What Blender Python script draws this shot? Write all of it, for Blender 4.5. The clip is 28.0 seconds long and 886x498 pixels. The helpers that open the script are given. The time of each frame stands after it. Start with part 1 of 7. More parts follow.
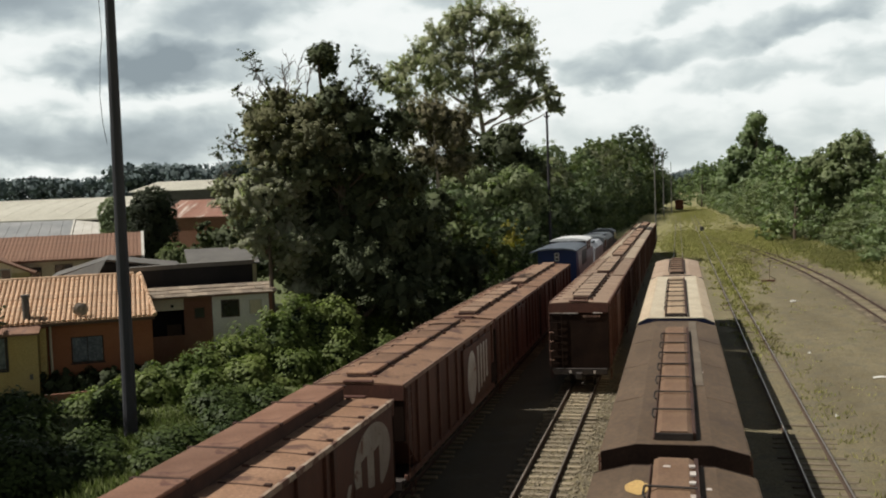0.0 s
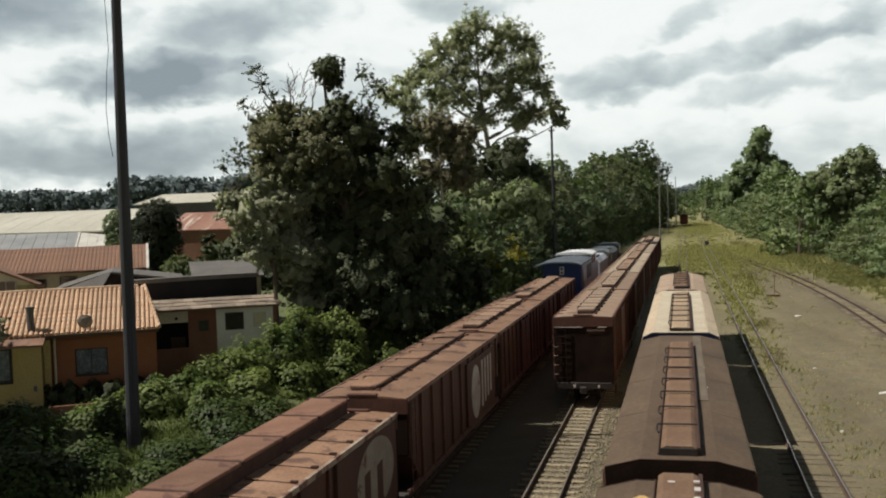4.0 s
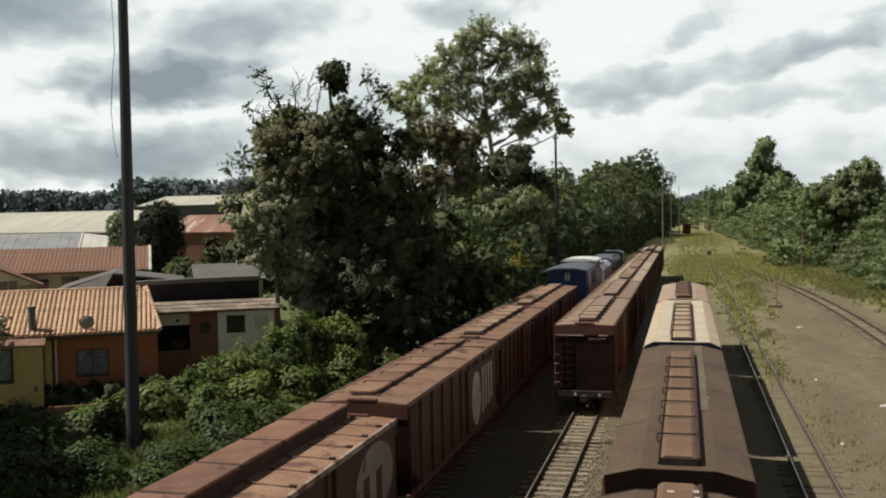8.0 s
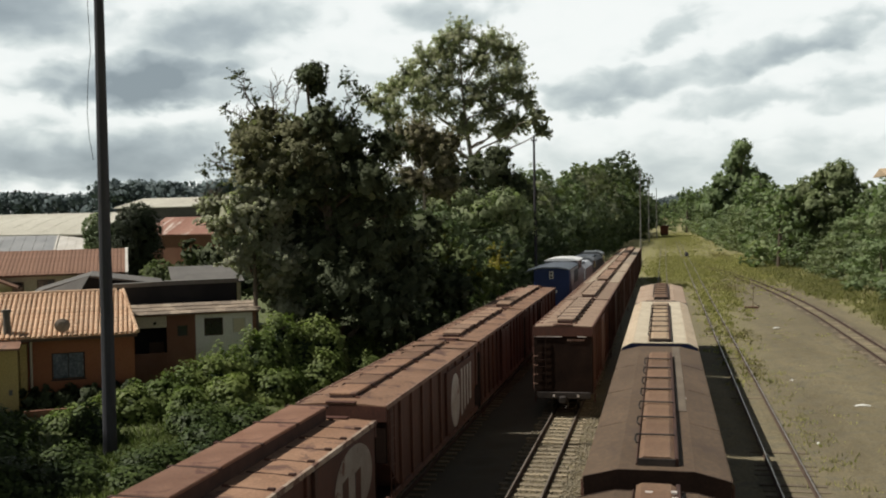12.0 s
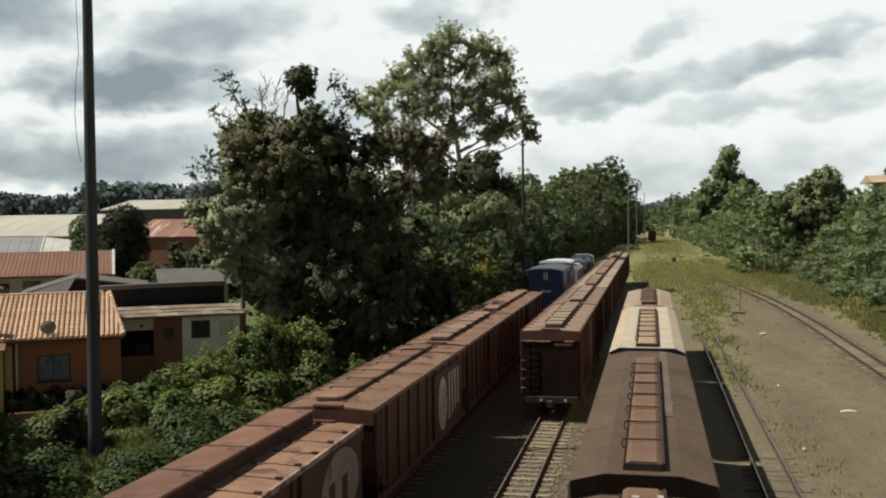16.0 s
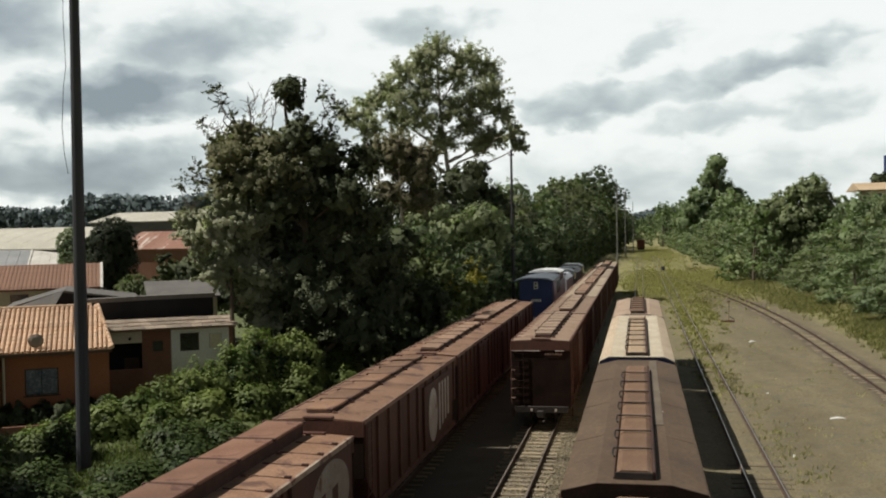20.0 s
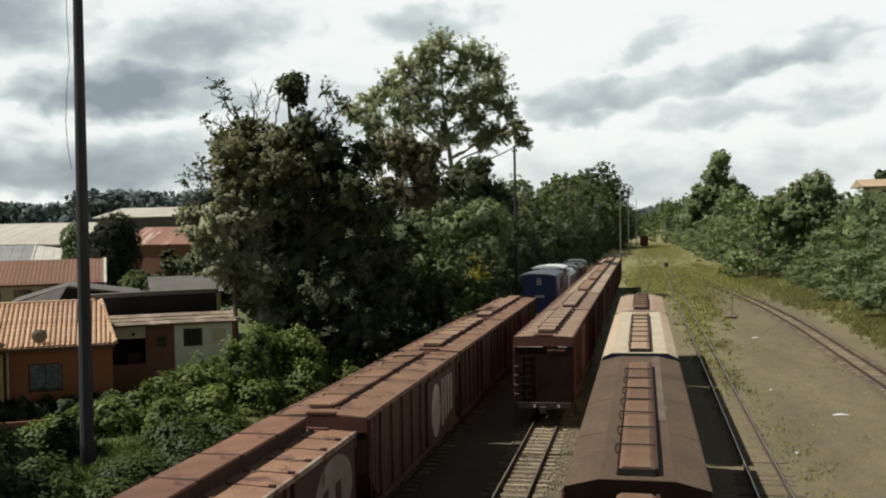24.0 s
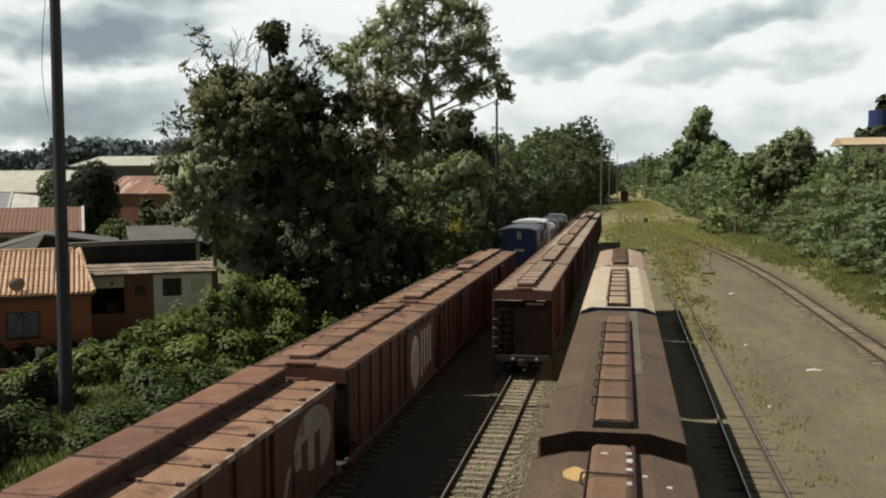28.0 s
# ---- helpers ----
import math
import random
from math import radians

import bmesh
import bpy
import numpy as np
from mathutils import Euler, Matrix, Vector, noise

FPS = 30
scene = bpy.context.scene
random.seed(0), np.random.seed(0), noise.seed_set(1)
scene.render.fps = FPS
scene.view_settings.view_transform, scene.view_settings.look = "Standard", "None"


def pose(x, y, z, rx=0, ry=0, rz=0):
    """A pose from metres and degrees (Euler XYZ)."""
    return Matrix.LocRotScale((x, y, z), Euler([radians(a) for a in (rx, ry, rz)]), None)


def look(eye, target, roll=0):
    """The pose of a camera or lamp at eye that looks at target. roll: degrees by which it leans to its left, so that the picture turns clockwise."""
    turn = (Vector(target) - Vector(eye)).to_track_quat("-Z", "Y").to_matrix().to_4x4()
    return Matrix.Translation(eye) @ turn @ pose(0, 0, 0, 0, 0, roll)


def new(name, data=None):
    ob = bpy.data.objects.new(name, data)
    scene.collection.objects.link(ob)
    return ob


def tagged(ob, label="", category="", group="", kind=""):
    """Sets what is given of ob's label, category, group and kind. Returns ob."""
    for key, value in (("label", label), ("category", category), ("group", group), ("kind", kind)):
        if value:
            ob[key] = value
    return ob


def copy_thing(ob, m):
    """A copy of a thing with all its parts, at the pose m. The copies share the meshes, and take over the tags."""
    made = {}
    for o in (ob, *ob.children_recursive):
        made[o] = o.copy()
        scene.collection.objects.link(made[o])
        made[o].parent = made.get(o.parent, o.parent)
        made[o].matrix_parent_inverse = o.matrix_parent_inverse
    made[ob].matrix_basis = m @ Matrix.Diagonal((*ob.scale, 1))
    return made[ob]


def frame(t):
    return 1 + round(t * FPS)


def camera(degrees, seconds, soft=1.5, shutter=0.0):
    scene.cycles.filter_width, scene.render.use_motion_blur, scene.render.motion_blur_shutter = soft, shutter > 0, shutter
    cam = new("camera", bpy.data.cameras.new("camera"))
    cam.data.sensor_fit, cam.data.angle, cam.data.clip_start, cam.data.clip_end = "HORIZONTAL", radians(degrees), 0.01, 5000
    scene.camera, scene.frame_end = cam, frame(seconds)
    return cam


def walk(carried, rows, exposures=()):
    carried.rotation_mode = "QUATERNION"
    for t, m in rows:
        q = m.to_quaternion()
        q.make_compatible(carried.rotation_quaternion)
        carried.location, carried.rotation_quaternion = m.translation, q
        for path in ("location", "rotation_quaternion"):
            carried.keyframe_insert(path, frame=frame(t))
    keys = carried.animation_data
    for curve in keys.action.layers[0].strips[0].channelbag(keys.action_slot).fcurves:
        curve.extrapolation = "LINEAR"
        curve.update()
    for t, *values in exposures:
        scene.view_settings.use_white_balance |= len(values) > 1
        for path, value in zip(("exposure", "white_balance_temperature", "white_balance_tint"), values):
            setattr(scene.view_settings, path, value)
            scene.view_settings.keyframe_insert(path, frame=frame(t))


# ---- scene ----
# A railway yard seen from a footbridge. x: across the tracks, y: along them, z: up; the ground is at z = 0.
cam = camera(49.62, 28.0, soft=2.0)
EYE = (0.0, 0.0, 8.83)
# seconds, yaw, pitch, roll
CAM_ROWS = [
    (0.0, 13.76, -3.22, 2.10),
    (0.5, 13.17, -2.61, 1.16),
    (1.0, 13.57, -2.09, 0.68),
    (1.5, 13.72, -2.26, 1.21),
    (2.0, 14.20, -2.64, 1.47),
    (2.5, 14.50, -2.10, 1.80),
    (3.0, 14.35, -2.40, 1.75),
    (3.5, 14.03, -2.47, 1.91),
    (5.5, 14.27, -2.04, 1.62),
    (6.0, 14.65, -2.05, 1.52),
    (6.5, 14.85, -1.76, 1.45),
    (7.0, 14.76, -1.78, 1.43),
    (7.5, 14.68, -2.08, 1.44),
    (8.0, 14.21, -2.04, 1.06),
    (8.5, 13.56, -2.35, 0.74),
    (9.0, 13.36, -2.36, 0.69),
    (9.5, 13.60, -2.15, 1.17),
    (10.0, 13.45, -1.95, 1.13),
    (10.5, 13.39, -1.93, 1.05),
    (11.0, 13.29, -1.95, 1.17),
    (11.5, 13.18, -1.97, 1.24),
    (12.0, 12.94, -1.95, 1.11),
    (12.5, 13.17, -1.79, 1.12),
    (14.5, 12.95, -1.61, 0.97),
    (15.0, 12.57, -1.93, 0.92),
    (15.5, 12.41, -1.77, 0.73),
    (16.0, 12.25, -1.73, 0.75),
    (16.5, 12.60, -1.62, 0.77),
    (17.0, 11.99, -1.68, 0.70),
    (17.5, 11.71, -1.33, 0.95),
    (18.0, 11.49, -1.31, 0.88),
    (18.5, 11.38, -1.43, 1.03),
    (19.0, 11.53, -1.09, 1.06),
    (19.5, 11.68, -1.07, 1.06),
    (20.0, 11.60, -1.12, 1.13),
    (20.5, 11.65, -1.04, 1.24),
    (21.0, 11.90, -0.87, 1.27),
    (21.5, 11.79, -0.97, 1.24),
    (23.5, 11.76, -1.44, 0.88),
    (24.0, 11.79, -1.36, 1.05),
    (24.5, 11.84, -1.37, 1.31),
    (25.0, 11.75, -1.40, 1.50),
    (25.5, 11.94, -1.63, 1.68),
    (26.0, 11.60, -2.27, 1.50),
    (26.5, 11.50, -3.15, 1.23),
    (27.0, 11.37, -4.07, 1.49),
    (27.5, 11.15, -4.52, 0.98),
    (28.0, 10.66, -4.19, 0.30),
]
walk(cam, [(t, pose(*EYE, 90 + p, r, w)) for t, w, p, r in CAM_ROWS])

# ---- light ----
SUN_EL, SUN_AZ = radians(55.5), radians(-104)  # azimuth from +y towards +x
sun_dir = Vector((math.cos(SUN_EL) * math.sin(SUN_AZ), math.cos(SUN_EL) * math.cos(SUN_AZ), math.sin(SUN_EL)))
sun = new("sun", bpy.data.lights.new("sun", "SUN"))
sun.data.energy, sun.data.angle, sun.data.color = 4.4, radians(0.6), (1.0, 0.955, 0.88)
sun.matrix_basis = look((0, 0, 60), Vector((0, 0, 60)) - sun_dir)
scene.view_settings.exposure = 0.0


def node(nt, kind, **values):
    n = nt.nodes.new(kind)
    for k, v in values.items():
        if k == "op":
            n.operation = v
        elif k == "blend":
            n.data_type, n.blend_type = "RGBA", v
        elif k == "dims":
            n.noise_dimensions = v
        else:
            n.inputs[k.replace("_", " ")].default_value = v
    return n


def ramp(nt, fac, stops):
    n = nt.nodes.new("ShaderNodeValToRGB")
    el = n.color_ramp.elements
    while len(el) < len(stops):
        el.new(0.5)
    for e, (at, c) in zip(el, stops):
        e.position, e.color = at, (*c, 1) if len(c) == 3 else c
    nt.links.new(fac, n.inputs[0])
    return n.outputs[0]


def mix(nt, fac, a, b, blend="MIX"):
    n = nt.nodes.new("ShaderNodeMix")
    n.data_type, n.blend_type = "RGBA", blend
    for sock, v in ((n.inputs[0], fac), (n.inputs[6], a), (n.inputs[7], b)):
        if hasattr(v, "is_output"):
            nt.links.new(v, sock)
        elif isinstance(v, (int, float)):
            sock.default_value = v
        else:
            sock.default_value = (*v, 1)
    return n.outputs[2]


def calc(nt, op, a, b=None, c=None, clamp=False):
    n = nt.nodes.new("ShaderNodeMath")
    n.operation, n.use_clamp = op, clamp
    for i, v in enumerate((a, b, c)):
        if v is None:
            continue
        if hasattr(v, "is_output"):
            nt.links.new(v, n.inputs[i])
        else:
            n.inputs[i].default_value = v
    return n.outputs[0]


def noise_of(nt, vec, scale, detail=4.0, rough=0.55, distort=0.0):
    n = node(nt, "ShaderNodeTexNoise", Scale=scale, Detail=detail, Roughness=rough, Distortion=distort)
    if vec is not None:
        nt.links.new(vec, n.inputs["Vector"])
    return n.outputs["Fac"]


# cloud banks: azimuth, elevation, half width, half height, tilt (degrees), weight
BANKS = [(-39.0, 11.6, 9.0, 4.2, 0, 0.80), (-24.5, 11.4, 7.0, 2.4, 8, 0.36), (-30.5, 7.4, 8.5, 1.9, 0, 0.95), (-27.0, 9.4, 8.0, 2.4, 12, 0.42), (-32.0, 3.2, 12.0, 2.4, 0, 0.84),
         (-12.2, 11.6, 5.6, 1.4, 5, 0.56), (0.2, 9.8, 3.6, 1.2, 18, 0.42), (5.6, 8.5, 8.0, 1.4, 13, 0.56), (11.0, 9.0, 4.5, 1.6, 10, 0.26),
         (-3.4, 6.6, 5.0, 1.5, 6, 0.60), (3.8, 6.1, 4.6, 1.3, 6, 0.44), (10.0, 6.0, 4.0, 1.5, 5, 0.42), (0.0, 1.8, 22.0, 3.0, 0, 0.36), (-18.5, 5.8, 8.0, 3.4, 0, 0.42)]


def make_world():
    """A bright broken overcast: white cloud with grey undersides, thinner towards the horizon."""
    world = bpy.data.worlds.new("sky")
    world.use_nodes = True
    nt = world.node_tree
    nt.nodes.clear()
    out = nt.nodes.new("ShaderNodeOutputWorld")
    bg = node(nt, "ShaderNodeBackground", Strength=1.0)
    sky = nt.nodes.new("ShaderNodeTexSky")
    sky.sky_type, sky.sun_disc, sky.sun_elevation, sky.sun_rotation = "NISHITA", False, SUN_EL, SUN_AZ
    coord = nt.nodes.new("ShaderNodeTexCoord")
    sep = nt.nodes.new("ShaderNodeSeparateXYZ")
    nt.links.new(coord.outputs["Generated"], sep.inputs[0])
    up = calc(nt, "MAXIMUM", sep.outputs[2], 0.0)
    az = calc(nt, "MULTIPLY", calc(nt, "ARCTAN2", sep.outputs[0], sep.outputs[1]), 57.2958)
    el = calc(nt, "MULTIPLY", calc(nt, "ARCSINE", sep.outputs[2]), 57.2958)

    def puffs(scale, tall, detail, rough):
        """Two noise values over azimuth and elevation."""
        c = nt.nodes.new("ShaderNodeCombineXYZ")
        nt.links.new(calc(nt, "MULTIPLY", az, scale), c.inputs[0])
        nt.links.new(calc(nt, "MULTIPLY", el, scale * tall), c.inputs[1])
        n = node(nt, "ShaderNodeTexNoise", Scale=1.0, Detail=detail, Roughness=rough, Distortion=0.25)
        nt.links.new(c.outputs[0], n.inputs["Vector"])
        sp = nt.nodes.new("ShaderNodeSeparateColor")
        nt.links.new(n.outputs["Color"], sp.inputs[0])
        return sp.outputs[0], sp.outputs[1], sp.outputs[2]

    a1, a2, a3 = puffs(0.16, 1.9, 2.0, 0.5)
    b1, b2, b3 = puffs(0.50, 1.7, 4.0, 0.48)
    u = calc(nt, "ADD", az, calc(nt, "ADD", calc(nt, "MULTIPLY_ADD", a1, 7.0, -3.5), calc(nt, "MULTIPLY_ADD", b1, 4.0, -2.0)))
    v = calc(nt, "ADD", el, calc(nt, "ADD", calc(nt, "MULTIPLY_ADD", a2, 1.8, -0.9), calc(nt, "MULTIPLY_ADD", b2, 1.9, -0.95)))
    total = None
    for ca, ce, wa, we, tilt, weight in BANKS:
        c, sn = math.cos(radians(tilt)), math.sin(radians(tilt))
        du, dv = calc(nt, "SUBTRACT", u, ca), calc(nt, "SUBTRACT", v, ce)
        p = calc(nt, "ADD", calc(nt, "MULTIPLY", du, c / wa), calc(nt, "MULTIPLY", dv, sn / wa))
        q = calc(nt, "ADD", calc(nt, "MULTIPLY", du, -sn / we), calc(nt, "MULTIPLY", dv, c / we))
        # softer above, firmer below
        q = calc(nt, "MAXIMUM", calc(nt, "MULTIPLY", q, 0.75), calc(nt, "MULTIPLY", q, -1.5))
        d = calc(nt, "SUBTRACT", 1.0, calc(nt, "ADD", calc(nt, "MULTIPLY", p, p), calc(nt, "MULTIPLY", q, q)), clamp=True)
        d = calc(nt, "MULTIPLY", calc(nt, "POWER", d, 1.25), weight)
        total = d if total is None else calc(nt, "ADD", total, d)
    # the same broken cloud all round
    den = calc(nt, "ADD", up, 0.32)
    comb = nt.nodes.new("ShaderNodeCombineXYZ")
    nt.links.new(calc(nt, "DIVIDE", sep.outputs[0], den), comb.inputs[0])
    nt.links.new(calc(nt, "DIVIDE", sep.outputs[1], den), comb.inputs[1])
    big = noise_of(nt, comb.outputs[0], 1.5, 5.0, 0.46, 0.3)
    rest = calc(nt, "MULTIPLY", calc(nt, "SUBTRACT", 0.46, big), 1.2, clamp=True)
    total = calc(nt, "ADD", total, rest)
    total = calc(nt, "ADD", total, calc(nt, "MULTIPLY_ADD", b3, 0.40, -0.20))
    cloud = ramp(nt, total, [(0.0, (0.95, 0.985, 0.965)), (0.14, (0.91, 0.955, 0.935)), (0.36, (0.655, 0.725, 0.72)), (0.62, (0.43, 0.497, 0.52)), (0.95, (0.27, 0.325, 0.355))])
    # sky above the view dimmed so that shade stays dark
    high = ramp(nt, up, [(0.0, (1.0, 1.0, 1.0)), (0.24, (1.0, 1.0, 1.0)), (0.46, (0.10, 0.112, 0.125))])
    cloud = mix(nt, 1.0, cloud, high, "MULTIPLY")
    # unseen sky behind and beside dimmed to keep the fill light low
    ahead = ramp(nt, calc(nt, "MULTIPLY_ADD", sep.outputs[1], 0.5, 0.5), [(0.0, (0.38, 0.385, 0.395)), (0.60, (0.38, 0.385, 0.395)), (0.89, (1.0, 1.0, 1.0))])
    cloud = mix(nt, 1.0, cloud, ahead, "MULTIPLY")
    blue = mix(nt, 1.0, sky.outputs[0], (0.115, 0.10, 0.09), "MULTIPLY")
    nt.links.new(mix(nt, 0.94, blue, cloud), bg.inputs[0])
    nt.links.new(bg.outputs[0], out.inputs[0])
    scene.world = world


make_world()


# ---- materials ----
def surface(name, a, b, scale=1.5, fine=30.0, rough=0.75, bump=0.15, metal=0.0, spots=None, rnd=0.0, island=0.0, stretch=None, spec=0.4, thru=0.0):
    """Two colours in large blots, a fine grain over them, spots of a third colour, and a change from object to object."""
    m = bpy.data.materials.new(name)
    m.use_nodes = True
    nt = m.node_tree
    bsdf = nt.nodes["Principled BSDF"]
    coord = nt.nodes.new("ShaderNodeTexCoord").outputs["Object"]
    if stretch:
        mp = nt.nodes.new("ShaderNodeMapping")
        mp.inputs["Scale"].default_value = stretch
        nt.links.new(coord, mp.inputs[0])
        coord = mp.outputs[0]
    blot = ramp(nt, noise_of(nt, coord, scale, 5.0, 0.6, 0.3), [(0.35, (0, 0, 0)), (0.65, (1, 1, 1))])
    col = mix(nt, blot, a, b)
    grain = noise_of(nt, coord, fine, 3.0, 0.65)
    col = mix(nt, 1.0, col, ramp(nt, grain, [(0.3, (0.72, 0.72, 0.72)), (0.7, (1.2, 1.2, 1.2))]), "MULTIPLY")
    if spots:
        colour, where, size = spots
        s = ramp(nt, noise_of(nt, coord, size, 6.0, 0.65, 0.5), [(where, (0, 0, 0)), (min(1.0, where + 0.08), (1, 1, 1))])
        col = mix(nt, s, col, colour)
    for amount, kind, socket in ((rnd, "ShaderNodeObjectInfo", "Random"), (island, "ShaderNodeNewGeometry", "Random Per Island")):
        if amount:
            r = nt.nodes.new(kind).outputs[socket]
            col = mix(nt, 1.0, col, ramp(nt, r, [(0.0, (1 - amount,) * 3), (1.0, (1 + amount, 1 + amount * 0.95, 1 + amount * 0.8))]), "MULTIPLY")
    nt.links.new(col, bsdf.inputs["Base Color"])
    bsdf.inputs["Metallic"].default_value = metal
    bsdf.inputs["Specular IOR Level"].default_value = spec
    nt.links.new(calc(nt, "MULTIPLY_ADD", grain, 0.3, rough - 0.15, True), bsdf.inputs["Roughness"])
    if bump:
        bn = node(nt, "ShaderNodeBump", Strength=bump, Distance=0.02)
        nt.links.new(grain, bn.inputs["Height"])
        nt.links.new(bn.outputs[0], bsdf.inputs["Normal"])
    if thru:
        tr = nt.nodes.new("ShaderNodeBsdfTranslucent")
        nt.links.new(mix(nt, 1.0, col, (1.05, 1.25, 0.75), "MULTIPLY"), tr.inputs[0])
        ms = node(nt, "ShaderNodeMixShader", Fac=thru)
        nt.links.new(bsdf.outputs[0], ms.inputs[1])
        nt.links.new(tr.outputs[0], ms.inputs[2])
        nt.links.new(ms.outputs[0], nt.nodes["Material Output"].inputs[0])
    return m


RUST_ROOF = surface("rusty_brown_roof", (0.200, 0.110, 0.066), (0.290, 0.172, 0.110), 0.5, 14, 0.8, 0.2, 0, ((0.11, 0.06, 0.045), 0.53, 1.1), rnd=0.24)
DUSTY_ROOF = surface("dusty_brown_roof", (0.234, 0.157, 0.108), (0.314, 0.222, 0.160), 0.5, 14, 0.85, 0.2, 0, ((0.14, 0.088, 0.06), 0.56, 1.0), rnd=0.12)
PALE_ROOF = surface("pale_dusty_roof", (0.30, 0.235, 0.17), (0.385, 0.31, 0.23), 0.5, 14, 0.85, 0.2, 0, ((0.20, 0.14, 0.10), 0.60, 1.0), rnd=0.15)
DUSTY_HATCH = surface("dusty_hatch_plate", (0.290, 0.205, 0.145), (0.370, 0.275, 0.200), 0.8, 16, 0.85, 0.2, 0, ((0.16, 0.10, 0.07), 0.58, 1.6), rnd=0.15)
RED_PLATE = surface("red_oxide_plate", (0.185, 0.092, 0.058), (0.265, 0.145, 0.095), 0.7, 16, 0.8, 0.25, 0, ((0.12, 0.055, 0.04), 0.54, 1.4), rnd=0.15)
RUST_HATCH = surface("rusty_hatch_plate", (0.255, 0.158, 0.105), (0.350, 0.235, 0.162), 0.8, 16, 0.8, 0.2, 0, ((0.17, 0.10, 0.072), 0.60, 2.0), rnd=0.2)
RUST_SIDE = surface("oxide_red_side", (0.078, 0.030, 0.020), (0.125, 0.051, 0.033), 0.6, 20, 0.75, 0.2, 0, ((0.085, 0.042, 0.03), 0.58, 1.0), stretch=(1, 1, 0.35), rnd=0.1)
RUST_SEAM = surface("dark_rusty_seam", (0.12, 0.055, 0.038), (0.17, 0.08, 0.055), 2, 30, 0.8)
RUST_DARK = surface("dark_tarry_rust", (0.045, 0.022, 0.016), (0.075, 0.036, 0.025), 2, 30, 0.85)
PALE_RAIL = surface("worn_pale_eave", (0.30, 0.20, 0.145), (0.20, 0.10, 0.07), 3, 30, 0.75)
GREY_ROOF = surface("soot_brown_roof", (0.084, 0.055, 0.034), (0.132, 0.088, 0.055), 0.45, 10, 0.85, 0.25, 0, ((0.078, 0.052, 0.036), 0.58, 0.8), rnd=0.06, stretch=(1, 0.5, 1))
BROWN_HATCH = surface("brown_hatch_cover", (0.145, 0.081, 0.048), (0.200, 0.123, 0.076), 0.9, 18, 0.8, 0.2, 0, ((0.28, 0.13, 0.07), 0.66, 1.5), rnd=0.2)
CREAM_ROOF = surface("faded_cream_roof", (0.474, 0.364, 0.248), (0.585, 0.474, 0.337), 0.4, 12, 0.7, 0.15, 0, ((0.40, 0.28, 0.18), 0.62, 1.4))
WHITE_STRIP = surface("white_walkway_paint", (0.60, 0.53, 0.40), (0.50, 0.42, 0.30), 0.8, 20, 0.7, 0.1)
NAVY = surface("navy_blue_end", (0.020, 0.030, 0.11), (0.03, 0.045, 0.14), 1, 20, 0.5, 0.1)
# wagon ends face away from the sun; their shade is in this colour
DARK_END = surface("shade_dark_end", (0.014, 0.008, 0.006), (0.028, 0.016, 0.011), 0.8, 20, 0.85, spec=0.1)
IRON = surface("dark_iron", (0.035, 0.030, 0.027), (0.065, 0.052, 0.045), 3, 40, 0.6, 0.2, 0.4)
WORN_EAVE = surface("scraped_pale_eave", (0.46, 0.37, 0.29), (0.30, 0.20, 0.14), 2.2, 24, 0.75, 0.2, 0, ((0.14, 0.07, 0.05), 0.52, 1.8))
WHEEL = surface("worn_wheel_steel", (0.06, 0.05, 0.045), (0.10, 0.08, 0.07), 3, 40, 0.5, 0.1, 0.7)
RAIL_TOP = surface("rail_steel", (0.235, 0.200, 0.165), (0.320, 0.285, 0.245), 1.2, 40, 0.38, 0.05, 0.6)
RAIL_DULL = surface("dull_rail_steel", (0.20, 0.165, 0.135), (0.30, 0.255, 0.215), 1.2, 40, 0.5, 0.1, 0.4)
RAIL_SIDE = surface("rusted_rail_side", (0.065, 0.043, 0.032), (0.10, 0.065, 0.045), 2, 40, 0.85)
SLEEPER = surface("weathered_sleeper_timber", (0.240, 0.194, 0.131), (0.360, 0.301, 0.211), 2.5, 25, 0.9, 0.35, 0, ((0.13, 0.10, 0.07), 0.60, 3), rnd=0.25, stretch=(0.4, 3, 3))
SLEEPER_DULL = surface("dull_buried_sleeper_timber", (0.150, 0.118, 0.080), (0.215, 0.175, 0.122), 2.5, 25, 0.9, 0.35, 0, ((0.09, 0.07, 0.05), 0.58, 3), rnd=0.2, stretch=(0.4, 3, 3))
STONE = surface("ballast_stone", (0.197, 0.169, 0.119), (0.295, 0.252, 0.180), 1.0, 20, 0.9, 0.2, island=0.35)
WHITE_PAINT = surface("chalky_white_paint", (0.62, 0.58, 0.53), (0.46, 0.38, 0.33), 1.2, 25, 0.8, 0.1, 0, ((0.25, 0.11, 0.07), 0.60, 2.5))
# grimy white, its colour also dimmed for the shaded wagon side
ROUNDEL = surface("grimy_shaded_white_paint", (0.40, 0.36, 0.31), (0.30, 0.25, 0.21), 1.0, 25, 0.85, 0.1, 0, ((0.16, 0.075, 0.05), 0.58, 2.2))
PATCH = surface("ochre_patch", (0.62, 0.42, 0.16), (0.52, 0.33, 0.12), 2, 25, 0.85)
TILE = surface("orange_clay_tile", (0.53, 0.335, 0.21), (0.65, 0.46, 0.315), 0.9, 22, 0.85, 0.2, 0, ((0.32, 0.19, 0.12), 0.62, 1.6), rnd=0.14, island=0.1)
TILE_OLD = surface("old_red_clay_tile", (0.211, 0.115, 0.076), (0.282, 0.166, 0.114), 0.8, 20, 0.9, 0.2, 0, ((0.18, 0.11, 0.085), 0.58, 1.2), rnd=0.06, island=0.06)
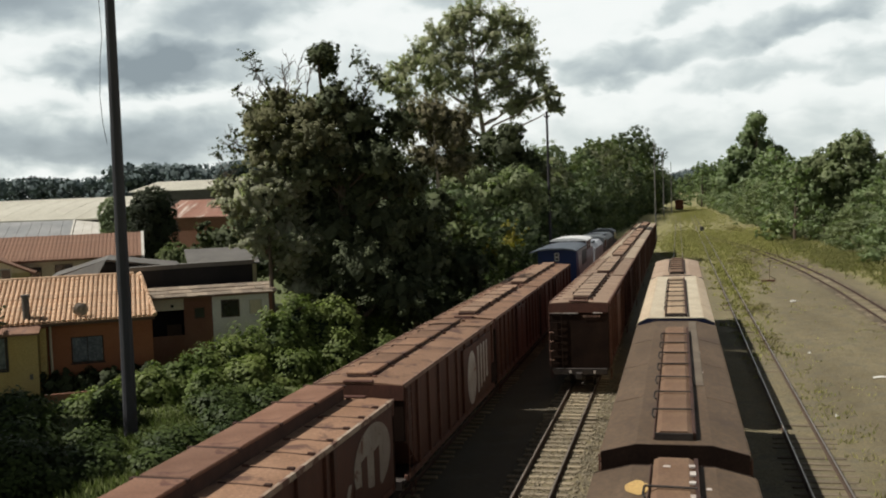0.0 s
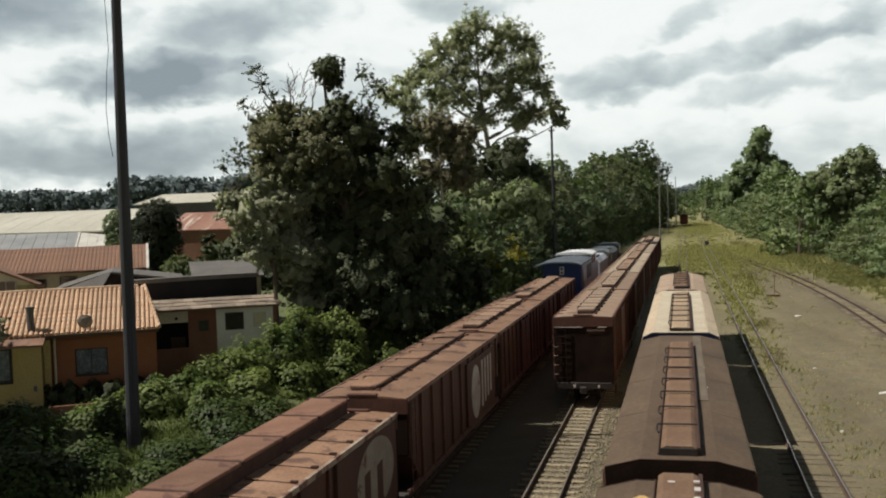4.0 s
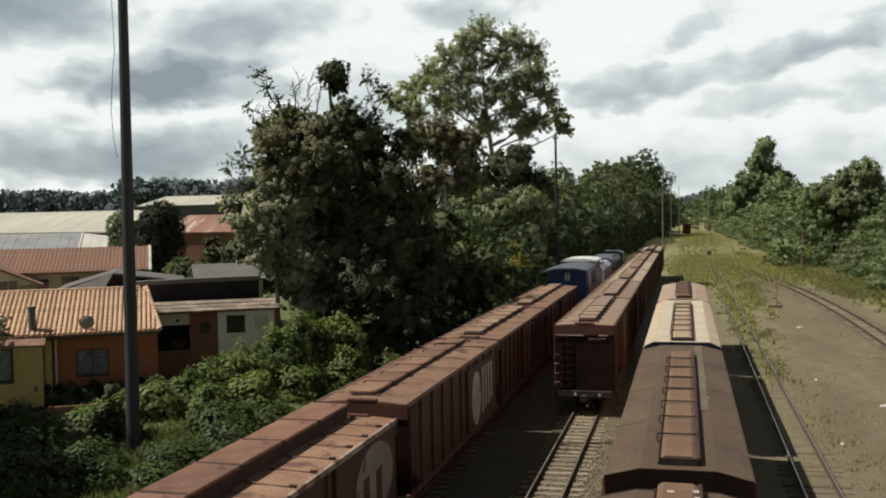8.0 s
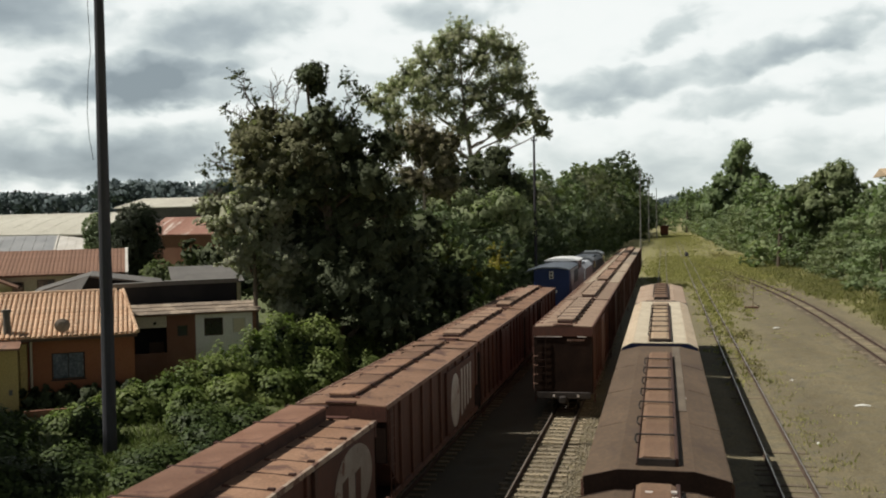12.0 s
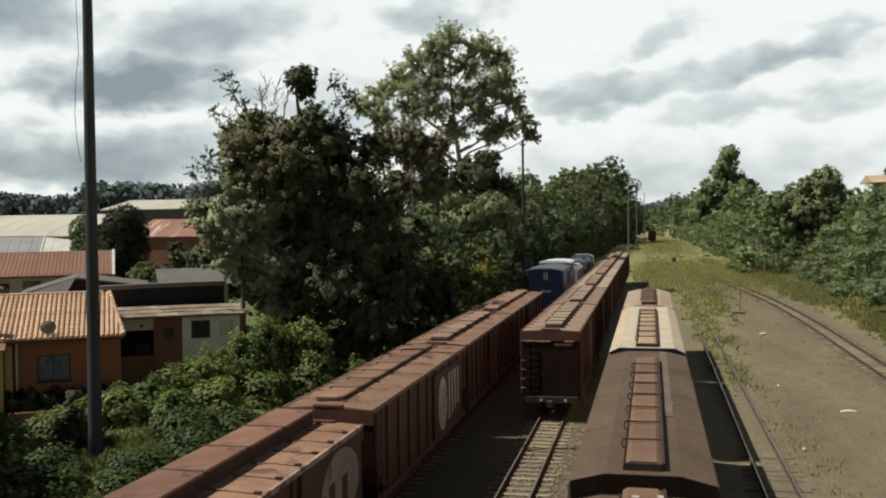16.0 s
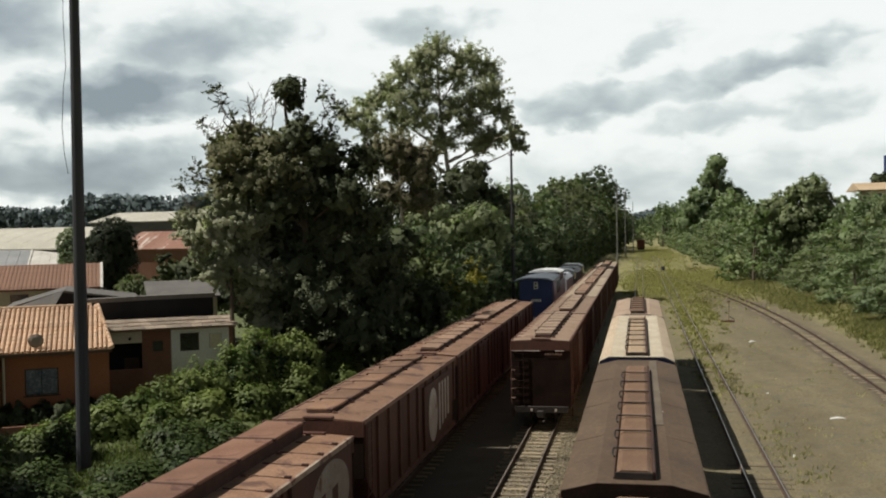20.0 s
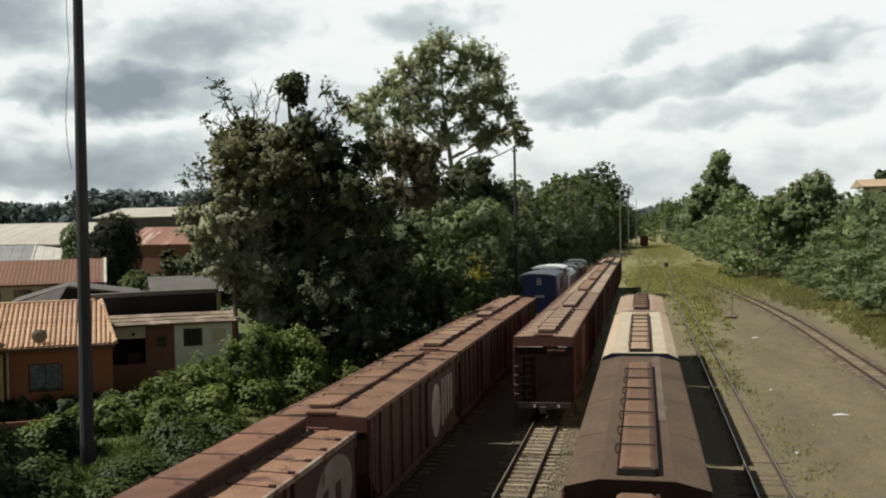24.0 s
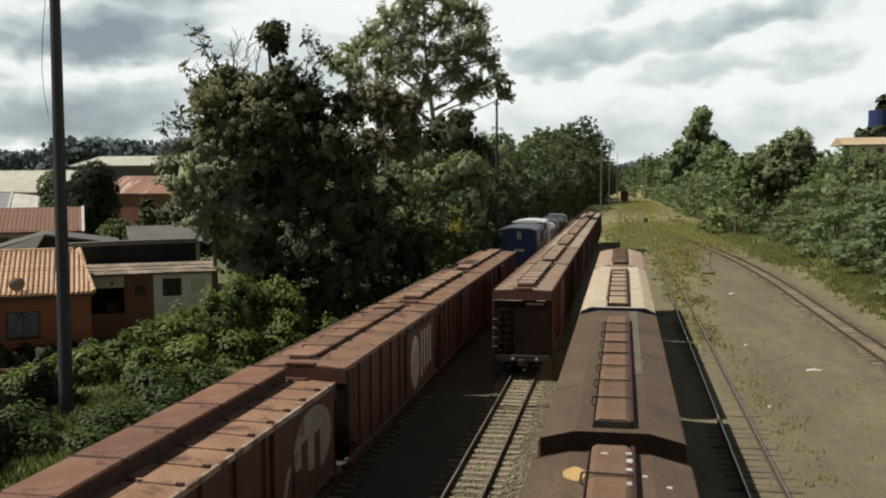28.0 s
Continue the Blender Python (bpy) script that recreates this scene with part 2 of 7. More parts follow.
ORANGE_WALL = surface("orange_render", (0.285, 0.108, 0.050), (0.340, 0.140, 0.066), 0.5, 16, 0.9, 0.1, 0, ((0.30, 0.11, 0.045), 0.64, 0.9))
YELLOW_WALL = surface("yellow_render", (0.448, 0.328, 0.120), (0.504, 0.384, 0.160), 0.5, 16, 0.9, 0.1)
CREAM_WALL = surface("cream_render", (0.62, 0.55, 0.40), (0.70, 0.63, 0.48), 0.5, 16, 0.9, 0.1)
WHITE_WALL = surface("dirty_white_render", (0.66, 0.64, 0.58), (0.54, 0.51, 0.45), 0.7, 16, 0.9, 0.1)
BRIGHT_WALL = surface("whitewashed_render", (0.80, 0.78, 0.73), (0.72, 0.69, 0.63), 0.7, 16, 0.9, 0.1)
BRICK_WALL = surface("red_brick_render", (0.222, 0.101, 0.064), (0.267, 0.135, 0.090), 0.6, 18, 0.9, 0.15)
GREY_SHEET = surface("grey_fibre_cement", (0.118, 0.112, 0.102), (0.165, 0.156, 0.142), 0.5, 12, 0.9, 0.1, 0, ((0.16, 0.15, 0.13), 0.6, 0.9))
PALE_SHEET = surface("pale_sheet_roof", (0.46, 0.44, 0.36), (0.57, 0.55, 0.46), 0.15, 6, 0.8, 0.1, 0, ((0.48, 0.45, 0.38), 0.60, 0.25))
ZINC = surface("zinc_sheet", (0.30, 0.31, 0.31), (0.42, 0.42, 0.41), 0.3, 8, 0.55, 0.1, 0.3)
RED_SHEET = surface("rusted_red_sheet_roof", (0.271, 0.128, 0.087), (0.369, 0.203, 0.147), 0.3, 8, 0.7, 0.1, 0, ((0.66, 0.58, 0.50), 0.53, 0.5), stretch=(1, 0.2, 0.2))
DARK_WALL = surface("near_black_wall", (0.012, 0.012, 0.014), (0.022, 0.021, 0.022), 0.7, 12, 0.9, 0.1)
DARK_WIN = surface("dark_window_glass", (0.015, 0.017, 0.02), (0.03, 0.033, 0.037), 1, 10, 0.15, 0.0, spec=0.6)
PALE_WIN = surface("grey_curtained_pane", (0.075, 0.090, 0.105), (0.170, 0.190, 0.205), 2, 10, 0.25, 0.0, spec=0.6)
DARK_FRAME = surface("black_window_timber", (0.018, 0.014, 0.012), (0.03, 0.024, 0.02), 2, 25, 0.6)
FRAME_WOOD = surface("brown_window_timber", (0.09, 0.055, 0.035), (0.13, 0.08, 0.05), 2, 25, 0.7)
POLE_WOOD = surface("blackened_pole", (0.042, 0.041, 0.046), (0.070, 0.065, 0.072), 1.2, 25, 0.9, 0.3, stretch=(3, 3, 0.2))
POLE_TAR = surface("weathered_blue_grey_pole", (0.040, 0.041, 0.048), (0.068, 0.068, 0.076), 1.2, 25, 0.8, 0.3, stretch=(3, 3, 0.2))
POLE_PALE = surface("grey_concrete_pole", (0.195, 0.189, 0.176), (0.260, 0.254, 0.234), 1.2, 25, 0.9, 0.2)
BARK = surface("grey_brown_bark", (0.10, 0.075, 0.055), (0.17, 0.135, 0.105), 2.5, 20, 0.95, 0.4, stretch=(2, 2, 0.3))
BARK_PALE = surface("pale_smooth_bark", (0.30, 0.25, 0.20), (0.42, 0.37, 0.31), 1.5, 15, 0.9, 0.2, stretch=(2, 2, 0.3))
LOCO_BLUE = surface("loco_dark_blue", (0.018, 0.040, 0.140), (0.026, 0.055, 0.185), 0.8, 18, 0.45, 0.05)
LOCO_GREY = surface("loco_silver_grey", (0.46, 0.48, 0.53), (0.58, 0.60, 0.64), 0.6, 15, 0.5, 0.05, 0, ((0.15, 0.16, 0.19), 0.60, 0.8))
LOCO_ROOF = surface("loco_grey_roof", (0.075, 0.092, 0.115), (0.120, 0.140, 0.165), 0.6, 12, 0.6, 0.05)
LOCO_WHITE = surface("loco_white_cab_roof", (0.70, 0.71, 0.70), (0.78, 0.79, 0.78), 0.6, 12, 0.5, 0.05)
LOCO_DARK = surface("second_loco_slate", (0.11, 0.125, 0.135), (0.17, 0.185, 0.19), 0.6, 12, 0.6, 0.05)
FAR_RED = surface("far_red_wagon", (0.130, 0.046, 0.030), (0.170, 0.064, 0.040), 0.4, 6, 0.8)
TAN_HATCH = surface("tan_hatch_cover", (0.34, 0.24, 0.155), (0.44, 0.33, 0.22), 0.9, 18, 0.8, 0.2, 0, ((0.22, 0.13, 0.08), 0.62, 1.5), rnd=0.15)
LITTER = surface("white_litter", (0.78, 0.77, 0.72), (0.68, 0.66, 0.60), 4, 20, 0.8)
WIRE = surface("black_wire", (0.02, 0.02, 0.02), (0.03, 0.03, 0.03), 4, 20, 0.7)
DISH = surface("grey_dish", (0.24, 0.19, 0.15), (0.30, 0.25, 0.20), 2, 20, 0.6)
FAR_BLUE = surface("blue_tank", (0.022, 0.040, 0.13), (0.03, 0.05, 0.16), 0.3, 5, 0.6)


def leaf_mat(name, a, b, thru=0.36, island=0.3, rough=0.7):
    return surface(name, a, b, 0.35, 3.0, rough, 0.0, island=island, spec=0.18, thru=thru)


LEAF_DARK = leaf_mat("dark_green_leaves", (0.060, 0.076, 0.040), (0.105, 0.125, 0.062), 0.22)
# belt leaves darkened to paint the shade at the belt's foot
LEAF_SHADE = leaf_mat("shaded_belt_leaves", (0.094, 0.122, 0.072), (0.158, 0.190, 0.108), 0.32, 0.16)
LEAF_CLIPPED = leaf_mat("clipped_blackish_leaves", (0.026, 0.036, 0.020), (0.048, 0.060, 0.032), 0.12)
LEAF_DEEP = leaf_mat("blackish_green_leaves", (0.076, 0.092, 0.053), (0.130, 0.148, 0.082), 0.24)
# lighter leaves that paint sunlight on the dark tree's left side
LEAF_OLIVE_LIT = leaf_mat("sunlit_olive_leaves", (0.188, 0.190, 0.115), (0.262, 0.256, 0.152))
LEAF_GREY = leaf_mat("grey_green_leaves", (0.31, 0.315, 0.235), (0.43, 0.43, 0.315), 0.40, 0.25)
LEAF_EUC = leaf_mat("olive_eucalyptus_leaves", (0.350, 0.360, 0.250), (0.470, 0.470, 0.330), 0.45, 0.2)
LEAF_BROWN = leaf_mat("brownish_leaves", (0.218, 0.193, 0.132), (0.265, 0.245, 0.161))
LEAF_MID = leaf_mat("mid_green_leaves", (0.130, 0.165, 0.078), (0.200, 0.232, 0.106))
LEAF_LIGHT = leaf_mat("light_green_leaves", (0.235, 0.280, 0.160), (0.330, 0.365, 0.210))
LEAF_VINE = surface("bright_vine_leaves", (0.105, 0.150, 0.042), (0.225, 0.270, 0.082), 0.35, 3.0, 0.62, 0.0, island=0.35, spec=0.28, thru=0.32)
# darker copy of the vine leaves; the corner's shade is in the colour
LEAF_VINE_SHADED = surface("shaded_glossy_vine_leaves", (0.034, 0.056, 0.016), (0.075, 0.105, 0.030), 0.35, 3.0, 0.6, 0.0, island=0.45, spec=0.22, thru=0.18)
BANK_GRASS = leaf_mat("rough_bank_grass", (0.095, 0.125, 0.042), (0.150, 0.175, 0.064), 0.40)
LEAF_YELLOW = leaf_mat("yellow_blossom", (0.289, 0.238, 0.042), (0.221, 0.212, 0.060))
LEAF_RIGHT = leaf_mat("sunlit_woodland_leaves", (0.190, 0.248, 0.130), (0.272, 0.332, 0.172), 0.36, 0.16)
LEAF_RIGHT_B = leaf_mat("olive_woodland_leaves", (0.205, 0.245, 0.134), (0.275, 0.310, 0.168), 0.36, 0.16)
LEAF_BELT = leaf_mat("shady_belt_leaves", (0.172, 0.222, 0.130), (0.272, 0.318, 0.178), 0.36, 0.16)
LEAF_BELT_B = leaf_mat("dusty_belt_leaves", (0.212, 0.226, 0.152), (0.282, 0.292, 0.192), 0.36, 0.16)
# blue-grey base colour that carries the haze of distance
FAR_WOOD_HAZED = leaf_mat("hazed_far_wood_leaves", (0.110, 0.146, 0.152), (0.150, 0.188, 0.190), 0.05, 0.15)
GRASS = leaf_mat("yellow_green_grass", (0.300, 0.285, 0.115), (0.400, 0.370, 0.165), 0.45)
DRY_WEED = leaf_mat("dry_brown_weeds", (0.200, 0.170, 0.082), (0.275, 0.235, 0.118), 0.35)
GRASS_GREEN = leaf_mat("fresh_green_grass", (0.190, 0.190, 0.080), (0.280, 0.262, 0.120), 0.45)


def ground_material():
    """Grey-tan grit round the tracks, with a darker band by the left track, weeds, and grass to the sides and far off.
    """
    m = bpy.data.materials.new("yard_ground")
    m.use_nodes = True
    nt = m.node_tree
    bsdf = nt.nodes["Principled BSDF"]
    pos = nt.nodes.new("ShaderNodeNewGeometry").outputs["Position"]
    sep = nt.nodes.new("ShaderNodeSeparateXYZ")
    nt.links.new(pos, sep.inputs[0])
    x, y = sep.outputs[0], sep.outputs[1]
    mp = nt.nodes.new("ShaderNodeMapping")
    mp.inputs["Scale"].default_value = (1.0, 0.22, 1.0)
    nt.links.new(pos, mp.inputs[0])
    n1 = noise_of(nt, mp.outputs[0], 0.38, 5.0, 0.6)
    n2 = noise_of(nt, pos, 1.1, 5.0, 0.65)
    n3 = noise_of(nt, pos, 9.0, 4.0, 0.7)
    n4 = noise_of(nt, pos, 0.5, 4.0, 0.6, 0.6)
    grit = mix(nt, ramp(nt, n1, [(0.35, (0, 0, 0)), (0.65, (1, 1, 1))]), (0.150, 0.123, 0.068), (0.210, 0.175, 0.100))
    grit = mix(nt, ramp(nt, n2, [(0.48, (0, 0, 0)), (0.68, (0.8, 0.8, 0.8))]), grit, (0.136, 0.122, 0.084))
    grit = mix(nt, ramp(nt, n4, [(0.60, (0, 0, 0)), (0.72, (0.7, 0.7, 0.7))]), grit, (0.150, 0.145, 0.072))
    grit = mix(nt, 1.0, grit, ramp(nt, n3, [(0.3, (0.62, 0.62, 0.62)), (0.7, (1.3, 1.3, 1.3))]), "MULTIPLY")
    grass = mix(nt, ramp(nt, n2, [(0.35, (0, 0, 0)), (0.65, (1, 1, 1))]), (0.225, 0.208, 0.084), (0.310, 0.285, 0.128))
    grass = mix(nt, 1.0, grass, ramp(nt, n3, [(0.3, (0.7, 0.7, 0.7)), (0.7, (1.25, 1.25, 1.25))]), "MULTIPLY")
    bank = mix(nt, n2, (0.060, 0.082, 0.026), (0.125, 0.145, 0.050))
    # grass right of the siding, left of the tracks and past the far turnout
    wob = calc(nt, "MULTIPLY_ADD", n4, 3.6, -1.8)
    def edge(v, at, soft):
        return calc(nt, "MULTIPLY_ADD", calc(nt, "SUBTRACT", v, at), 1.0 / soft, 0.5, True)
    fray = calc(nt, "ADD", wob, calc(nt, "MULTIPLY_ADD", n2, 2.4, -1.2))
    bend = calc(nt, "MAXIMUM", calc(nt, "SUBTRACT", y, 76.0), 0.0)
    right = edge(calc(nt, "ADD", calc(nt, "ADD", x, calc(nt, "MULTIPLY", fray, 0.7)), calc(nt, "MULTIPLY", calc(nt, "MULTIPLY", bend, bend), 0.0010)), 15.9, 1.8)
    left = edge(calc(nt, "MULTIPLY", calc(nt, "ADD", x, fray), -1.0), 11.4, 0.8)
    far = edge(calc(nt, "ADD", y, calc(nt, "MULTIPLY", calc(nt, "ADD", fray, calc(nt, "MULTIPLY", x, -0.45)), 7.0)), 122.0, 26.0)
    strip = calc(nt, "SUBTRACT", 2.6, calc(nt, "ABSOLUTE", calc(nt, "ADD", calc(nt, "SUBTRACT", x, 4.4), calc(nt, "MULTIPLY", fray, 0.7))))
    verge = calc(nt, "MULTIPLY", calc(nt, "MULTIPLY", strip, 0.45, clamp=True), edge(calc(nt, "ADD", y, calc(nt, "MULTIPLY", fray, 8.0)), 75.0, 45.0))
    mask = calc(nt, "MULTIPLY", calc(nt, "ADD", calc(nt, "ADD", right, left), calc(nt, "ADD", far, verge), clamp=True), 0.92)
    dark_band = calc(nt, "MULTIPLY", calc(nt, "LESS_THAN", calc(nt, "ABSOLUTE", calc(nt, "ADD", calc(nt, "ADD", x, 7.2), calc(nt, "MULTIPLY", wob, 0.25))), 2.1), 0.75)
    col = mix(nt, dark_band, grit, (0.085, 0.072, 0.055))
    off = calc(nt, "ABSOLUTE", calc(nt, "ADD", calc(nt, "SUBTRACT", x, 12.75), calc(nt, "ADD", calc(nt, "MULTIPLY", calc(nt, "MULTIPLY", bend, bend), 0.0010), calc(nt, "MULTIPLY", fray, 0.12))))
    rut = calc(nt, "MULTIPLY", calc(nt, "SUBTRACT", 0.62, calc(nt, "ABSOLUTE", calc(nt, "SUBTRACT", off, calc(nt, "MULTIPLY_ADD", n1, 0.5, 0.5)))), 2.0, clamp=True)
    col = mix(nt, calc(nt, "MULTIPLY", rut, 0.85), col, (0.092, 0.070, 0.047))
    nt.links.new(mix(nt, calc(nt, "MULTIPLY", left, 0.95), mix(nt, mask, col, grass), bank), bsdf.inputs["Base Color"])
    bsdf.inputs["Roughness"].default_value = 0.95
    bn = node(nt, "ShaderNodeBump", Strength=0.5, Distance=0.05)
    nt.links.new(n3, bn.inputs["Height"])
    nt.links.new(bn.outputs[0], bsdf.inputs["Normal"])
    return m


GROUND = ground_material()


# ---- building helpers ----
class Geo:
    """Vertices and faces of one mesh."""

    def __init__(self):
        self.v, self.f = [], []

    def add(self, verts, faces):
        n = len(self.v)
        self.v += [tuple(p) for p in verts]
        self.f += [tuple(i + n for i in f) for f in faces]
        return self

    def box(self, x0, x1, y0, y1, z0, z1, c=0.0):
        if c <= 0:
            return self.add([(x, y, z) for z in (z0, z1) for y in (y0, y1) for x in (x0, x1)],
                            [(0, 2, 3, 1), (4, 5, 7, 6), (0, 1, 5, 4), (2, 6, 7, 3), (0, 4, 6, 2), (1, 3, 7, 5)])
        lo, hi = (x0, y0, z0), (x1, y1, z1)
        ids, verts = {}, []
        for sx in (0, 1):
            for sy in (0, 1):
                for sz in (0, 1):
                    s = (sx, sy, sz)
                    for a in range(3):  # the corner point that lies on the face across axis a
                        p = []
                        for k in range(3):
                            e = (lo, hi)[s[k]][k]
                            p.append(e if k == a else e + (c if s[k] == 0 else -c))
                        ids[s, a] = len(verts)
                        verts.append(tuple(p))
        faces = []
        for a in range(3):
            b, d = (a + 1) % 3, (a + 2) % 3
            for sa in (0, 1):
                ring = []
                for sb, sd in ((0, 0), (1, 0), (1, 1), (0, 1)):
                    s = [0, 0, 0]
                    s[a], s[b], s[d] = sa, sb, sd
                    ring.append(ids[tuple(s), a])
                faces.append(tuple(ring if sa else ring[::-1]))
            for sb in (0, 1):
                for sd in (0, 1):
                    s0, s1 = [0, 0, 0], [0, 0, 0]
                    s0[b], s0[d], s1[b], s1[d], s1[a] = sb, sd, sb, sd, 1
                    q = (ids[tuple(s0), b], ids[tuple(s0), d], ids[tuple(s1), d], ids[tuple(s1), b])
                    faces.append(q if sb == sd else q[::-1])
        for sx in (0, 1):
            for sy in (0, 1):
                for sz in (0, 1):
                    t = tuple(ids[(sx, sy, sz), a] for a in range(3))
                    faces.append(t if (sx + sy + sz) % 2 else t[::-1])
        return self.add(verts, faces)

    def cyl(self, a, b, r0, r1=None, n=10, caps=True):
        a, b = Vector(a), Vector(b)
        r1 = r0 if r1 is None else r1
        w = (b - a).normalized()
        u = w.orthogonal().normalized()
        t = w.cross(u)
        ring = [u * math.cos(2 * math.pi * i / n) + t * math.sin(2 * math.pi * i / n) for i in range(n)]
        faces = [(i, (i + 1) % n, n + (i + 1) % n, n + i) for i in range(n)]
        if caps:
            faces += [tuple(range(n))[::-1], tuple(range(n, 2 * n))]
        return self.add([a + r0 * d for d in ring] + [b + r1 * d for d in ring], faces)

    def tube(self, points, r, n=6):
        for a, b in zip(points, points[1:]):
            self.cyl(a, b, r, r, n)
        return self

    def prism(self, outline, y0, y1):
        """An outline in x and z, counter-clockwise seen from -y, drawn out along y."""
        n = len(outline)
        return self.add([(x, y0, z) for x, z in outline] + [(x, y1, z) for x, z in outline],
                        [tuple(range(n)), tuple(range(n, 2 * n))[::-1]] + [((i + 1) % n, i, n + i, n + (i + 1) % n) for i in range(n)])

    def prism_x(self, outline, x0, x1):
        """An outline in y and z, drawn out along x."""
        n = len(outline)
        return self.add([(x0, y, z) for y, z in outline] + [(x1, y, z) for y, z in outline],
                        [tuple(range(n))[::-1], tuple(range(n, 2 * n))] + [(i, (i + 1) % n, n + (i + 1) % n, n + i) for i in range(n)])

    def data(self, name, material, smooth=False):
        me = bpy.data.meshes.new(name)
        me.from_pydata(self.v, [], self.f)
        me.materials.append(material)
        if smooth:
            me.polygons.foreach_set("use_smooth", [True] * len(me.polygons))
        me.update()
        return me


def part(name, geo, material, parent=None, label="", at=None):
    """One mesh object under a thing or a part; geo may be a Geo or mesh data that is shared."""
    ob = new(name, geo.data(name, material) if isinstance(geo, Geo) else geo)
    if parent is not None:
        ob.parent = parent
    if at is not None:
        ob.matrix_basis = at
    return tagged(ob, label)


def thing(name, label, category, at=None, group="", kind=""):
    ob = new(name)
    ob.empty_display_size = 0.3
    if at is not None:
        ob.matrix_basis = at
    return tagged(ob, label, category, group, kind)


def solo(name, geo, material, label, category, at=None, group="", kind="", smooth=False):
    ob = new(name, geo.data(name, material, smooth) if isinstance(geo, Geo) else geo)
    if at is not None:
        ob.matrix_basis = at
    return tagged(ob, label, category, group, kind)


# ---- ground and tracks ----
TRACKS = {"left": -8.60, "middle": -4.28, "hopper": -0.18, "right": 3.97}


def ground():
    """One sheet to the horizon, finer near the yard, with low swells and a rise far off."""
    xs = np.concatenate([[-3000, -1200, -500, -220, -120, -80], np.arange(-60, -9, 1.5), np.arange(-8.4, 11.9, 0.42), np.arange(12, 61, 1.5), [80, 120, 220, 500, 1200, 3000]])
    ys = np.concatenate([[-600, -200, -60], np.arange(-20, 14, 2.0), np.arange(14, 72, 0.5), np.arange(72, 181, 2.0), np.arange(190, 420, 12), [500, 700, 1000, 1600, 2600, 4200]])
    g = Geo()
    for y in ys:
        for x in xs:
            z = 0.05 * noise.noise(Vector((x * 0.3, y * 0.3, 0))) + 0.03 * noise.noise(Vector((x * 0.9, y * 0.9, 5)))
            if x > 15:
                z += min(1.6, (x - 15) * 0.08)
            if -8.6 < x < 12 and 14 <= y <= 72:
                away = min(abs(x - c) for c in TRACKS.values())
                z += (0.10 * noise.noise(Vector((x * 1.1, y * 1.1, 9))) + 0.06 * noise.noise(Vector((x * 2.3, y * 2.3, 2)))) * max(0.0, min(1.0, away - 1.1)) * 1.6
            z -= 0.03
            g.v.append((x, y, z))
    n = len(xs)
    g.f = [(j * n + i, j * n + i + 1, (j + 1) * n + i + 1, (j + 1) * n + i) for j in range(len(ys) - 1) for i in range(n - 1)]
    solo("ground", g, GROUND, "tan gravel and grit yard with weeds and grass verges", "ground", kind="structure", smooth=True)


RAIL_OUT = [(-0.065, 0.0), (0.065, 0.0), (0.065, 0.012), (0.012, 0.03), (0.012, 0.105), (0.034, 0.12), (0.034, 0.150), (0.026, 0.156),
            (-0.026, 0.156), (-0.034, 0.150), (-0.034, 0.12), (-0.012, 0.105), (-0.012, 0.03), (-0.065, 0.012)]


def straight_track(name, x, y0, y1, s0, s1, label, sunk=0.0):
    t = thing(name, label, "railway track", pose(x, 0, 0), "yard tracks", "structure")
    for side in (-0.53, 0.53):
        rail = part("rail", Geo().prism([(side + a, b + 0.02) for a, b in RAIL_OUT], y0, y1), RAIL_SIDE, t)
        part("rail_head", Geo().prism([(side - 0.028, 0.174), (side + 0.028, 0.174), (side + 0.024, 0.180), (side - 0.024, 0.180)], y0, y1), RAIL_TOP if sunk else RAIL_DULL, rail, "worn shiny running surface")
    rng = random.Random(name)
    shapes = [Geo().box(-0.98 - rng.random() * 0.08, 0.98 + rng.random() * 0.08, -0.11, 0.11, -0.14, 0.026 - sunk, 0.012).data("sleeper", SLEEPER_DULL if sunk else SLEEPER) for _ in range(5)]
    y = s0
    while y < s1:
        if sunk and rng.random() < min(0.9, (y - 16) / 40):
            y += rng.uniform(0.56, 0.66)
            continue
        part("sleeper", shapes[rng.randrange(5)], SLEEPER, t, at=pose(rng.uniform(-0.06, 0.06), y, rng.uniform(-0.012, 0.006), 0, 0, rng.uniform(-1.6, 1.6)))
        y += rng.uniform(0.56, 0.66)
    return t


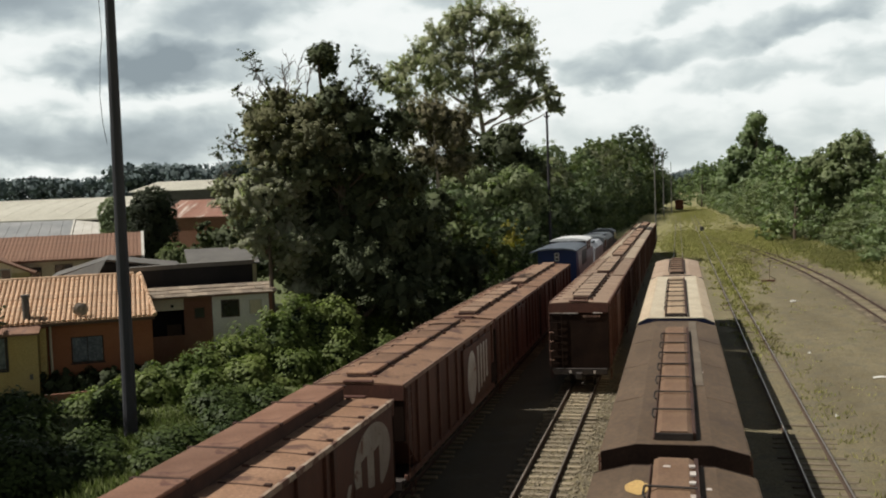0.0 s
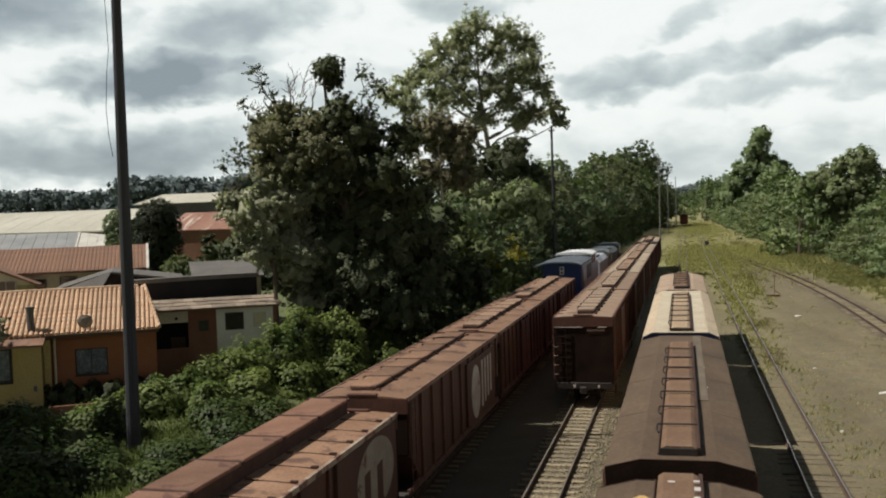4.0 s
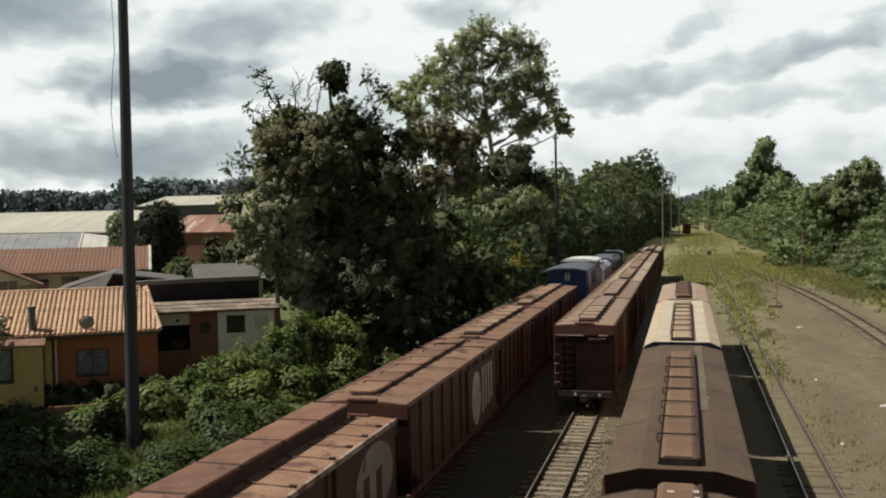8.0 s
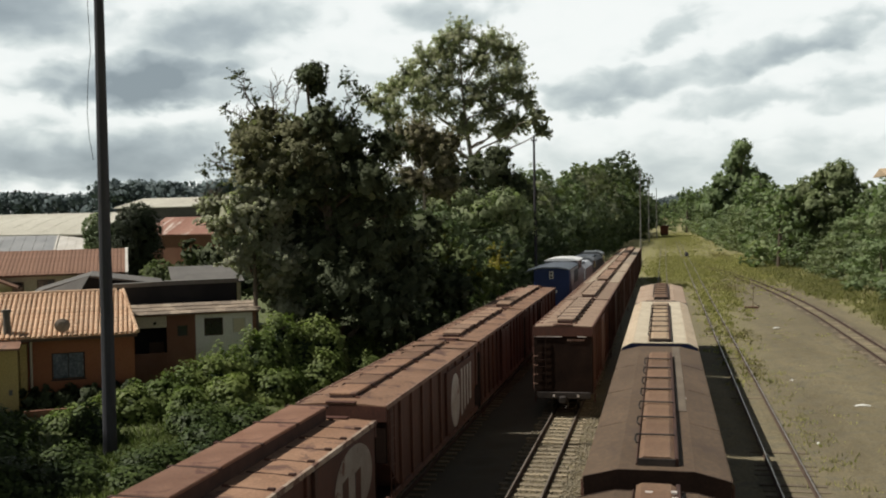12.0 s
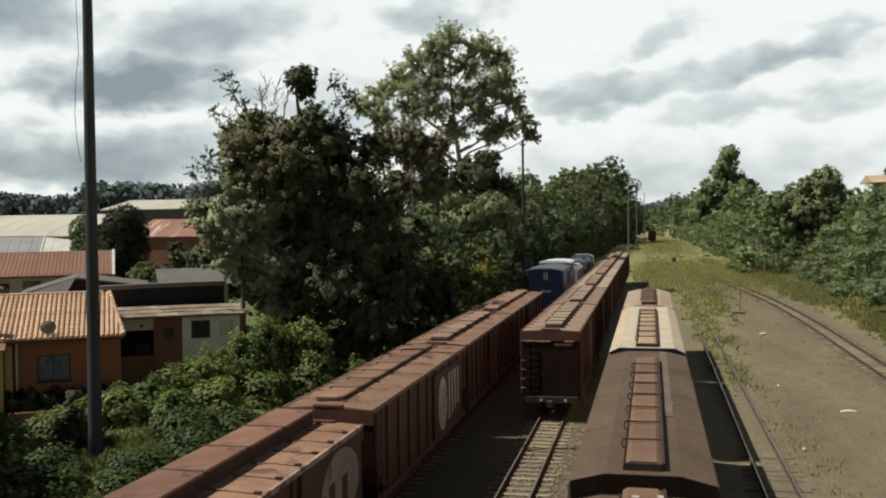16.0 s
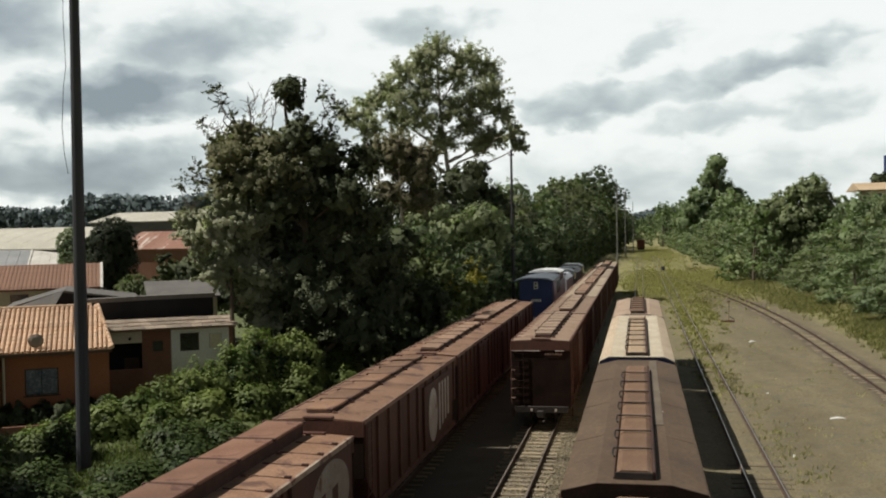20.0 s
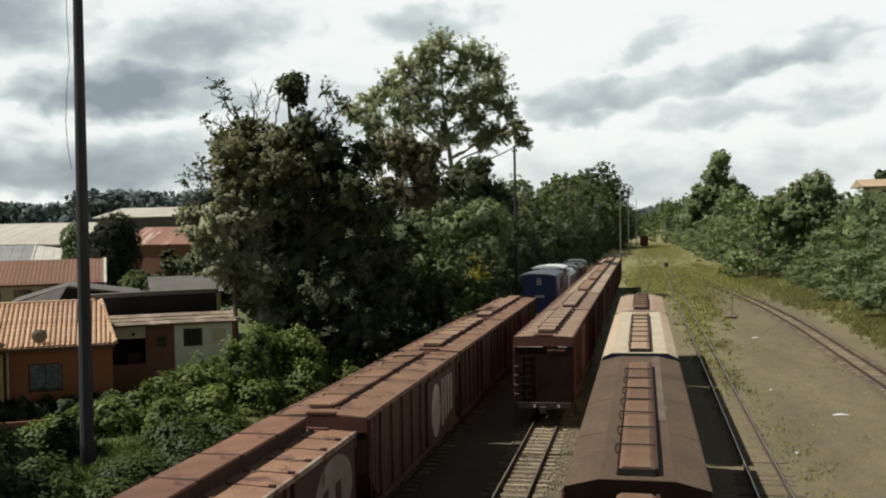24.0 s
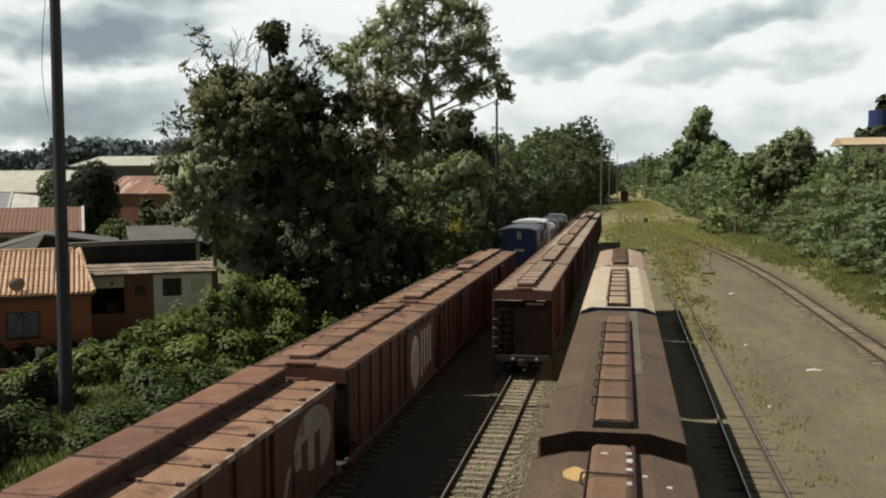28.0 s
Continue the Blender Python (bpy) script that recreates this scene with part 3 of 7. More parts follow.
def ballast(name, x0, x1, y0, y1, count, seed, label, low=0.02, high=0.055):
    """Loose stones, each a small faceted lump."""
    rng = np.random.default_rng(seed)
    base = np.array([(1, 0, 0), (-1, 0, 0), (0, 1, 0), (0, -1, 0), (0, 0, 1), (0, 0, -0.4)], float)
    tris = np.array([(0, 2, 4), (2, 1, 4), (1, 3, 4), (3, 0, 4), (2, 0, 5), (1, 2, 5), (3, 1, 5), (0, 3, 5)])
    size = rng.uniform(low, high, (count, 1, 1)) * rng.uniform(0.6, 1.3, (count, 1, 3))
    v = base[None] * size * rng.uniform(0.7, 1.3, (count, 6, 1))
    a = rng.uniform(0, 6.283, count)
    c, s = np.cos(a)[:, None], np.sin(a)[:, None]
    v = np.stack([v[:, :, 0] * c - v[:, :, 1] * s, v[:, :, 0] * s + v[:, :, 1] * c, v[:, :, 2]], 2)
    v[:, :, 0] += rng.uniform(x0, x1, (count, 1))
    v[:, :, 1] += (y0 + (y1 - y0) * rng.random((count, 1)) ** 1.3)
    v[:, :, 2] += 0.01
    me = bpy.data.meshes.new(name)
    f = (tris[None] + np.arange(count)[:, None, None] * 6).reshape(-1, 3)
    fill(me, v.reshape(-1, 3), f)
    me.materials.append(STONE)
    solo(name, me, STONE, label, "gravel", kind="stuff")


def fill(me, verts, faces):
    """Vertices and faces of one length into a mesh, from arrays."""
    k = faces.shape[1]
    me.vertices.add(len(verts))
    me.vertices.foreach_set("co", np.ascontiguousarray(verts, np.float32).ravel())
    me.loops.add(faces.size)
    me.loops.foreach_set("vertex_index", np.ascontiguousarray(faces, np.int32).ravel())
    me.polygons.add(len(faces))
    me.polygons.foreach_set("loop_start", np.arange(0, faces.size, k, dtype=np.int32))
    me.update(calc_edges=True)


ground()
straight_track("track_left", TRACKS["left"], -5, 180, 8, 72, "rusty rails on weathered timber sleepers under boxcars")
straight_track("track_middle", TRACKS["middle"], -5, 180, 17, 70, "rusty rails on weathered timber sleepers")
straight_track("track_hopper", TRACKS["hopper"], -5, 300, 10, 60, "rails under hopper wagons with pale sleepers")
straight_track("track_right", TRACKS["right"], -5, 300, 14, 75, "rusty rails with half-buried sleepers in grit", 0.022)
ballast("ballast_stones", -3.2, -1.4, 16, 45, 9000, 3, "pale loose ballast stones beside the track")
ballast("ballast_between_rails", -5.3, -3.2, 16, 44, 6000, 4, "pale loose ballast between the sleepers")
ballast("ballast_far_side", 2.2, 11.5, 16, 70, 4000, 5, "scattered grit and stones on the yard floor", 0.010, 0.03)


def siding():
    """The overgrown track that bends in from the side."""
    def centre(y):
        k = max(0.0, y - 76)
        return 12.75 - 0.0010 * k * k
    t = thing("siding_track", "rusty overgrown siding that curves through the grit", "railway track", None, "yard tracks", "structure")
    ys = list(range(20, 172, 4))
    for side in (-0.53, 0.53):
        g = Geo()
        n = len(RAIL_OUT)
        for y in ys:
            g.v += [(centre(y) + side + a * 1.2, y, b - 0.03) for a, b in RAIL_OUT]
        for j in range(len(ys) - 1):
            g.f += [(j * n + (i + 1) % n, j * n + i, (j + 1) * n + i, (j + 1) * n + (i + 1) % n) for i in range(n)]
        part("rail", g, RAIL_SIDE, t)
    rng = random.Random(8)
    shape = Geo().box(-1.0, 1.0, -0.11, 0.11, -0.14, 0.012, 0.012).data("sleeper", SLEEPER)
    y = 46.0
    while y < 130:
        slope = math.degrees(math.atan(0.0020 * max(0, y - 76)))
        part("sleeper", shape, SLEEPER, t, at=pose(centre(y) + rng.uniform(-0.05, 0.05), y, rng.uniform(-0.06, -0.02), 0, 0, slope + rng.uniform(-2, 2)))
        y += rng.uniform(0.6, 0.75)


siding()


# ---- wagons ----
def wheel_data():
    g = Geo().cyl((0.49, 0, 0), (0.57, 0, 0), 0.43, 0.43, 20)
    g.cyl((0.47, 0, 0), (0.49, 0, 0), 0.46, 0.46, 20)
    g.cyl((0.57, 0, 0), (0.62, 0, 0), 0.13, 0.11, 10)
    return g.data("wheel", WHEEL)


WHEEL_DATA = wheel_data()
AXLE_DATA = Geo().cyl((-0.5, 0, 0), (0.5, 0, 0), 0.08, 0.08, 8).data("axle", IRON)
FRAME_DATA = (Geo().prism_x([(-1.15, 0.50), (-0.9, 0.38), (-0.35, 0.34), (0.35, 0.34), (0.9, 0.38), (1.15, 0.50), (1.15, 0.66), (0.5, 0.80), (-0.5, 0.80), (-1.15, 0.66)], 0.68, 0.80)
              .cyl((0.66, -0.12, 0.42), (0.82, -0.12, 0.42), 0.10).cyl((0.66, 0.12, 0.42), (0.82, 0.12, 0.42), 0.10)).data("side_frame", IRON)


def bogie(parent, y):
    b = part("bogie", Geo().box(-0.8, 0.8, -0.2, 0.2, 0.46, 0.78, 0.03), IRON, parent, at=pose(0, y, 0.17))
    for s in (0, 180):
        part("side_frame", FRAME_DATA, IRON, b, at=pose(0, 0, 0.05, 0, 0, s))
        for dy in (-0.85, 0.85):
            part("wheel", WHEEL_DATA, WHEEL, b, at=pose(0, dy, 0.43, 0, 0, s))
    for dy in (-0.85, 0.85):
        part("axle", AXLE_DATA, IRON, b, at=pose(0, dy, 0.43))


def coupler(parent, y, way):
    g = Geo().box(-0.09, 0.09, min(y, y + way * 0.35), max(y, y + way * 0.35), 0.80, 0.98, 0.02)
    g.box(-0.15, 0.15, min(y + way * 0.3, y + way * 0.5), max(y + way * 0.3, y + way * 0.5), 0.74, 1.04, 0.04)
    g.tube([(0.16, y + way * 0.36, 0.98), (0.24, y + way * 0.42, 0.70), (0.10, y + way * 0.5, 0.55)], 0.03)
    return part("coupler", g, IRON, parent)


def ladder(parent, x, y, z0, z1, along="x", rungs=7, width=0.42, material=RUST_SEAM):
    """Two stiles and their rungs, standing off a wall."""
    g = Geo()
    for k in range(rungs):
        z = z0 + (z1 - z0) * (k + 0.5) / rungs
        if along == "x":
            g.cyl((x - width / 2, y, z), (x + width / 2, y, z), 0.014, 0.014, 6)
        else:
            g.cyl((x, y - width / 2, z), (x, y + width / 2, z), 0.014, 0.014, 6)
    for s in (-width / 2, width / 2):
        p = (x + s, y) if along == "x" else (x, y + s)
        g.cyl((*p, z0), (*p, z1), 0.018, 0.018, 6)
    return part("ladder", g, material, parent)


def boxcar(label, at, L=12.6, w=2.5, he=3.86, hr=4.06, ribs=9, hatch=(-0.40, 0.40), hatches=8, wide=False, lift=0.0, doors=False, logo=None, pale_end=False, slant=False, roof_m=RUST_ROOF, hatch_m=RUST_HATCH, trays=True):
    """A closed wagon with a shallow peaked roof, loading hatches along the crown, ribbed sides and two bogies. Its near end is at y = 0."""
    car = thing("boxcar", label, "freight wagon", at, "brown boxcars")
    h = w / 2
    part("underframe", Geo().box(-0.28, 0.28, 0.05, L - 0.05, 0.80, 1.10, 0.02).box(-h + 0.02, h - 0.02, 0.03, L - 0.03, 1.02, 1.16, 0.02), IRON, car)
    if slant:
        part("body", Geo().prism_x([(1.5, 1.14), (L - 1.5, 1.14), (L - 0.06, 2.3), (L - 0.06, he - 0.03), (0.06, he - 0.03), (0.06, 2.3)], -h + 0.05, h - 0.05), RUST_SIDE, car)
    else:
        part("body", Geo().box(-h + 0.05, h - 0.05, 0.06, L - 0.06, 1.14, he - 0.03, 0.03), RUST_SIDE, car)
    roof = part("roof", Geo().prism([(-h, he - 0.06), (h, he - 0.06), (h, he), (h * 0.5, hr - 0.01), (0, hr), (-h * 0.5, hr - 0.01), (-h, he)], 0.0, L), roof_m, car)
    for s in (-1, 1):
        part("eave_rail", Geo().box(s * h - (0.045 if wide else 0.03), s * h + (0.045 if wide else 0.03), 0.02, L - 0.02, he - 0.10, he + 0.03, 0.01), RUST_SEAM if logo is plate_bars else WORN_EAVE if wide else PALE_RAIL, car)
    # seams across the roof
    n = hatches * 2 if wide else hatches + 3
    for k in range(1, n):
        y = L * k / n
        if wide:
            prof = [(hatch[1] + 0.05, hr - 0.02), (h - 0.02, he - 0.01), (h - 0.02, he + 0.022), (hatch[1] + 0.05, hr + 0.022)]
            part("roof_seam", Geo().prism(prof, y - 0.022, y + 0.022), RUST_DARK, roof)
            part("edge_bracket", Geo().box(h - 0.22, h - 0.06, y - 0.02, y + 0.06, he + 0.01, he + 0.07, 0.01), RUST_DARK, roof)
        else:
            part("edge_bracket", Geo().box(-h + 0.02, -h + 0.30, y - 0.035, y + 0.035, he + 0.0, he + 0.055, 0.01), PALE_RAIL, roof)
            for s in (-1, 1):
                a = [(s * (abs(hatch[1]) + 0.2), hr - 0.05), (s * (h - 0.04), he - 0.005), (s * (h - 0.04), he + 0.008), (s * (abs(hatch[1]) + 0.2), hr - 0.022)]
                part("roof_seam", Geo().prism(a if s > 0 else a[::-1], y - 0.018, y + 0.018), roof_m, roof)
    # hatch covers on a low coaming
    x0, x1 = hatch
    e = 0.3 if wide else 0.75
    part("coaming", Geo().box(x0 + 0.05, x1 - 0.05, e, L - e, hr - 0.10, hr + 0.06 + lift), RUST_DARK, roof)
    step = (L - 2 * e) / hatches
    rng = random.Random(label)
    gap = 0.25 if trays else 0.06
    cover = Geo().box(x0, x1, -step / 2 + gap, step / 2 - gap, 0.055 + lift, 0.135 + lift, 0.02)
    cover = cover.data("hatch_cover", hatch_m)
    bar = Geo().box(x0 - 0.06, x1 + 0.05, -0.045, 0.045, 0.09 + lift, 0.155 + lift, 0.01).box(x0 - 0.09, x0 - 0.03, -0.07, 0.07, 0.04 + lift, 0.15 + lift, 0.01).data("hatch_bar", RUST_DARK)
    tilt = 1.6 if trays else 0
    for k in range(hatches):
        part("hatch_cover", cover, hatch_m, roof, at=pose(0, e + (k + 0.5) * step, hr + rng.uniform(0.0, 0.02), tilt + rng.uniform(-0.5, 0.5), rng.uniform(-0.7, 0.7), 0))
        part("hatch_bar", bar, RUST_DARK, roof, at=pose(0, e + (k + 1) * step - 0.06, hr, 0, 0, rng.uniform(-1.5, 1.5)))
    for k in range(hatches + 1):
        y = e + k * step
        part("hatch_clamp", Geo().box(x1 + 0.02, x1 + 0.16, y - 0.025, y + 0.025, hr - 0.03, hr + 0.05, 0.008), RUST_SEAM, roof)
    # sides
    for s in (-1, 1):
        for k in range(ribs + 1):
            y = 0.25 + (L - 0.5) * k / ribs
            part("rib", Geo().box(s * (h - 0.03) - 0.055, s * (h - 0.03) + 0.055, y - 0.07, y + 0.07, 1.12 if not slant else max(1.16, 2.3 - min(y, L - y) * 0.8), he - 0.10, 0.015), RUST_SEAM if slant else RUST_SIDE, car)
        part("side_sill", Geo().box(s * (h - 0.04) - 0.05, s * (h - 0.04) + 0.05, 0.1, L - 0.1, 1.08, 1.26, 0.012), RUST_SEAM, car)
        if doors:
            y = L / 2
            d = part("door", Geo().box(s * (h + 0.03) - 0.035, s * (h + 0.03) + 0.035, y - 1.1, y + 1.1, 1.3, he - 0.22, 0.015), RUST_SIDE, car)
            part("door_bar", Geo().box(s * (h + 0.07) - 0.02, s * (h + 0.07) + 0.02, y - 1.35, y + 1.35, he - 0.24, he - 0.18, 0.008), RUST_SEAM, d)
            part("door_bar", Geo().box(s * (h + 0.07) - 0.02, s * (h + 0.07) + 0.02, y - 0.03, y + 0.03, 1.4, he - 0.3, 0.008), RUST_SEAM, d)
        g = Geo().tube([(s * (h + 0.03), 0.35, 1.0), (s * (h + 0.03), 0.35, 0.62), (s * (h + 0.03), 0.75, 0.62), (s * (h + 0.03), 0.75, 1.0)], 0.018)
        part("step", g, RUST_SEAM, car)
        ladder(car, s * (h + 0.06), 0.38, 1.2, he - 0.1, "y", 7)
    # ends
    for y, way in ((0.06, -1), (L - 0.06, 1)):
        end = part("end_panel", Geo().box(-h - 0.005, h + 0.005, min(y, y + way * 0.055), max(y, y + way * 0.055), 2.2 if slant else 1.10, he - 0.08, 0.015), DARK_END, car, "end wall with its shade darkened into the colour")
        part("end_cap", Geo().prism([(-h - 0.01, he - 0.42), (h + 0.01, he - 0.42), (h + 0.01, he - 0.02), (0, hr - 0.03), (-h - 0.01, he - 0.02)], min(y, y + way * 0.085), max(y, y + way * 0.085)), RUST_SIDE if pale_end else RUST_SEAM, car)
        part("buffer_beam", Geo().box(-h + 0.1, h - 0.1, min(y, y + way * 0.12), max(y, y + way * 0.12), 0.86, 1.14, 0.02), IRON, car)
        coupler(car, y + way * 0.1, way)
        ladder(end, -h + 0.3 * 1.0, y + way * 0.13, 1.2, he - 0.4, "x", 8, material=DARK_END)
        for z in (1.5, 1.9, 2.3, 2.7):
            part("grab_iron", Geo().tube([(-h - 0.02, y + way * 0.05, z), (-h - 0.02, y + way * 0.13, z), (-h + 0.16, y + way * 0.13, z)], 0.024), PALE_RAIL if logo is plate_bars else RUST_SEAM, end)
        part("roof_step", Geo().box(-0.42, 0.42, min(y - way * 0.1, y + way * 0.1), max(y - way * 0.1, y + way * 0.1), he + 0.06, he + 0.10, 0.008), RUST_SIDE, car)
        for sx in (-0.42, 0.62):
            part("marker_plate", Geo().box(sx - 0.05, sx + 0.05, min(y + way * 0.12, y + way * 0.14), max(y + way * 0.12, y + way * 0.14), 0.92, 1.04, 0.006), WHITE_PAINT, end, "small pale marker plate")
    for yb in (2.2, L - 2.2):
        bogie(car, yb)
    part("brake_gear", Geo().box(-0.5, 0.5, L * 0.4, L * 0.55, 0.55, 0.85, 0.05).cyl((0.5, L * 0.58, 0.62), (0.5, L * 0.68, 0.62), 0.17), IRON, car)
    if logo:
        logo(car, h, L, he)
    return car


def painted(car, name, x, pieces, material=WHITE_PAINT, label="faded white painted mark"):
    """Flat painted shapes on a side wall: each piece an outline in y and z."""
    g = Geo()
    for outline in pieces:
        g.prism_x(outline, x - 0.004, x + 0.004)
    return part(name, g, material, car, label)


def disc(y, z, r, n=28, squash=1.0):
    return [(y + r * squash * math.cos(2 * math.pi * k / n), z + r * math.sin(2 * math.pi * k / n)) for k in range(n)]


def logo_disc(car, h, L, he):
    """A white roundel with dark upright bars, near the far end of the side."""
    x = h + 0.045
    part("roundel_board", Geo().box(h - 0.05, h + 0.039, L - 4.6, L - 0.25, 1.3, he - 0.12, 0.01), RUST_SIDE, car)
    painted(car, "roundel", x, [disc(L - 1.95, 2.42, 0.88, 32, 1.62)], ROUNDEL)
    for k in (-0.90, 0.05):
        y = L - 1.95 + k
        painted(car, "roundel_bar", x + 0.007, [[(y, 1.5), (y + 0.42, 1.5), (y + 0.42, 2.66), (y, 2.60)]], RUST_SIDE, "oxide red bar on the roundel")
    y = L - 1.95
    painted(car, "rust_wear", x + 0.016, [[(y - 1.5, 1.45), (y + 0.7, 1.45), (y + 0.5, 1.72), (y - 0.3, 1.80), (y - 1.0, 2.05), (y - 1.5, 2.1)]], RUST_SIDE, "rusted lower part of the roundel")
    painted(car, "slash_mark", x, [[(L - 4.25, 1.5), (L - 4.0, 1.5), (L - 3.55, 2.3), (L - 3.8, 2.3)]], ROUNDEL)


def logo_bars(car, h, L, he):
    """A half roundel and four upright bars in worn white."""
    x = h + 0.045
    part("letter_board", Geo().box(h - 0.05, h + 0.039, L * 0.56, L * 0.93, 1.3, he - 0.3, 0.01), RUST_SIDE, car)
    painted(car, "half_roundel", x, [[(y, z) for y, z in disc(L * 0.66, 2.3, 0.95, 28, 0.75)]])
    for k in range(4):
        y = L * 0.735 + k * 0.52
        painted(car, "letter_bar", x, [[(y, 1.55 + 0.1 * k), (y + 0.26, 1.55 + 0.1 * k), (y + 0.30, 3.25), (y + 0.04, 3.25)]])


def plate_bars(car, h, L, he):
    """A row of small pale bars high on the end wall."""
    for k in range(7):
        x = 0.18 + k * 0.11
        part("number_bar", Geo().box(x, x + 0.07, -0.035, -0.027, he - 0.62, he - 0.54), PALE_RAIL, car, "small pale lettering bar")
    part("pale_strip", Geo().box(-h + 0.0, -0.02, -0.045, -0.026, he - 0.455, he - 0.42), WHITE_PAINT, car)
    part("pale_strip", Geo().box(0.62, 1.0, -0.045, -0.026, he - 0.455, he - 0.42), WHITE_PAINT, car)


XL, XM, XH = TRACKS["left"], TRACKS["middle"], TRACKS["hopper"]
boxcar("rust-brown boxcar with wide seamed roof plates and white roundel", pose(XL, 10.9, 0), 13.1, 2.3, 3.48, 3.53, 8, (-1.10, -0.06), 6, True, 0.24, False, logo_disc, hatch_m=RED_PLATE, trays=False)
boxcar("oxide-red ribbed boxcar with worn white bars on its side", pose(XL, 24.55, 0), 12.95, 2.56, 3.76, 3.82, 10, (-0.62, 0.16), 7, False, -0.02, False, logo_bars, True, True, hatch_m=RUST_ROOF, trays=False)
boxcar("rust-brown boxcar with a row of roof hatches and side doors", pose(XL, 37.95, 0), 12.65, 2.55, 3.76, 3.82, 12, (-0.45, 0.32), 7, False, 0.03, True, None, True)
boxcar("dusty brown boxcar at the end of the string", pose(XL, 51.0, 0), 15.0, 2.55, 3.76, 3.82, 8, (-0.45, 0.32), 7, False, 0.03, True, None, True)
first = boxcar("brown boxcar with dark end wall and ridge hatches", pose(XM, 41.3, 0), 12.6, 2.52, 3.98, 4.03, 10, (-0.36, 0.41), 8, False, 0.05, True, plate_bars, True, roof_m=DUSTY_ROOF, hatch_m=DUSTY_HATCH)
paler = boxcar("brown boxcar with a pale dusty roof in a long string", pose(XM, 41.3 + 2 * 13.15, 0), 12.6, 2.52, 3.98, 4.03, 10, (-0.36, 0.41), 8, False, 0.05, True, plate_bars, True, roof_m=PALE_ROOF, hatch_m=RUST_HATCH)
for k in (1, 3, 4, 5, 6):
    other = copy_thing(first if k == 1 else paler, pose(XM, 41.3 + k * 13.15, 0))
    tagged(other, "brown boxcar with dusty roof and ridge hatches" if k == 1 else "brown boxcar with a pale dusty roof in a long string" if k < 5 else "pale roofed boxcar at the far end of the string")


def hopper(label, at, L=16.75, w=2.66, he=3.93, ridge=4.09, half=0.37, n=8, roof=GREY_ROOF, side=GREY_ROOF, hatch=BROWN_HATCH, end=DARK_END, cream=False, y_hatch=(0.4, 14.2)):
    """A covered hopper: flat crown, sloping roof edges, a trough of hatch covers and slanted end sheets. Its near end is at y = 0."""
    car = thing("hopper_wagon", label, "freight wagon", at, "covered hoppers")
    h = w / 2
    part("underframe", Geo().box(-0.3, 0.3, 0.0, L, 0.80, 1.12, 0.02), IRON, car)
    body = [(-h + 0.03, 1.3), (h - 0.03, 1.3), (h - 0.02, he - 0.05), (-h + 0.02, he - 0.05)]
    part("body", Geo().prism(body, 0.45, L - 0.45), side, car)
    crown = half + (0.62 if cream else 0.32)
    shell = [(-h, he - 0.05), (h, he - 0.05), (h, he), (crown, ridge), (-crown, ridge), (-h, he)]
    top = part("roof", Geo().prism(shell, 0.0, L), roof, car)
    part("end_fascia", Geo().prism([(-h + 0.01, he - 0.55), (h - 0.01, he - 0.55), (h + 0.005, he + 0.005), (crown, ridge + 0.005), (-crown, ridge + 0.005), (-h - 0.005, he + 0.005)], -0.03, 0.02), end, car)
    part("end_fascia", Geo().prism([(-h + 0.01, he - 0.55), (h - 0.01, he - 0.55), (h + 0.005, he + 0.005), (crown, ridge + 0.005), (-crown, ridge + 0.005), (-h - 0.005, he + 0.005)], L - 0.02, L + 0.03), end, car)
    for s in (-1, 1):
        part("eave_angle", Geo().box(s * h - 0.03, s * h + 0.03, 0.0, L, he - 0.12, he - 0.015, 0.008), side, car)
        for k in range(9):
            y = 0.6 + (L - 1.2) * k / 8
            part("side_post", Geo().box(s * (h - 0.01) - 0.04, s * (h - 0.01) + 0.04, y - 0.05, y + 0.05, 1.3, he - 0.12, 0.01), side, car)
        part("corner_post", Geo().box(s * (h - 0.05) - 0.05, s * (h - 0.05) + 0.05, -0.02, 0.1, 1.0, he - 0.06, 0.012), end, car)
        ladder(car, s * (h + 0.05), 0.4, 1.2, he - 0.1, "y", 8)
        # the edge of the crown: a lip along the trough, taller on the hinge side
        part("trough_lip", Geo().box(s * half - (0.035 if s > 0 else 0.012), s * half + (0.035 if s > 0 else 0.012), y_hatch[0], y_hatch[1], ridge - 0.02, ridge + (0.15 if s > 0 or cream else 0.04), 0.006), RUST_DARK, top)
    # walkway boards
    y0, y1 = y_hatch
    for s in (-1, 1):
        if cream:
            part("walkway_strip", Geo().box(min(s * (half + 0.06), s * (half + 0.58)), max(s * (half + 0.06), s * (half + 0.58)), 0.1, L - 0.3, ridge + 0.004, ridge + 0.02, 0.004), WHITE_STRIP, top, "white walkway strip along the roof")
    if cream:
        part("front_lip", Geo().prism([(-h - 0.01, he + 0.002), (-crown, ridge + 0.006), (crown, ridge + 0.006), (h + 0.01, he + 0.002), (h + 0.01, he + 0.03), (crown, ridge + 0.034), (-crown, ridge + 0.034), (-h - 0.01, he + 0.03)][::-1], -0.06, 0.16), WHITE_STRIP, top, "white painted front lip")
    # dark plate that stands for the shade in the trough's open end
    part("trough_end", Geo().box(-half + 0.02, half - 0.02, y0 - 0.04, y0, ridge - 0.02, ridge + 0.14, 0.006), IRON, top)
    step = (y1 - y0) / n
    rng = random.Random(label)
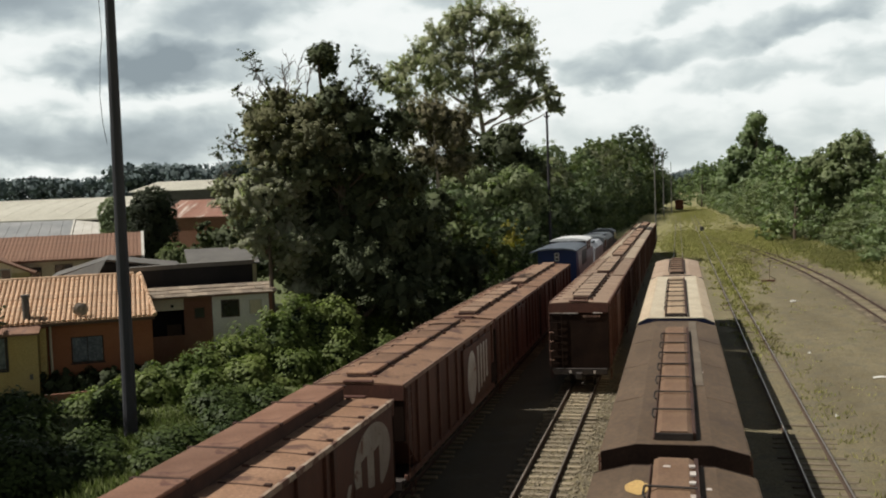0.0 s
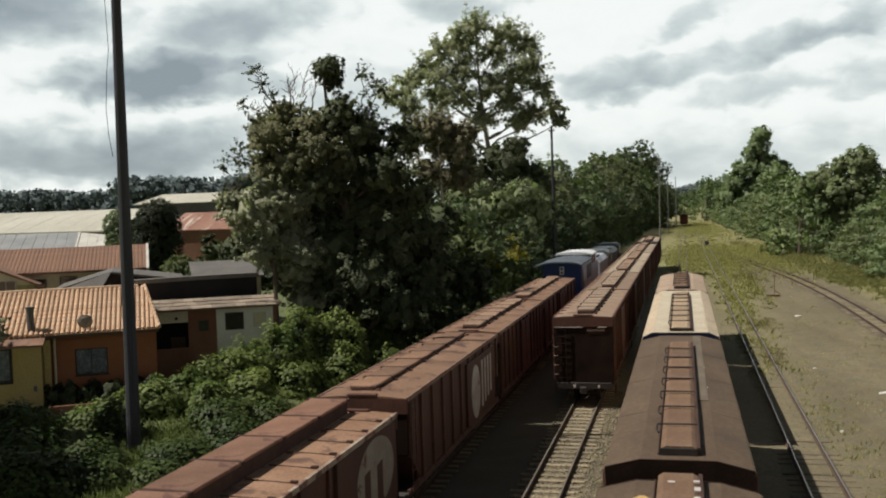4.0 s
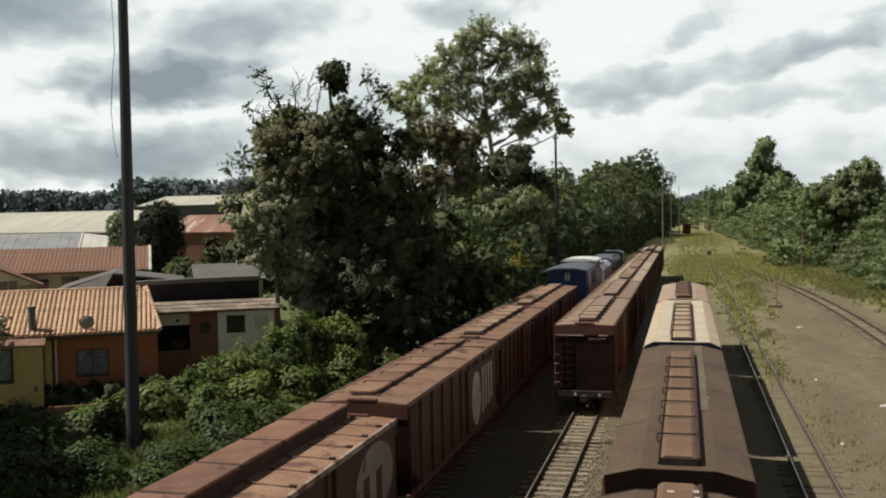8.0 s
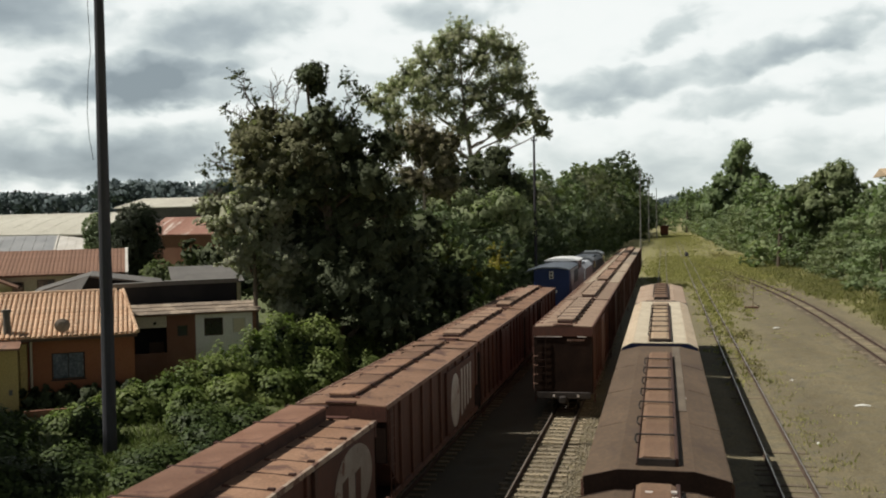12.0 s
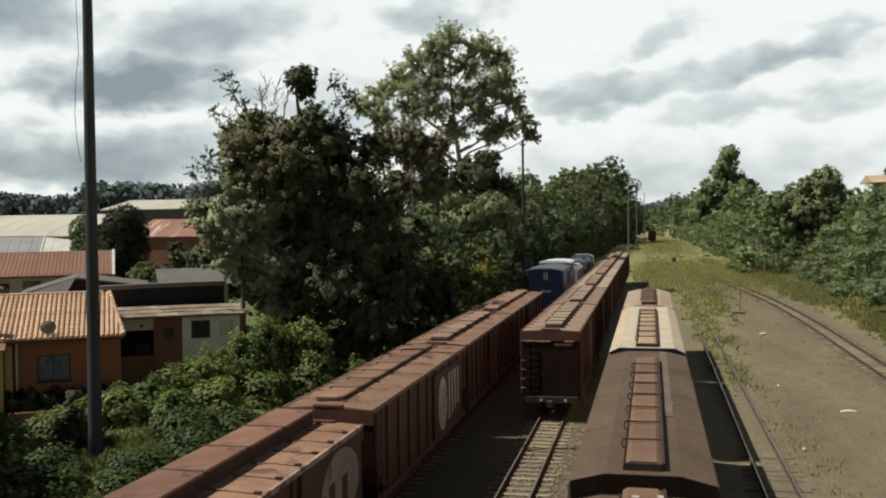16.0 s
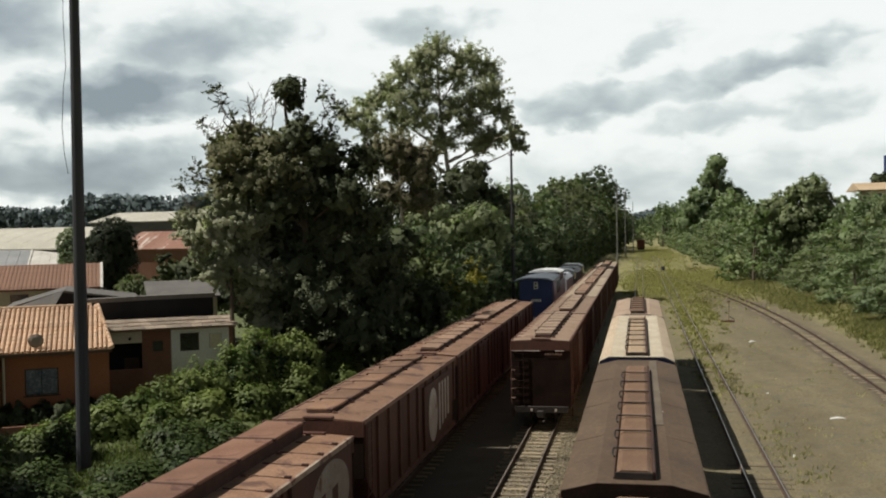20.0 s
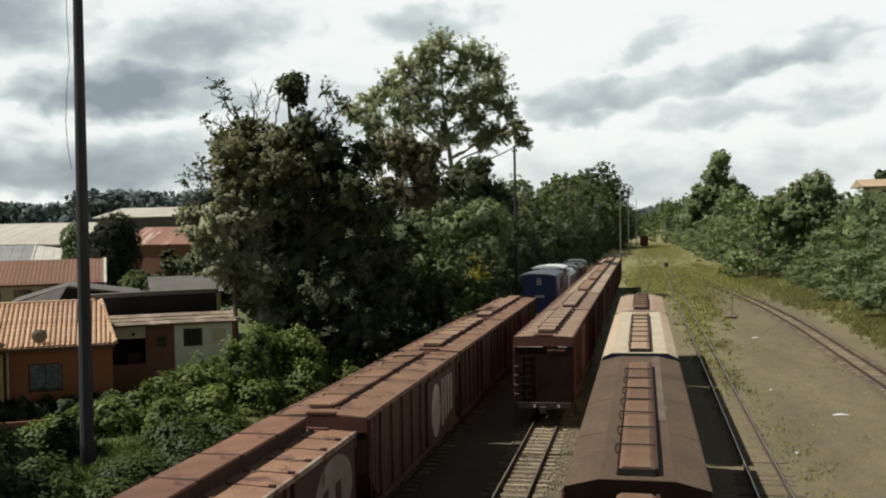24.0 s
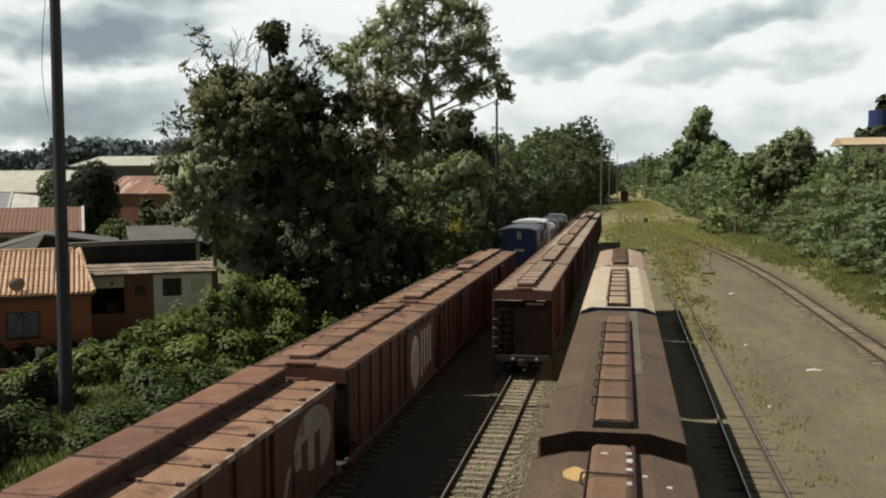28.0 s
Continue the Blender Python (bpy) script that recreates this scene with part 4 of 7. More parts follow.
    cover = Geo().prism([(-half + 0.05, 0.0), (half - 0.03, 0.0), (half - 0.03, 0.10), (half - 0.12, 0.15), (-half + 0.14, 0.15), (-half + 0.05, 0.10)], -step / 2 + 0.03, step / 2 - 0.05).data("hatch_cover", hatch)
    bar = (Geo().cyl((-half - 0.05, 0, 0.20), (half, 0, 0.20), 0.021, 0.021, 6).tube([(-half - 0.05, 0, 0.20), (-half - 0.07, -0.05, 0.09), (-half - 0.03, -0.16, 0.06)], 0.021)).data("hatch_bar", IRON)
    for k in range(n):
        y = y0 + (k + 0.5) * step
        part("hatch_cover", cover, hatch, top, at=pose(0, y, ridge + rng.uniform(0, 0.025), rng.uniform(-0.6, 0.6), rng.uniform(-0.8, 0.8), 0))
        if k < n - 1:
            part("hatch_bar", bar, IRON, top, "dark locking bar", at=pose(0, y + step / 2 - 0.01, ridge, 0, 0, rng.uniform(-3.5, 3.5)))
    for k in range(1, 4):
        y = L * k / 4
        part("roof_weld", Geo().prism([(-h, he + 0.004), (-crown, ridge + 0.004), (-crown, ridge + 0.008), (-h, he + 0.008)], y - 0.02, y + 0.02), roof, top)
        part("roof_weld", Geo().prism([(crown, ridge + 0.004), (h, he + 0.004), (h, he + 0.008), (crown, ridge + 0.008)], y - 0.02, y + 0.02), roof, top)
    # slanted end sheets, chutes, platforms
    for y, way in ((0.0, 1), (L, -1)):
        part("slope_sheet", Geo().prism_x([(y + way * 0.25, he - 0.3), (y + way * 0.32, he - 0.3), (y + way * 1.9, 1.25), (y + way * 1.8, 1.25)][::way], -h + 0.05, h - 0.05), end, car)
        part("platform", Geo().box(-h + 0.1, h - 0.1, min(y, y + way * 1.2), max(y, y + way * 1.2), 1.06, 1.14, 0.01), IRON, car)
        coupler(car, y, -way)
        bogie(car, y + way * 2.1)
    for k in (0.32, 0.5, 0.68):
        part("discharge_chute", Geo().prism_x([(L * k - 1.2, 1.35), (L * k - 0.3, 0.5), (L * k + 0.3, 0.5), (L * k + 1.2, 1.35)], -h + 0.15, h - 0.15), side, car)
    return car


near = hopper("sooty brown covered hopper with ochre patch on its roof", pose(XH, -0.25, 0), y_hatch=(0.6, 16.72), n=9)
second_hopper = hopper("soot-brown covered hopper with a row of hatch covers", pose(XH, 17.85, 0), n=8, y_hatch=(0.35, 14.2))
hopper("faded cream covered hopper with white walkways and navy end", pose(XH, 35.3, 0), roof=CREAM_ROOF, side=CREAM_ROOF, hatch=TAN_HATCH, end=NAVY, cream=True, n=8, y_hatch=(0.3, 14.4))
hopper("dusty pink-brown covered hopper ending the row", pose(XH, 52.5, 0), L=12.0, roof=surface("dusty_pinkish_roof", (0.36, 0.255, 0.18), (0.44, 0.33, 0.24), 0.5, 12, 0.8, 0.2), n=7, y_hatch=(0.6, 11.2))


# ---- locomotives: the moving pair ----
def loco_pair():
    """A set of coupled diesel units; the nose of the first is at y = 0 and the set runs back from there."""
    pair = thing("locomotive", "blue-nosed silver diesel locomotive set with white cab roof", "locomotive", pose(XL, 70.4, 0))
    w = 1.42
    part("frame", Geo().box(-w, w, 0.25, 16.2, 1.05, 1.38, 0.03), LOCO_BLUE, pair)
    nose = part("nose", Geo().box(-w, w, 0.5, 8.4, 1.38, 4.34, 0.05), LOCO_GREY, pair, "silver grey hood")
    part("nose_front", Geo().prism([(-w, 1.2), (w, 1.2), (w, 4.36), (0.6, 4.53), (-0.6, 4.53), (-w, 4.36)], 0.28, 0.52), LOCO_BLUE, pair, "dark blue nose face")
    part("nose_roof", Geo().prism([(-1.98, 4.28), (-1.2, 4.45), (-0.6, 4.52), (0.6, 4.52), (1.2, 4.45), (1.5, 4.34), (1.5, 4.42), (1.2, 4.55), (0.6, 4.63), (-0.6, 4.63), (-1.2, 4.55), (-1.98, 4.34)], -0.4, 8.3), LOCO_ROOF, pair, "pale grey arched roof with overhanging edge")
    for s in (-1, 1):
        part("blue_flash", Geo().prism_x([(0.52, 1.4), (3.4, 1.4), (1.2, 4.3), (0.52, 4.3)], *sorted((s * (w + 0.002), s * (w + 0.014)))), LOCO_BLUE, nose)
        for k in range(5):
            y = 4.4 + k * 0.8
            part("side_grille", Geo().box(*sorted((s * (w + 0.002), s * (w + 0.03))), y, y + 0.6, 3.0, 4.1, 0.01), LOCO_DARK, nose)
        part("white_mark", Geo().box(*sorted((s * (w + 0.015), s * (w + 0.022))), 1.9, 3.0, 3.0, 3.9), LOCO_WHITE, nose)
        part("white_mark", Geo().box(*sorted((s * (w + 0.015), s * (w + 0.022))), 3.3, 4.1, 3.0, 3.9), LOCO_WHITE, nose)
        part("fuel_tank", Geo().box(*sorted((s * 0.7, s * 1.3)), 6.0, 10.4, 0.45, 1.05, 0.06), IRON, pair)
        part("handrail", Geo().tube([(s * 1.45, 0.3, 1.4), (s * 1.5, 0.28, 2.3), (s * 1.5, 15.5, 2.3)], 0.02), LOCO_WHITE, pair)
    part("headlight", Geo().box(-0.17, 0.17, 0.18, 0.28, 3.65, 4.25, 0.03), LOCO_WHITE, pair, "pale headlight housing")
    for dz in (3.8, 4.08):
        part("lamp_lens", Geo().cyl((0, 0.15, dz), (0, 0.18, dz), 0.09, 0.09, 10), DARK_WIN, pair)
    for k in range(6):
        part("number_bar", Geo().box(-0.42 + k * 0.15, -0.32 + k * 0.15, 0.262, 0.272, 2.55, 2.75), LOCO_WHITE, pair, "white lettering bar")
    part("pilot", Geo().prism_x([(0.0, 0.28), (0.25, 0.28), (0.3, 1.2), (0.12, 1.2)], -1.3, 1.3), LOCO_GREY, pair, "grey pilot plate")
    part("end_step", Geo().box(-1.35, -0.95, -0.05, 0.2, 0.4, 0.5, 0.01), IRON, pair)
    part("end_step", Geo().box(0.95, 1.35, -0.05, 0.2, 0.4, 0.5, 0.01), IRON, pair)
    coupler(pair, 0.15, -1)
    cab = part("cab", Geo().box(-w, w, 8.4, 12.6, 1.38, 4.70, 0.04), LOCO_GREY, pair, "silver cab with dark windows")
    part("cab_roof", Geo().prism([(-w - 0.1, 4.68), (w + 0.1, 4.68), (w + 0.1, 4.74), (1.1, 4.86), (0.5, 4.92), (-0.5, 4.92), (-1.1, 4.86), (-w - 0.1, 4.74)], 8.1, 12.8), LOCO_WHITE, cab, "white cab roof")
    for s in (-1, 1):
        for y in (8.8, 10.6):
            part("cab_window", Geo().box(*sorted((s * (w + 0.003), s * (w + 0.02))), y, y + 1.2, 3.9, 4.6, 0.01), DARK_WIN, cab)
        part("windscreen", Geo().box(*sorted((s * 0.12, s * 1.34)), 8.33, 8.38, 4.36, 4.69), DARK_WIN, cab)
    part("rear_hood", Geo().prism([(-1.3, 1.38), (1.3, 1.38), (1.3, 3.9), (0.9, 4.3), (-0.9, 4.3), (-1.3, 3.9)], 12.6, 16.0), LOCO_GREY, pair)
    for y in (3.4, 12.6):
        bogie(pair, y)
    # the trailing units
    for y0, y1 in ((16.9, 31.6), (32.6, 47.4)):
        unit = part("trailing_unit", Geo().box(-w, w, y0, y1, 1.05, 1.38, 0.03), LOCO_DARK, pair, "slate grey trailing locomotive")
        part("hood", Geo().prism([(-1.36, 1.38), (1.36, 1.38), (1.36, 3.45), (0.95, 3.85), (-0.95, 3.85), (-1.36, 3.45)], y0 + 0.3, y1 - 4.6), LOCO_GREY if y0 < 20 else LOCO_DARK, unit)
        part("cab", Geo().prism([(-w, 1.38), (w, 1.38), (w, 3.85), (0.9, 4.12), (-0.9, 4.12), (-w, 3.85)], y1 - 4.6, y1 - 0.4), LOCO_DARK, unit)
        for s in (-1, 1):
            part("cab_window", Geo().box(*sorted((s * (w + 0.003), s * (w + 0.02))), y1 - 3.6, y1 - 1.4, 2.95, 3.65, 0.01), DARK_WIN, unit)
        part("radiator", Geo().box(-1.0, 1.0, y0 + 1.5, y0 + 5.0, 3.8, 4.02, 0.05), LOCO_ROOF, unit)
        for y in (y0 + 2.8, y1 - 2.8):
            bogie(pair, y)
    return pair


LOCO = loco_pair()


# ---- leaves and trees ----
def soft_normals(me, vectors):
    """One shading normal for each vertex."""
    n = vectors / (np.linalg.norm(vectors, axis=1)[:, None] + 1e-9)
    me.normals_split_custom_set_from_vertices([tuple(p) for p in n.tolist()])


def leaf_mesh(name, centres, radii, per, size, rng, material, up=0.5, long=1.5, lobes=(), fill_in=90, out=None, ball=False, glint=False):
    """Leaves, each a small folded pair of triangles, thrown round the centres of many clumps; larger ones fill the lobes' insides."""
    centres, radii = np.asarray(centres, float), np.asarray(radii, float)
    k = len(centres)
    d = rng.normal(size=(k * per, 3))
    d /= np.linalg.norm(d, axis=1)[:, None]
    r = rng.random(k * per) ** 0.45
    rad = np.repeat(radii, per, axis=0)
    pos = np.repeat(centres, per, axis=0) + d * r[:, None] * (rad if rad.ndim == 2 else rad[:, None])
    nor = d * 0.8 + rng.normal(size=d.shape) * 0.42
    if out is not None:
        nor = d * 0.5 + rng.normal(size=d.shape) * 0.32 + np.repeat(out, per, axis=0) * 0.75
    nor[:, 2] += up
    nor /= np.linalg.norm(nor, axis=1)[:, None]
    # light falls on the clump and the head as a whole, so leaves take most of their shading direction from those
    soft = d * 0.55 + (np.repeat(out, per, axis=0) * 0.75 if out is not None else 0.0) + nor * 0.30
    soft[:, 2] += up * 1.7
    if ball:
        soft = d * 0.42 + np.repeat(out, per, axis=0) * 1.2 + nor * 0.14 + np.array([0, 0, 0.12])
    if glint:
        soft = d * 0.25 + np.repeat(out, per, axis=0) * 0.60 + nor * 0.85 + np.array([0, 0, 0.10])
    nor *= np.where((nor * soft).sum(1) < 0, -1.0, 1.0)[:, None]
    a = np.cross(nor, rng.normal(size=nor.shape))
    a /= np.linalg.norm(a, axis=1)[:, None] + 1e-9
    b = np.cross(nor, a)
    s = size * rng.uniform(0.6, 1.4, (k * per, 1))
    a, b = a * s * long * 0.5, b * s * 0.5
    if len(lobes):
        lb = np.asarray(lobes, float)
        k2 = len(lb) * fill_in
        d2 = rng.normal(size=(k2, 3))
        d2 /= np.linalg.norm(d2, axis=1)[:, None]
        rr = np.repeat(lb[:, 3], fill_in)
        p2 = np.repeat(lb[:, :3], fill_in, axis=0) + d2 * (rr * rng.uniform(0.3, 0.82, k2))[:, None] * np.stack([np.ones(k2), np.ones(k2), np.repeat(lb[:, 4], fill_in)], 1)
        n2 = d2 + rng.normal(size=d2.shape) * 0.5
        n2 /= np.linalg.norm(n2, axis=1)[:, None]
        n2 *= np.where((n2 * d2).sum(1) < 0, -1.0, 1.0)[:, None]
        soft = np.concatenate([soft, d2 + n2 * 0.3 + np.array([0, 0, up])])
        a2 = np.cross(n2, rng.normal(size=n2.shape))
        a2 /= np.linalg.norm(a2, axis=1)[:, None] + 1e-9
        b2 = np.cross(n2, a2)
        s2 = (rr * rng.uniform(0.16, 0.30, k2))[:, None]
        pos, nor, a, b, s = np.concatenate([pos, p2]), np.concatenate([nor, n2]), np.concatenate([a, a2 * s2]), np.concatenate([b, b2 * s2 * 0.7]), np.concatenate([s, s2])
    v = np.stack([pos - a, pos + b - nor * s * 0.12, pos + a, pos - b - nor * s * 0.12], 1).reshape(-1, 3)
    f = np.arange(len(v)).reshape(-1, 4)[:, ::-1]
    me = bpy.data.meshes.new(name)
    fill(me, v, f)
    soft_normals(me, np.repeat(soft, 4, axis=0))
    me.materials.append(material)
    return me


def clumps(lobes, rng, density=1.0, inner=0.35, tight=1.0):
    """Clump centres and radii over lobes (x, y, z, radius, flatten)."""
    cs, rs, out = [], [], []
    for x, y, z, r, fl in lobes:
        n = max(5, int(density * 15 * (0.6 + r * 0.35)))
        d = rng.normal(size=(n, 3))
        d /= np.linalg.norm(d, axis=1)[:, None]
        q = (inner + (max(1.12 - 0.3 * (inner > 0.8), inner + 0.1) - inner) * rng.random(n) ** 0.7)[:, None]
        cs.append(np.array([x, y, z]) + d * q * r * np.array([1, 1, fl]))
        rs.append(rng.uniform(0.13, 0.36, n) * r * tight)
        out.append(d)
    return np.concatenate(cs), np.concatenate(rs), np.concatenate(out)


def bough(points, radii, n=7):
    """One smooth tapering tube through points."""
    g = Geo()
    pts = [Vector(p) for p in points]
    u = None
    for k, p in enumerate(pts):
        w = (pts[min(k + 1, len(pts) - 1)] - pts[max(k - 1, 0)]).normalized()
        u = w.orthogonal().normalized() if u is None else (u - w * u.dot(w)).normalized()
        t = w.cross(u)
        g.v += [tuple(p + radii[k] * (u * math.cos(2 * math.pi * i / n) + t * math.sin(2 * math.pi * i / n))) for i in range(n)]
    for k in range(len(pts) - 1):
        g.f += [(k * n + i, k * n + (i + 1) % n, (k + 1) * n + (i + 1) % n, (k + 1) * n + i) for i in range(n)]
    g.f += [tuple(range(n))[::-1], tuple(range((len(pts) - 1) * n, len(pts) * n))]
    return g


def arc(a, b, r0, r1, rng, bend=0.10, steps=4, rise=0.0):
    """A bough from a to b that wanders a little and may arch upwards."""
    a, b = Vector(a), Vector(b)
    L = (b - a).length
    pts, rad = [], []
    for k in range(steps + 1):
        f = k / steps
        off = Vector((rng.normal(), rng.normal(), rng.normal() * 0.5)) * (L * bend * 0.35 if 0 < k < steps else 0.0)
        pts.append(a.lerp(b, f) + off + Vector((0, 0, rise * L * 4 * f * (1 - f))))
        rad.append(r0 + (r1 - r0) * f)
    return bough(pts, rad, 6)


def sprays(lobes, rng, density=1.0, reach=1.0, loose=1.0):
    """Clump centres strung along short branchlets that grow out of each lobe (x, y, z, radius, flatten): a feathery, uneven outline with gaps."""
    cs, rs, out = [], [], []
    for x, y, z, r, fl in lobes:
        n = max(7, int(density * 16 * (0.5 + r * 0.5)))
        d = rng.normal(size=(n, 3)) + np.array([0, 0, 0.35])
        d /= np.linalg.norm(d, axis=1)[:, None]
        end = rng.uniform(0.72, 1.30, n) ** 1.3 * reach
        side = rng.normal(size=(n, 3)) * 0.16
        for f in (0.45, 0.65, 0.83, 1.0):
            p = d * (end * f)[:, None] + side * f * f
            cs.append(np.array([x, y, z]) + p * r * np.array([1, 1, fl]))
            rs.append(rng.uniform(0.11, 0.22, n) * r * (1.25 - 0.6 * f) * loose)
            out.append(d)
    return np.concatenate(cs), np.concatenate(rs), np.concatenate(out)


def tree(label, base, lobes, material, bark=BARK, trunk=0.35, leaf=0.3, per=46, density=1.0, seed=1, twigs=None, extra=(), inner=0.7, group="", long=1.5, solid=90, tight=1.0, limbs=99, spray=0.0, stem=None, loose=1.0, ball=False):
    """A tapered trunk, a bough to each lobe, and a crown of leaf clumps. Lobes are in the yard's axes; base is where the trunk stands."""
    rng = np.random.default_rng(seed)
    bx, by = base
    t = thing("tree", label, "tree", pose(bx, by, 0), group)
    local = [(x - bx, y - by, z, r, fl) for x, y, z, r, fl in lobes]
    top = max(local, key=lambda q: q[2])
    H = top[2]
    line = [(0, 0, -0.2)] + ([(x - bx, y - by, z) for x, y, z in stem] if stem else [(top[0] * 0.12, top[1] * 0.12, H * 0.2), (top[0] * 0.35, top[1] * 0.35, H * 0.45), (top[0] * 0.7, top[1] * 0.7, H * 0.75)]) + [top[:3]]
    wood_part = part("trunk", bough(line, [trunk * (1 - 0.9 * k / (len(line) - 1)) for k in range(len(line))], 9), bark, t)
    def on_trunk(z):
        for a, b in zip(line, line[1:]):
            if a[2] <= z <= b[2]:
                f = (z - a[2]) / max(1e-6, b[2] - a[2])
                return Vector(a).lerp(Vector(b), f), trunk * (1 - 0.9 * z / max(0.1, H))
        return Vector(line[-2]), trunk * 0.3
    for q in sorted(local, key=lambda q: -q[3])[:limbs]:
        if q is top:
            continue
        z = max(H * 0.10, min(q[2] - 0.55 * math.hypot(q[0], q[1]) - 0.3, H * 0.8))
        p, r = on_trunk(z)
        part("branch", arc(p, q[:3], max(0.02, r * 0.5), max(0.012, r * 0.12), rng, 0.12, 4, 0.03), bark, t)
    if twigs:
        for x, y, z, dx, dz in twigs:
            a, b = Vector((x - bx, y - by, z)), Vector((x - bx + dx, y - by, z + dz))
            limb = part("bare_branch", arc(a, b, 0.05, 0.016, rng, 0.16, 5), bark, t)
            for k in range(9):
                f = rng.uniform(0.3, 1.0)
                p = a.lerp(b, f)
                q = p + Vector((rng.uniform(-0.7, 0.7), rng.uniform(-0.5, 0.5), rng.uniform(0.1, 0.8)))
                part("twig", arc(p, q, 0.022, 0.008, rng, 0.3, 3), bark, limb)
    if spray:
        cs, rs, out = sprays(local, rng, density, spray, loose)
    else:
        cs, rs, out = clumps(local, rng, density, inner, tight)
    part("crown", leaf_mesh("crown", cs, rs, per, leaf, rng, material, long=long, lobes=local if solid else (), fill_in=solid, out=out, ball=ball), material, t)
    for sub, mat2, n2, lab, dense in extra:
        sub = [(x - bx, y - by, z, r, fl) for x, y, z, r, fl in sub]
        cs, rs, out = clumps(sub, rng, 3.0, 0.5, 1.1) if dense else sprays(sub, rng, 0.8, 1.1)
        part("foliage", leaf_mesh("foliage", cs, rs, n2, leaf * 0.9, rng, mat2, lobes=sub if dense else (), fill_in=40, out=out), mat2, t, lab)
    return t


def at_depth(y, lobes, spread=0.0, fl=0.85):
    return [(x, y + ((i * 37) % 7 - 3) * 0.33 * spread, z, r, fl) for i, (x, z, r) in enumerate(lobes)]


tree("tall dark broadleaf tree with a leafy knob above its crown", (-18.4, 52.5),
     at_depth(52.5, [(-19.5, 16.8, 0.5), (-17.6, 13.3, 1.5), (-17.2, 11.1, 1.9), (-15.7, 12.9, 1.15), (-16.1, 10.8, 1.5), (-14.7, 9.7, 1.15), (-18.0, 8.9, 2.2), (-20.0, 10.5, 1.7),
                     (-19.6, 6.7, 2.2), (-16.6, 7.1, 2.2), (-14.8, 7.1, 1.7), (-17.6, 5.0, 2.2), (-20.9, 4.5, 1.8), (-14.2, 5.0, 1.6), (-18.7, 14.4, 1.1), (-15.6, 3.4, 1.9), (-19.4, 2.6, 1.9)], 1.4)
     + [(-17.6, 54.4, 9.4, 2.6, 0.9), (-18.6, 54.2, 12.0, 1.9, 0.9), (-16.6, 54.6, 6.0, 2.6, 0.9), (-19.8, 54.4, 7.4, 2.6, 0.9), (-18.6, 54.6, 3.6, 2.6, 0.9), (-21.2, 53.6, 10.6, 1.7, 0.9), (-21.4, 53.6, 8.2, 1.8, 0.9)],
     LEAF_DEEP, trunk=0.42, leaf=0.115, per=20, density=2.5, seed=11, solid=190, spray=1.0, loose=1.25, stem=[(-18.5, 52.5, 4.0), (-18.8, 52.5, 8.0), (-19.1, 52.5, 12.0), (-19.8, 52.5, 14.8)],
     twigs=[(-17.9, 52.2, 14.2, 0.5, 1.7), (-17.6, 52.2, 14.0, 1.2, 1.7)],
     extra=(([(-17.1, 52.1, 16.0, 0.80, 1.0), (-16.5, 52.1, 15.7, 0.55, 1.0), (-17.7, 52.1, 16.6, 0.55, 1.0), (-17.3, 52.1, 15.1, 0.6, 1.0)], LEAF_DARK, 6, "sparse leaf sprays on twigs", False),
            ([(-19.45, 52.2, 16.8, 0.85, 1.0), (-19.8, 52.2, 17.3, 0.6, 0.9), (-19.1, 52.2, 17.2, 0.6, 0.9), (-19.3, 52.2, 16.2, 0.55, 0.9)], LEAF_DARK, 26, "dense dark knob of leaves", True)))
# the dark tree's sunlit side, built as a separate lighter-leaved crown
tree("olive-leaved sunlit left side of the dark tree, with bare twigs", (-21.2, 51.2),
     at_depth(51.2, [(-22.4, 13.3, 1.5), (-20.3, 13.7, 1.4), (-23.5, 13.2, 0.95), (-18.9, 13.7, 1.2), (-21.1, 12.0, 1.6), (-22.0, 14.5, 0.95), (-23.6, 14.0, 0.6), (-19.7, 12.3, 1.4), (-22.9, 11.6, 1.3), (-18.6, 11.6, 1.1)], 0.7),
     LEAF_OLIVE_LIT, trunk=0.24, leaf=0.105, per=22, density=2.3, seed=19, solid=130, spray=1.0, loose=1.2,
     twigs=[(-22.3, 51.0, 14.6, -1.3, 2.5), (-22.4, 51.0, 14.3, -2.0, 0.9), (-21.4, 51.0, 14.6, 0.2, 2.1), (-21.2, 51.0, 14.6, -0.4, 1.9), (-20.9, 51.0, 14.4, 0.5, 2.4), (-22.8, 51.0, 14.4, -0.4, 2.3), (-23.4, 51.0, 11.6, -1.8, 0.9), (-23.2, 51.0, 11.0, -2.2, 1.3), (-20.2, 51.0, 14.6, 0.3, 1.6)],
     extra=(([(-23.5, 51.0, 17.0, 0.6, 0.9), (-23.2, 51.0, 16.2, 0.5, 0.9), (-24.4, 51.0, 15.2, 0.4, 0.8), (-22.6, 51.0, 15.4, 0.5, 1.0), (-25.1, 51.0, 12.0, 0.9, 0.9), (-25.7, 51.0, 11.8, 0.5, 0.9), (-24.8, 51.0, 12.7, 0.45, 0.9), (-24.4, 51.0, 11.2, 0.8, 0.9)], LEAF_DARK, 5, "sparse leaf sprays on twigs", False),))
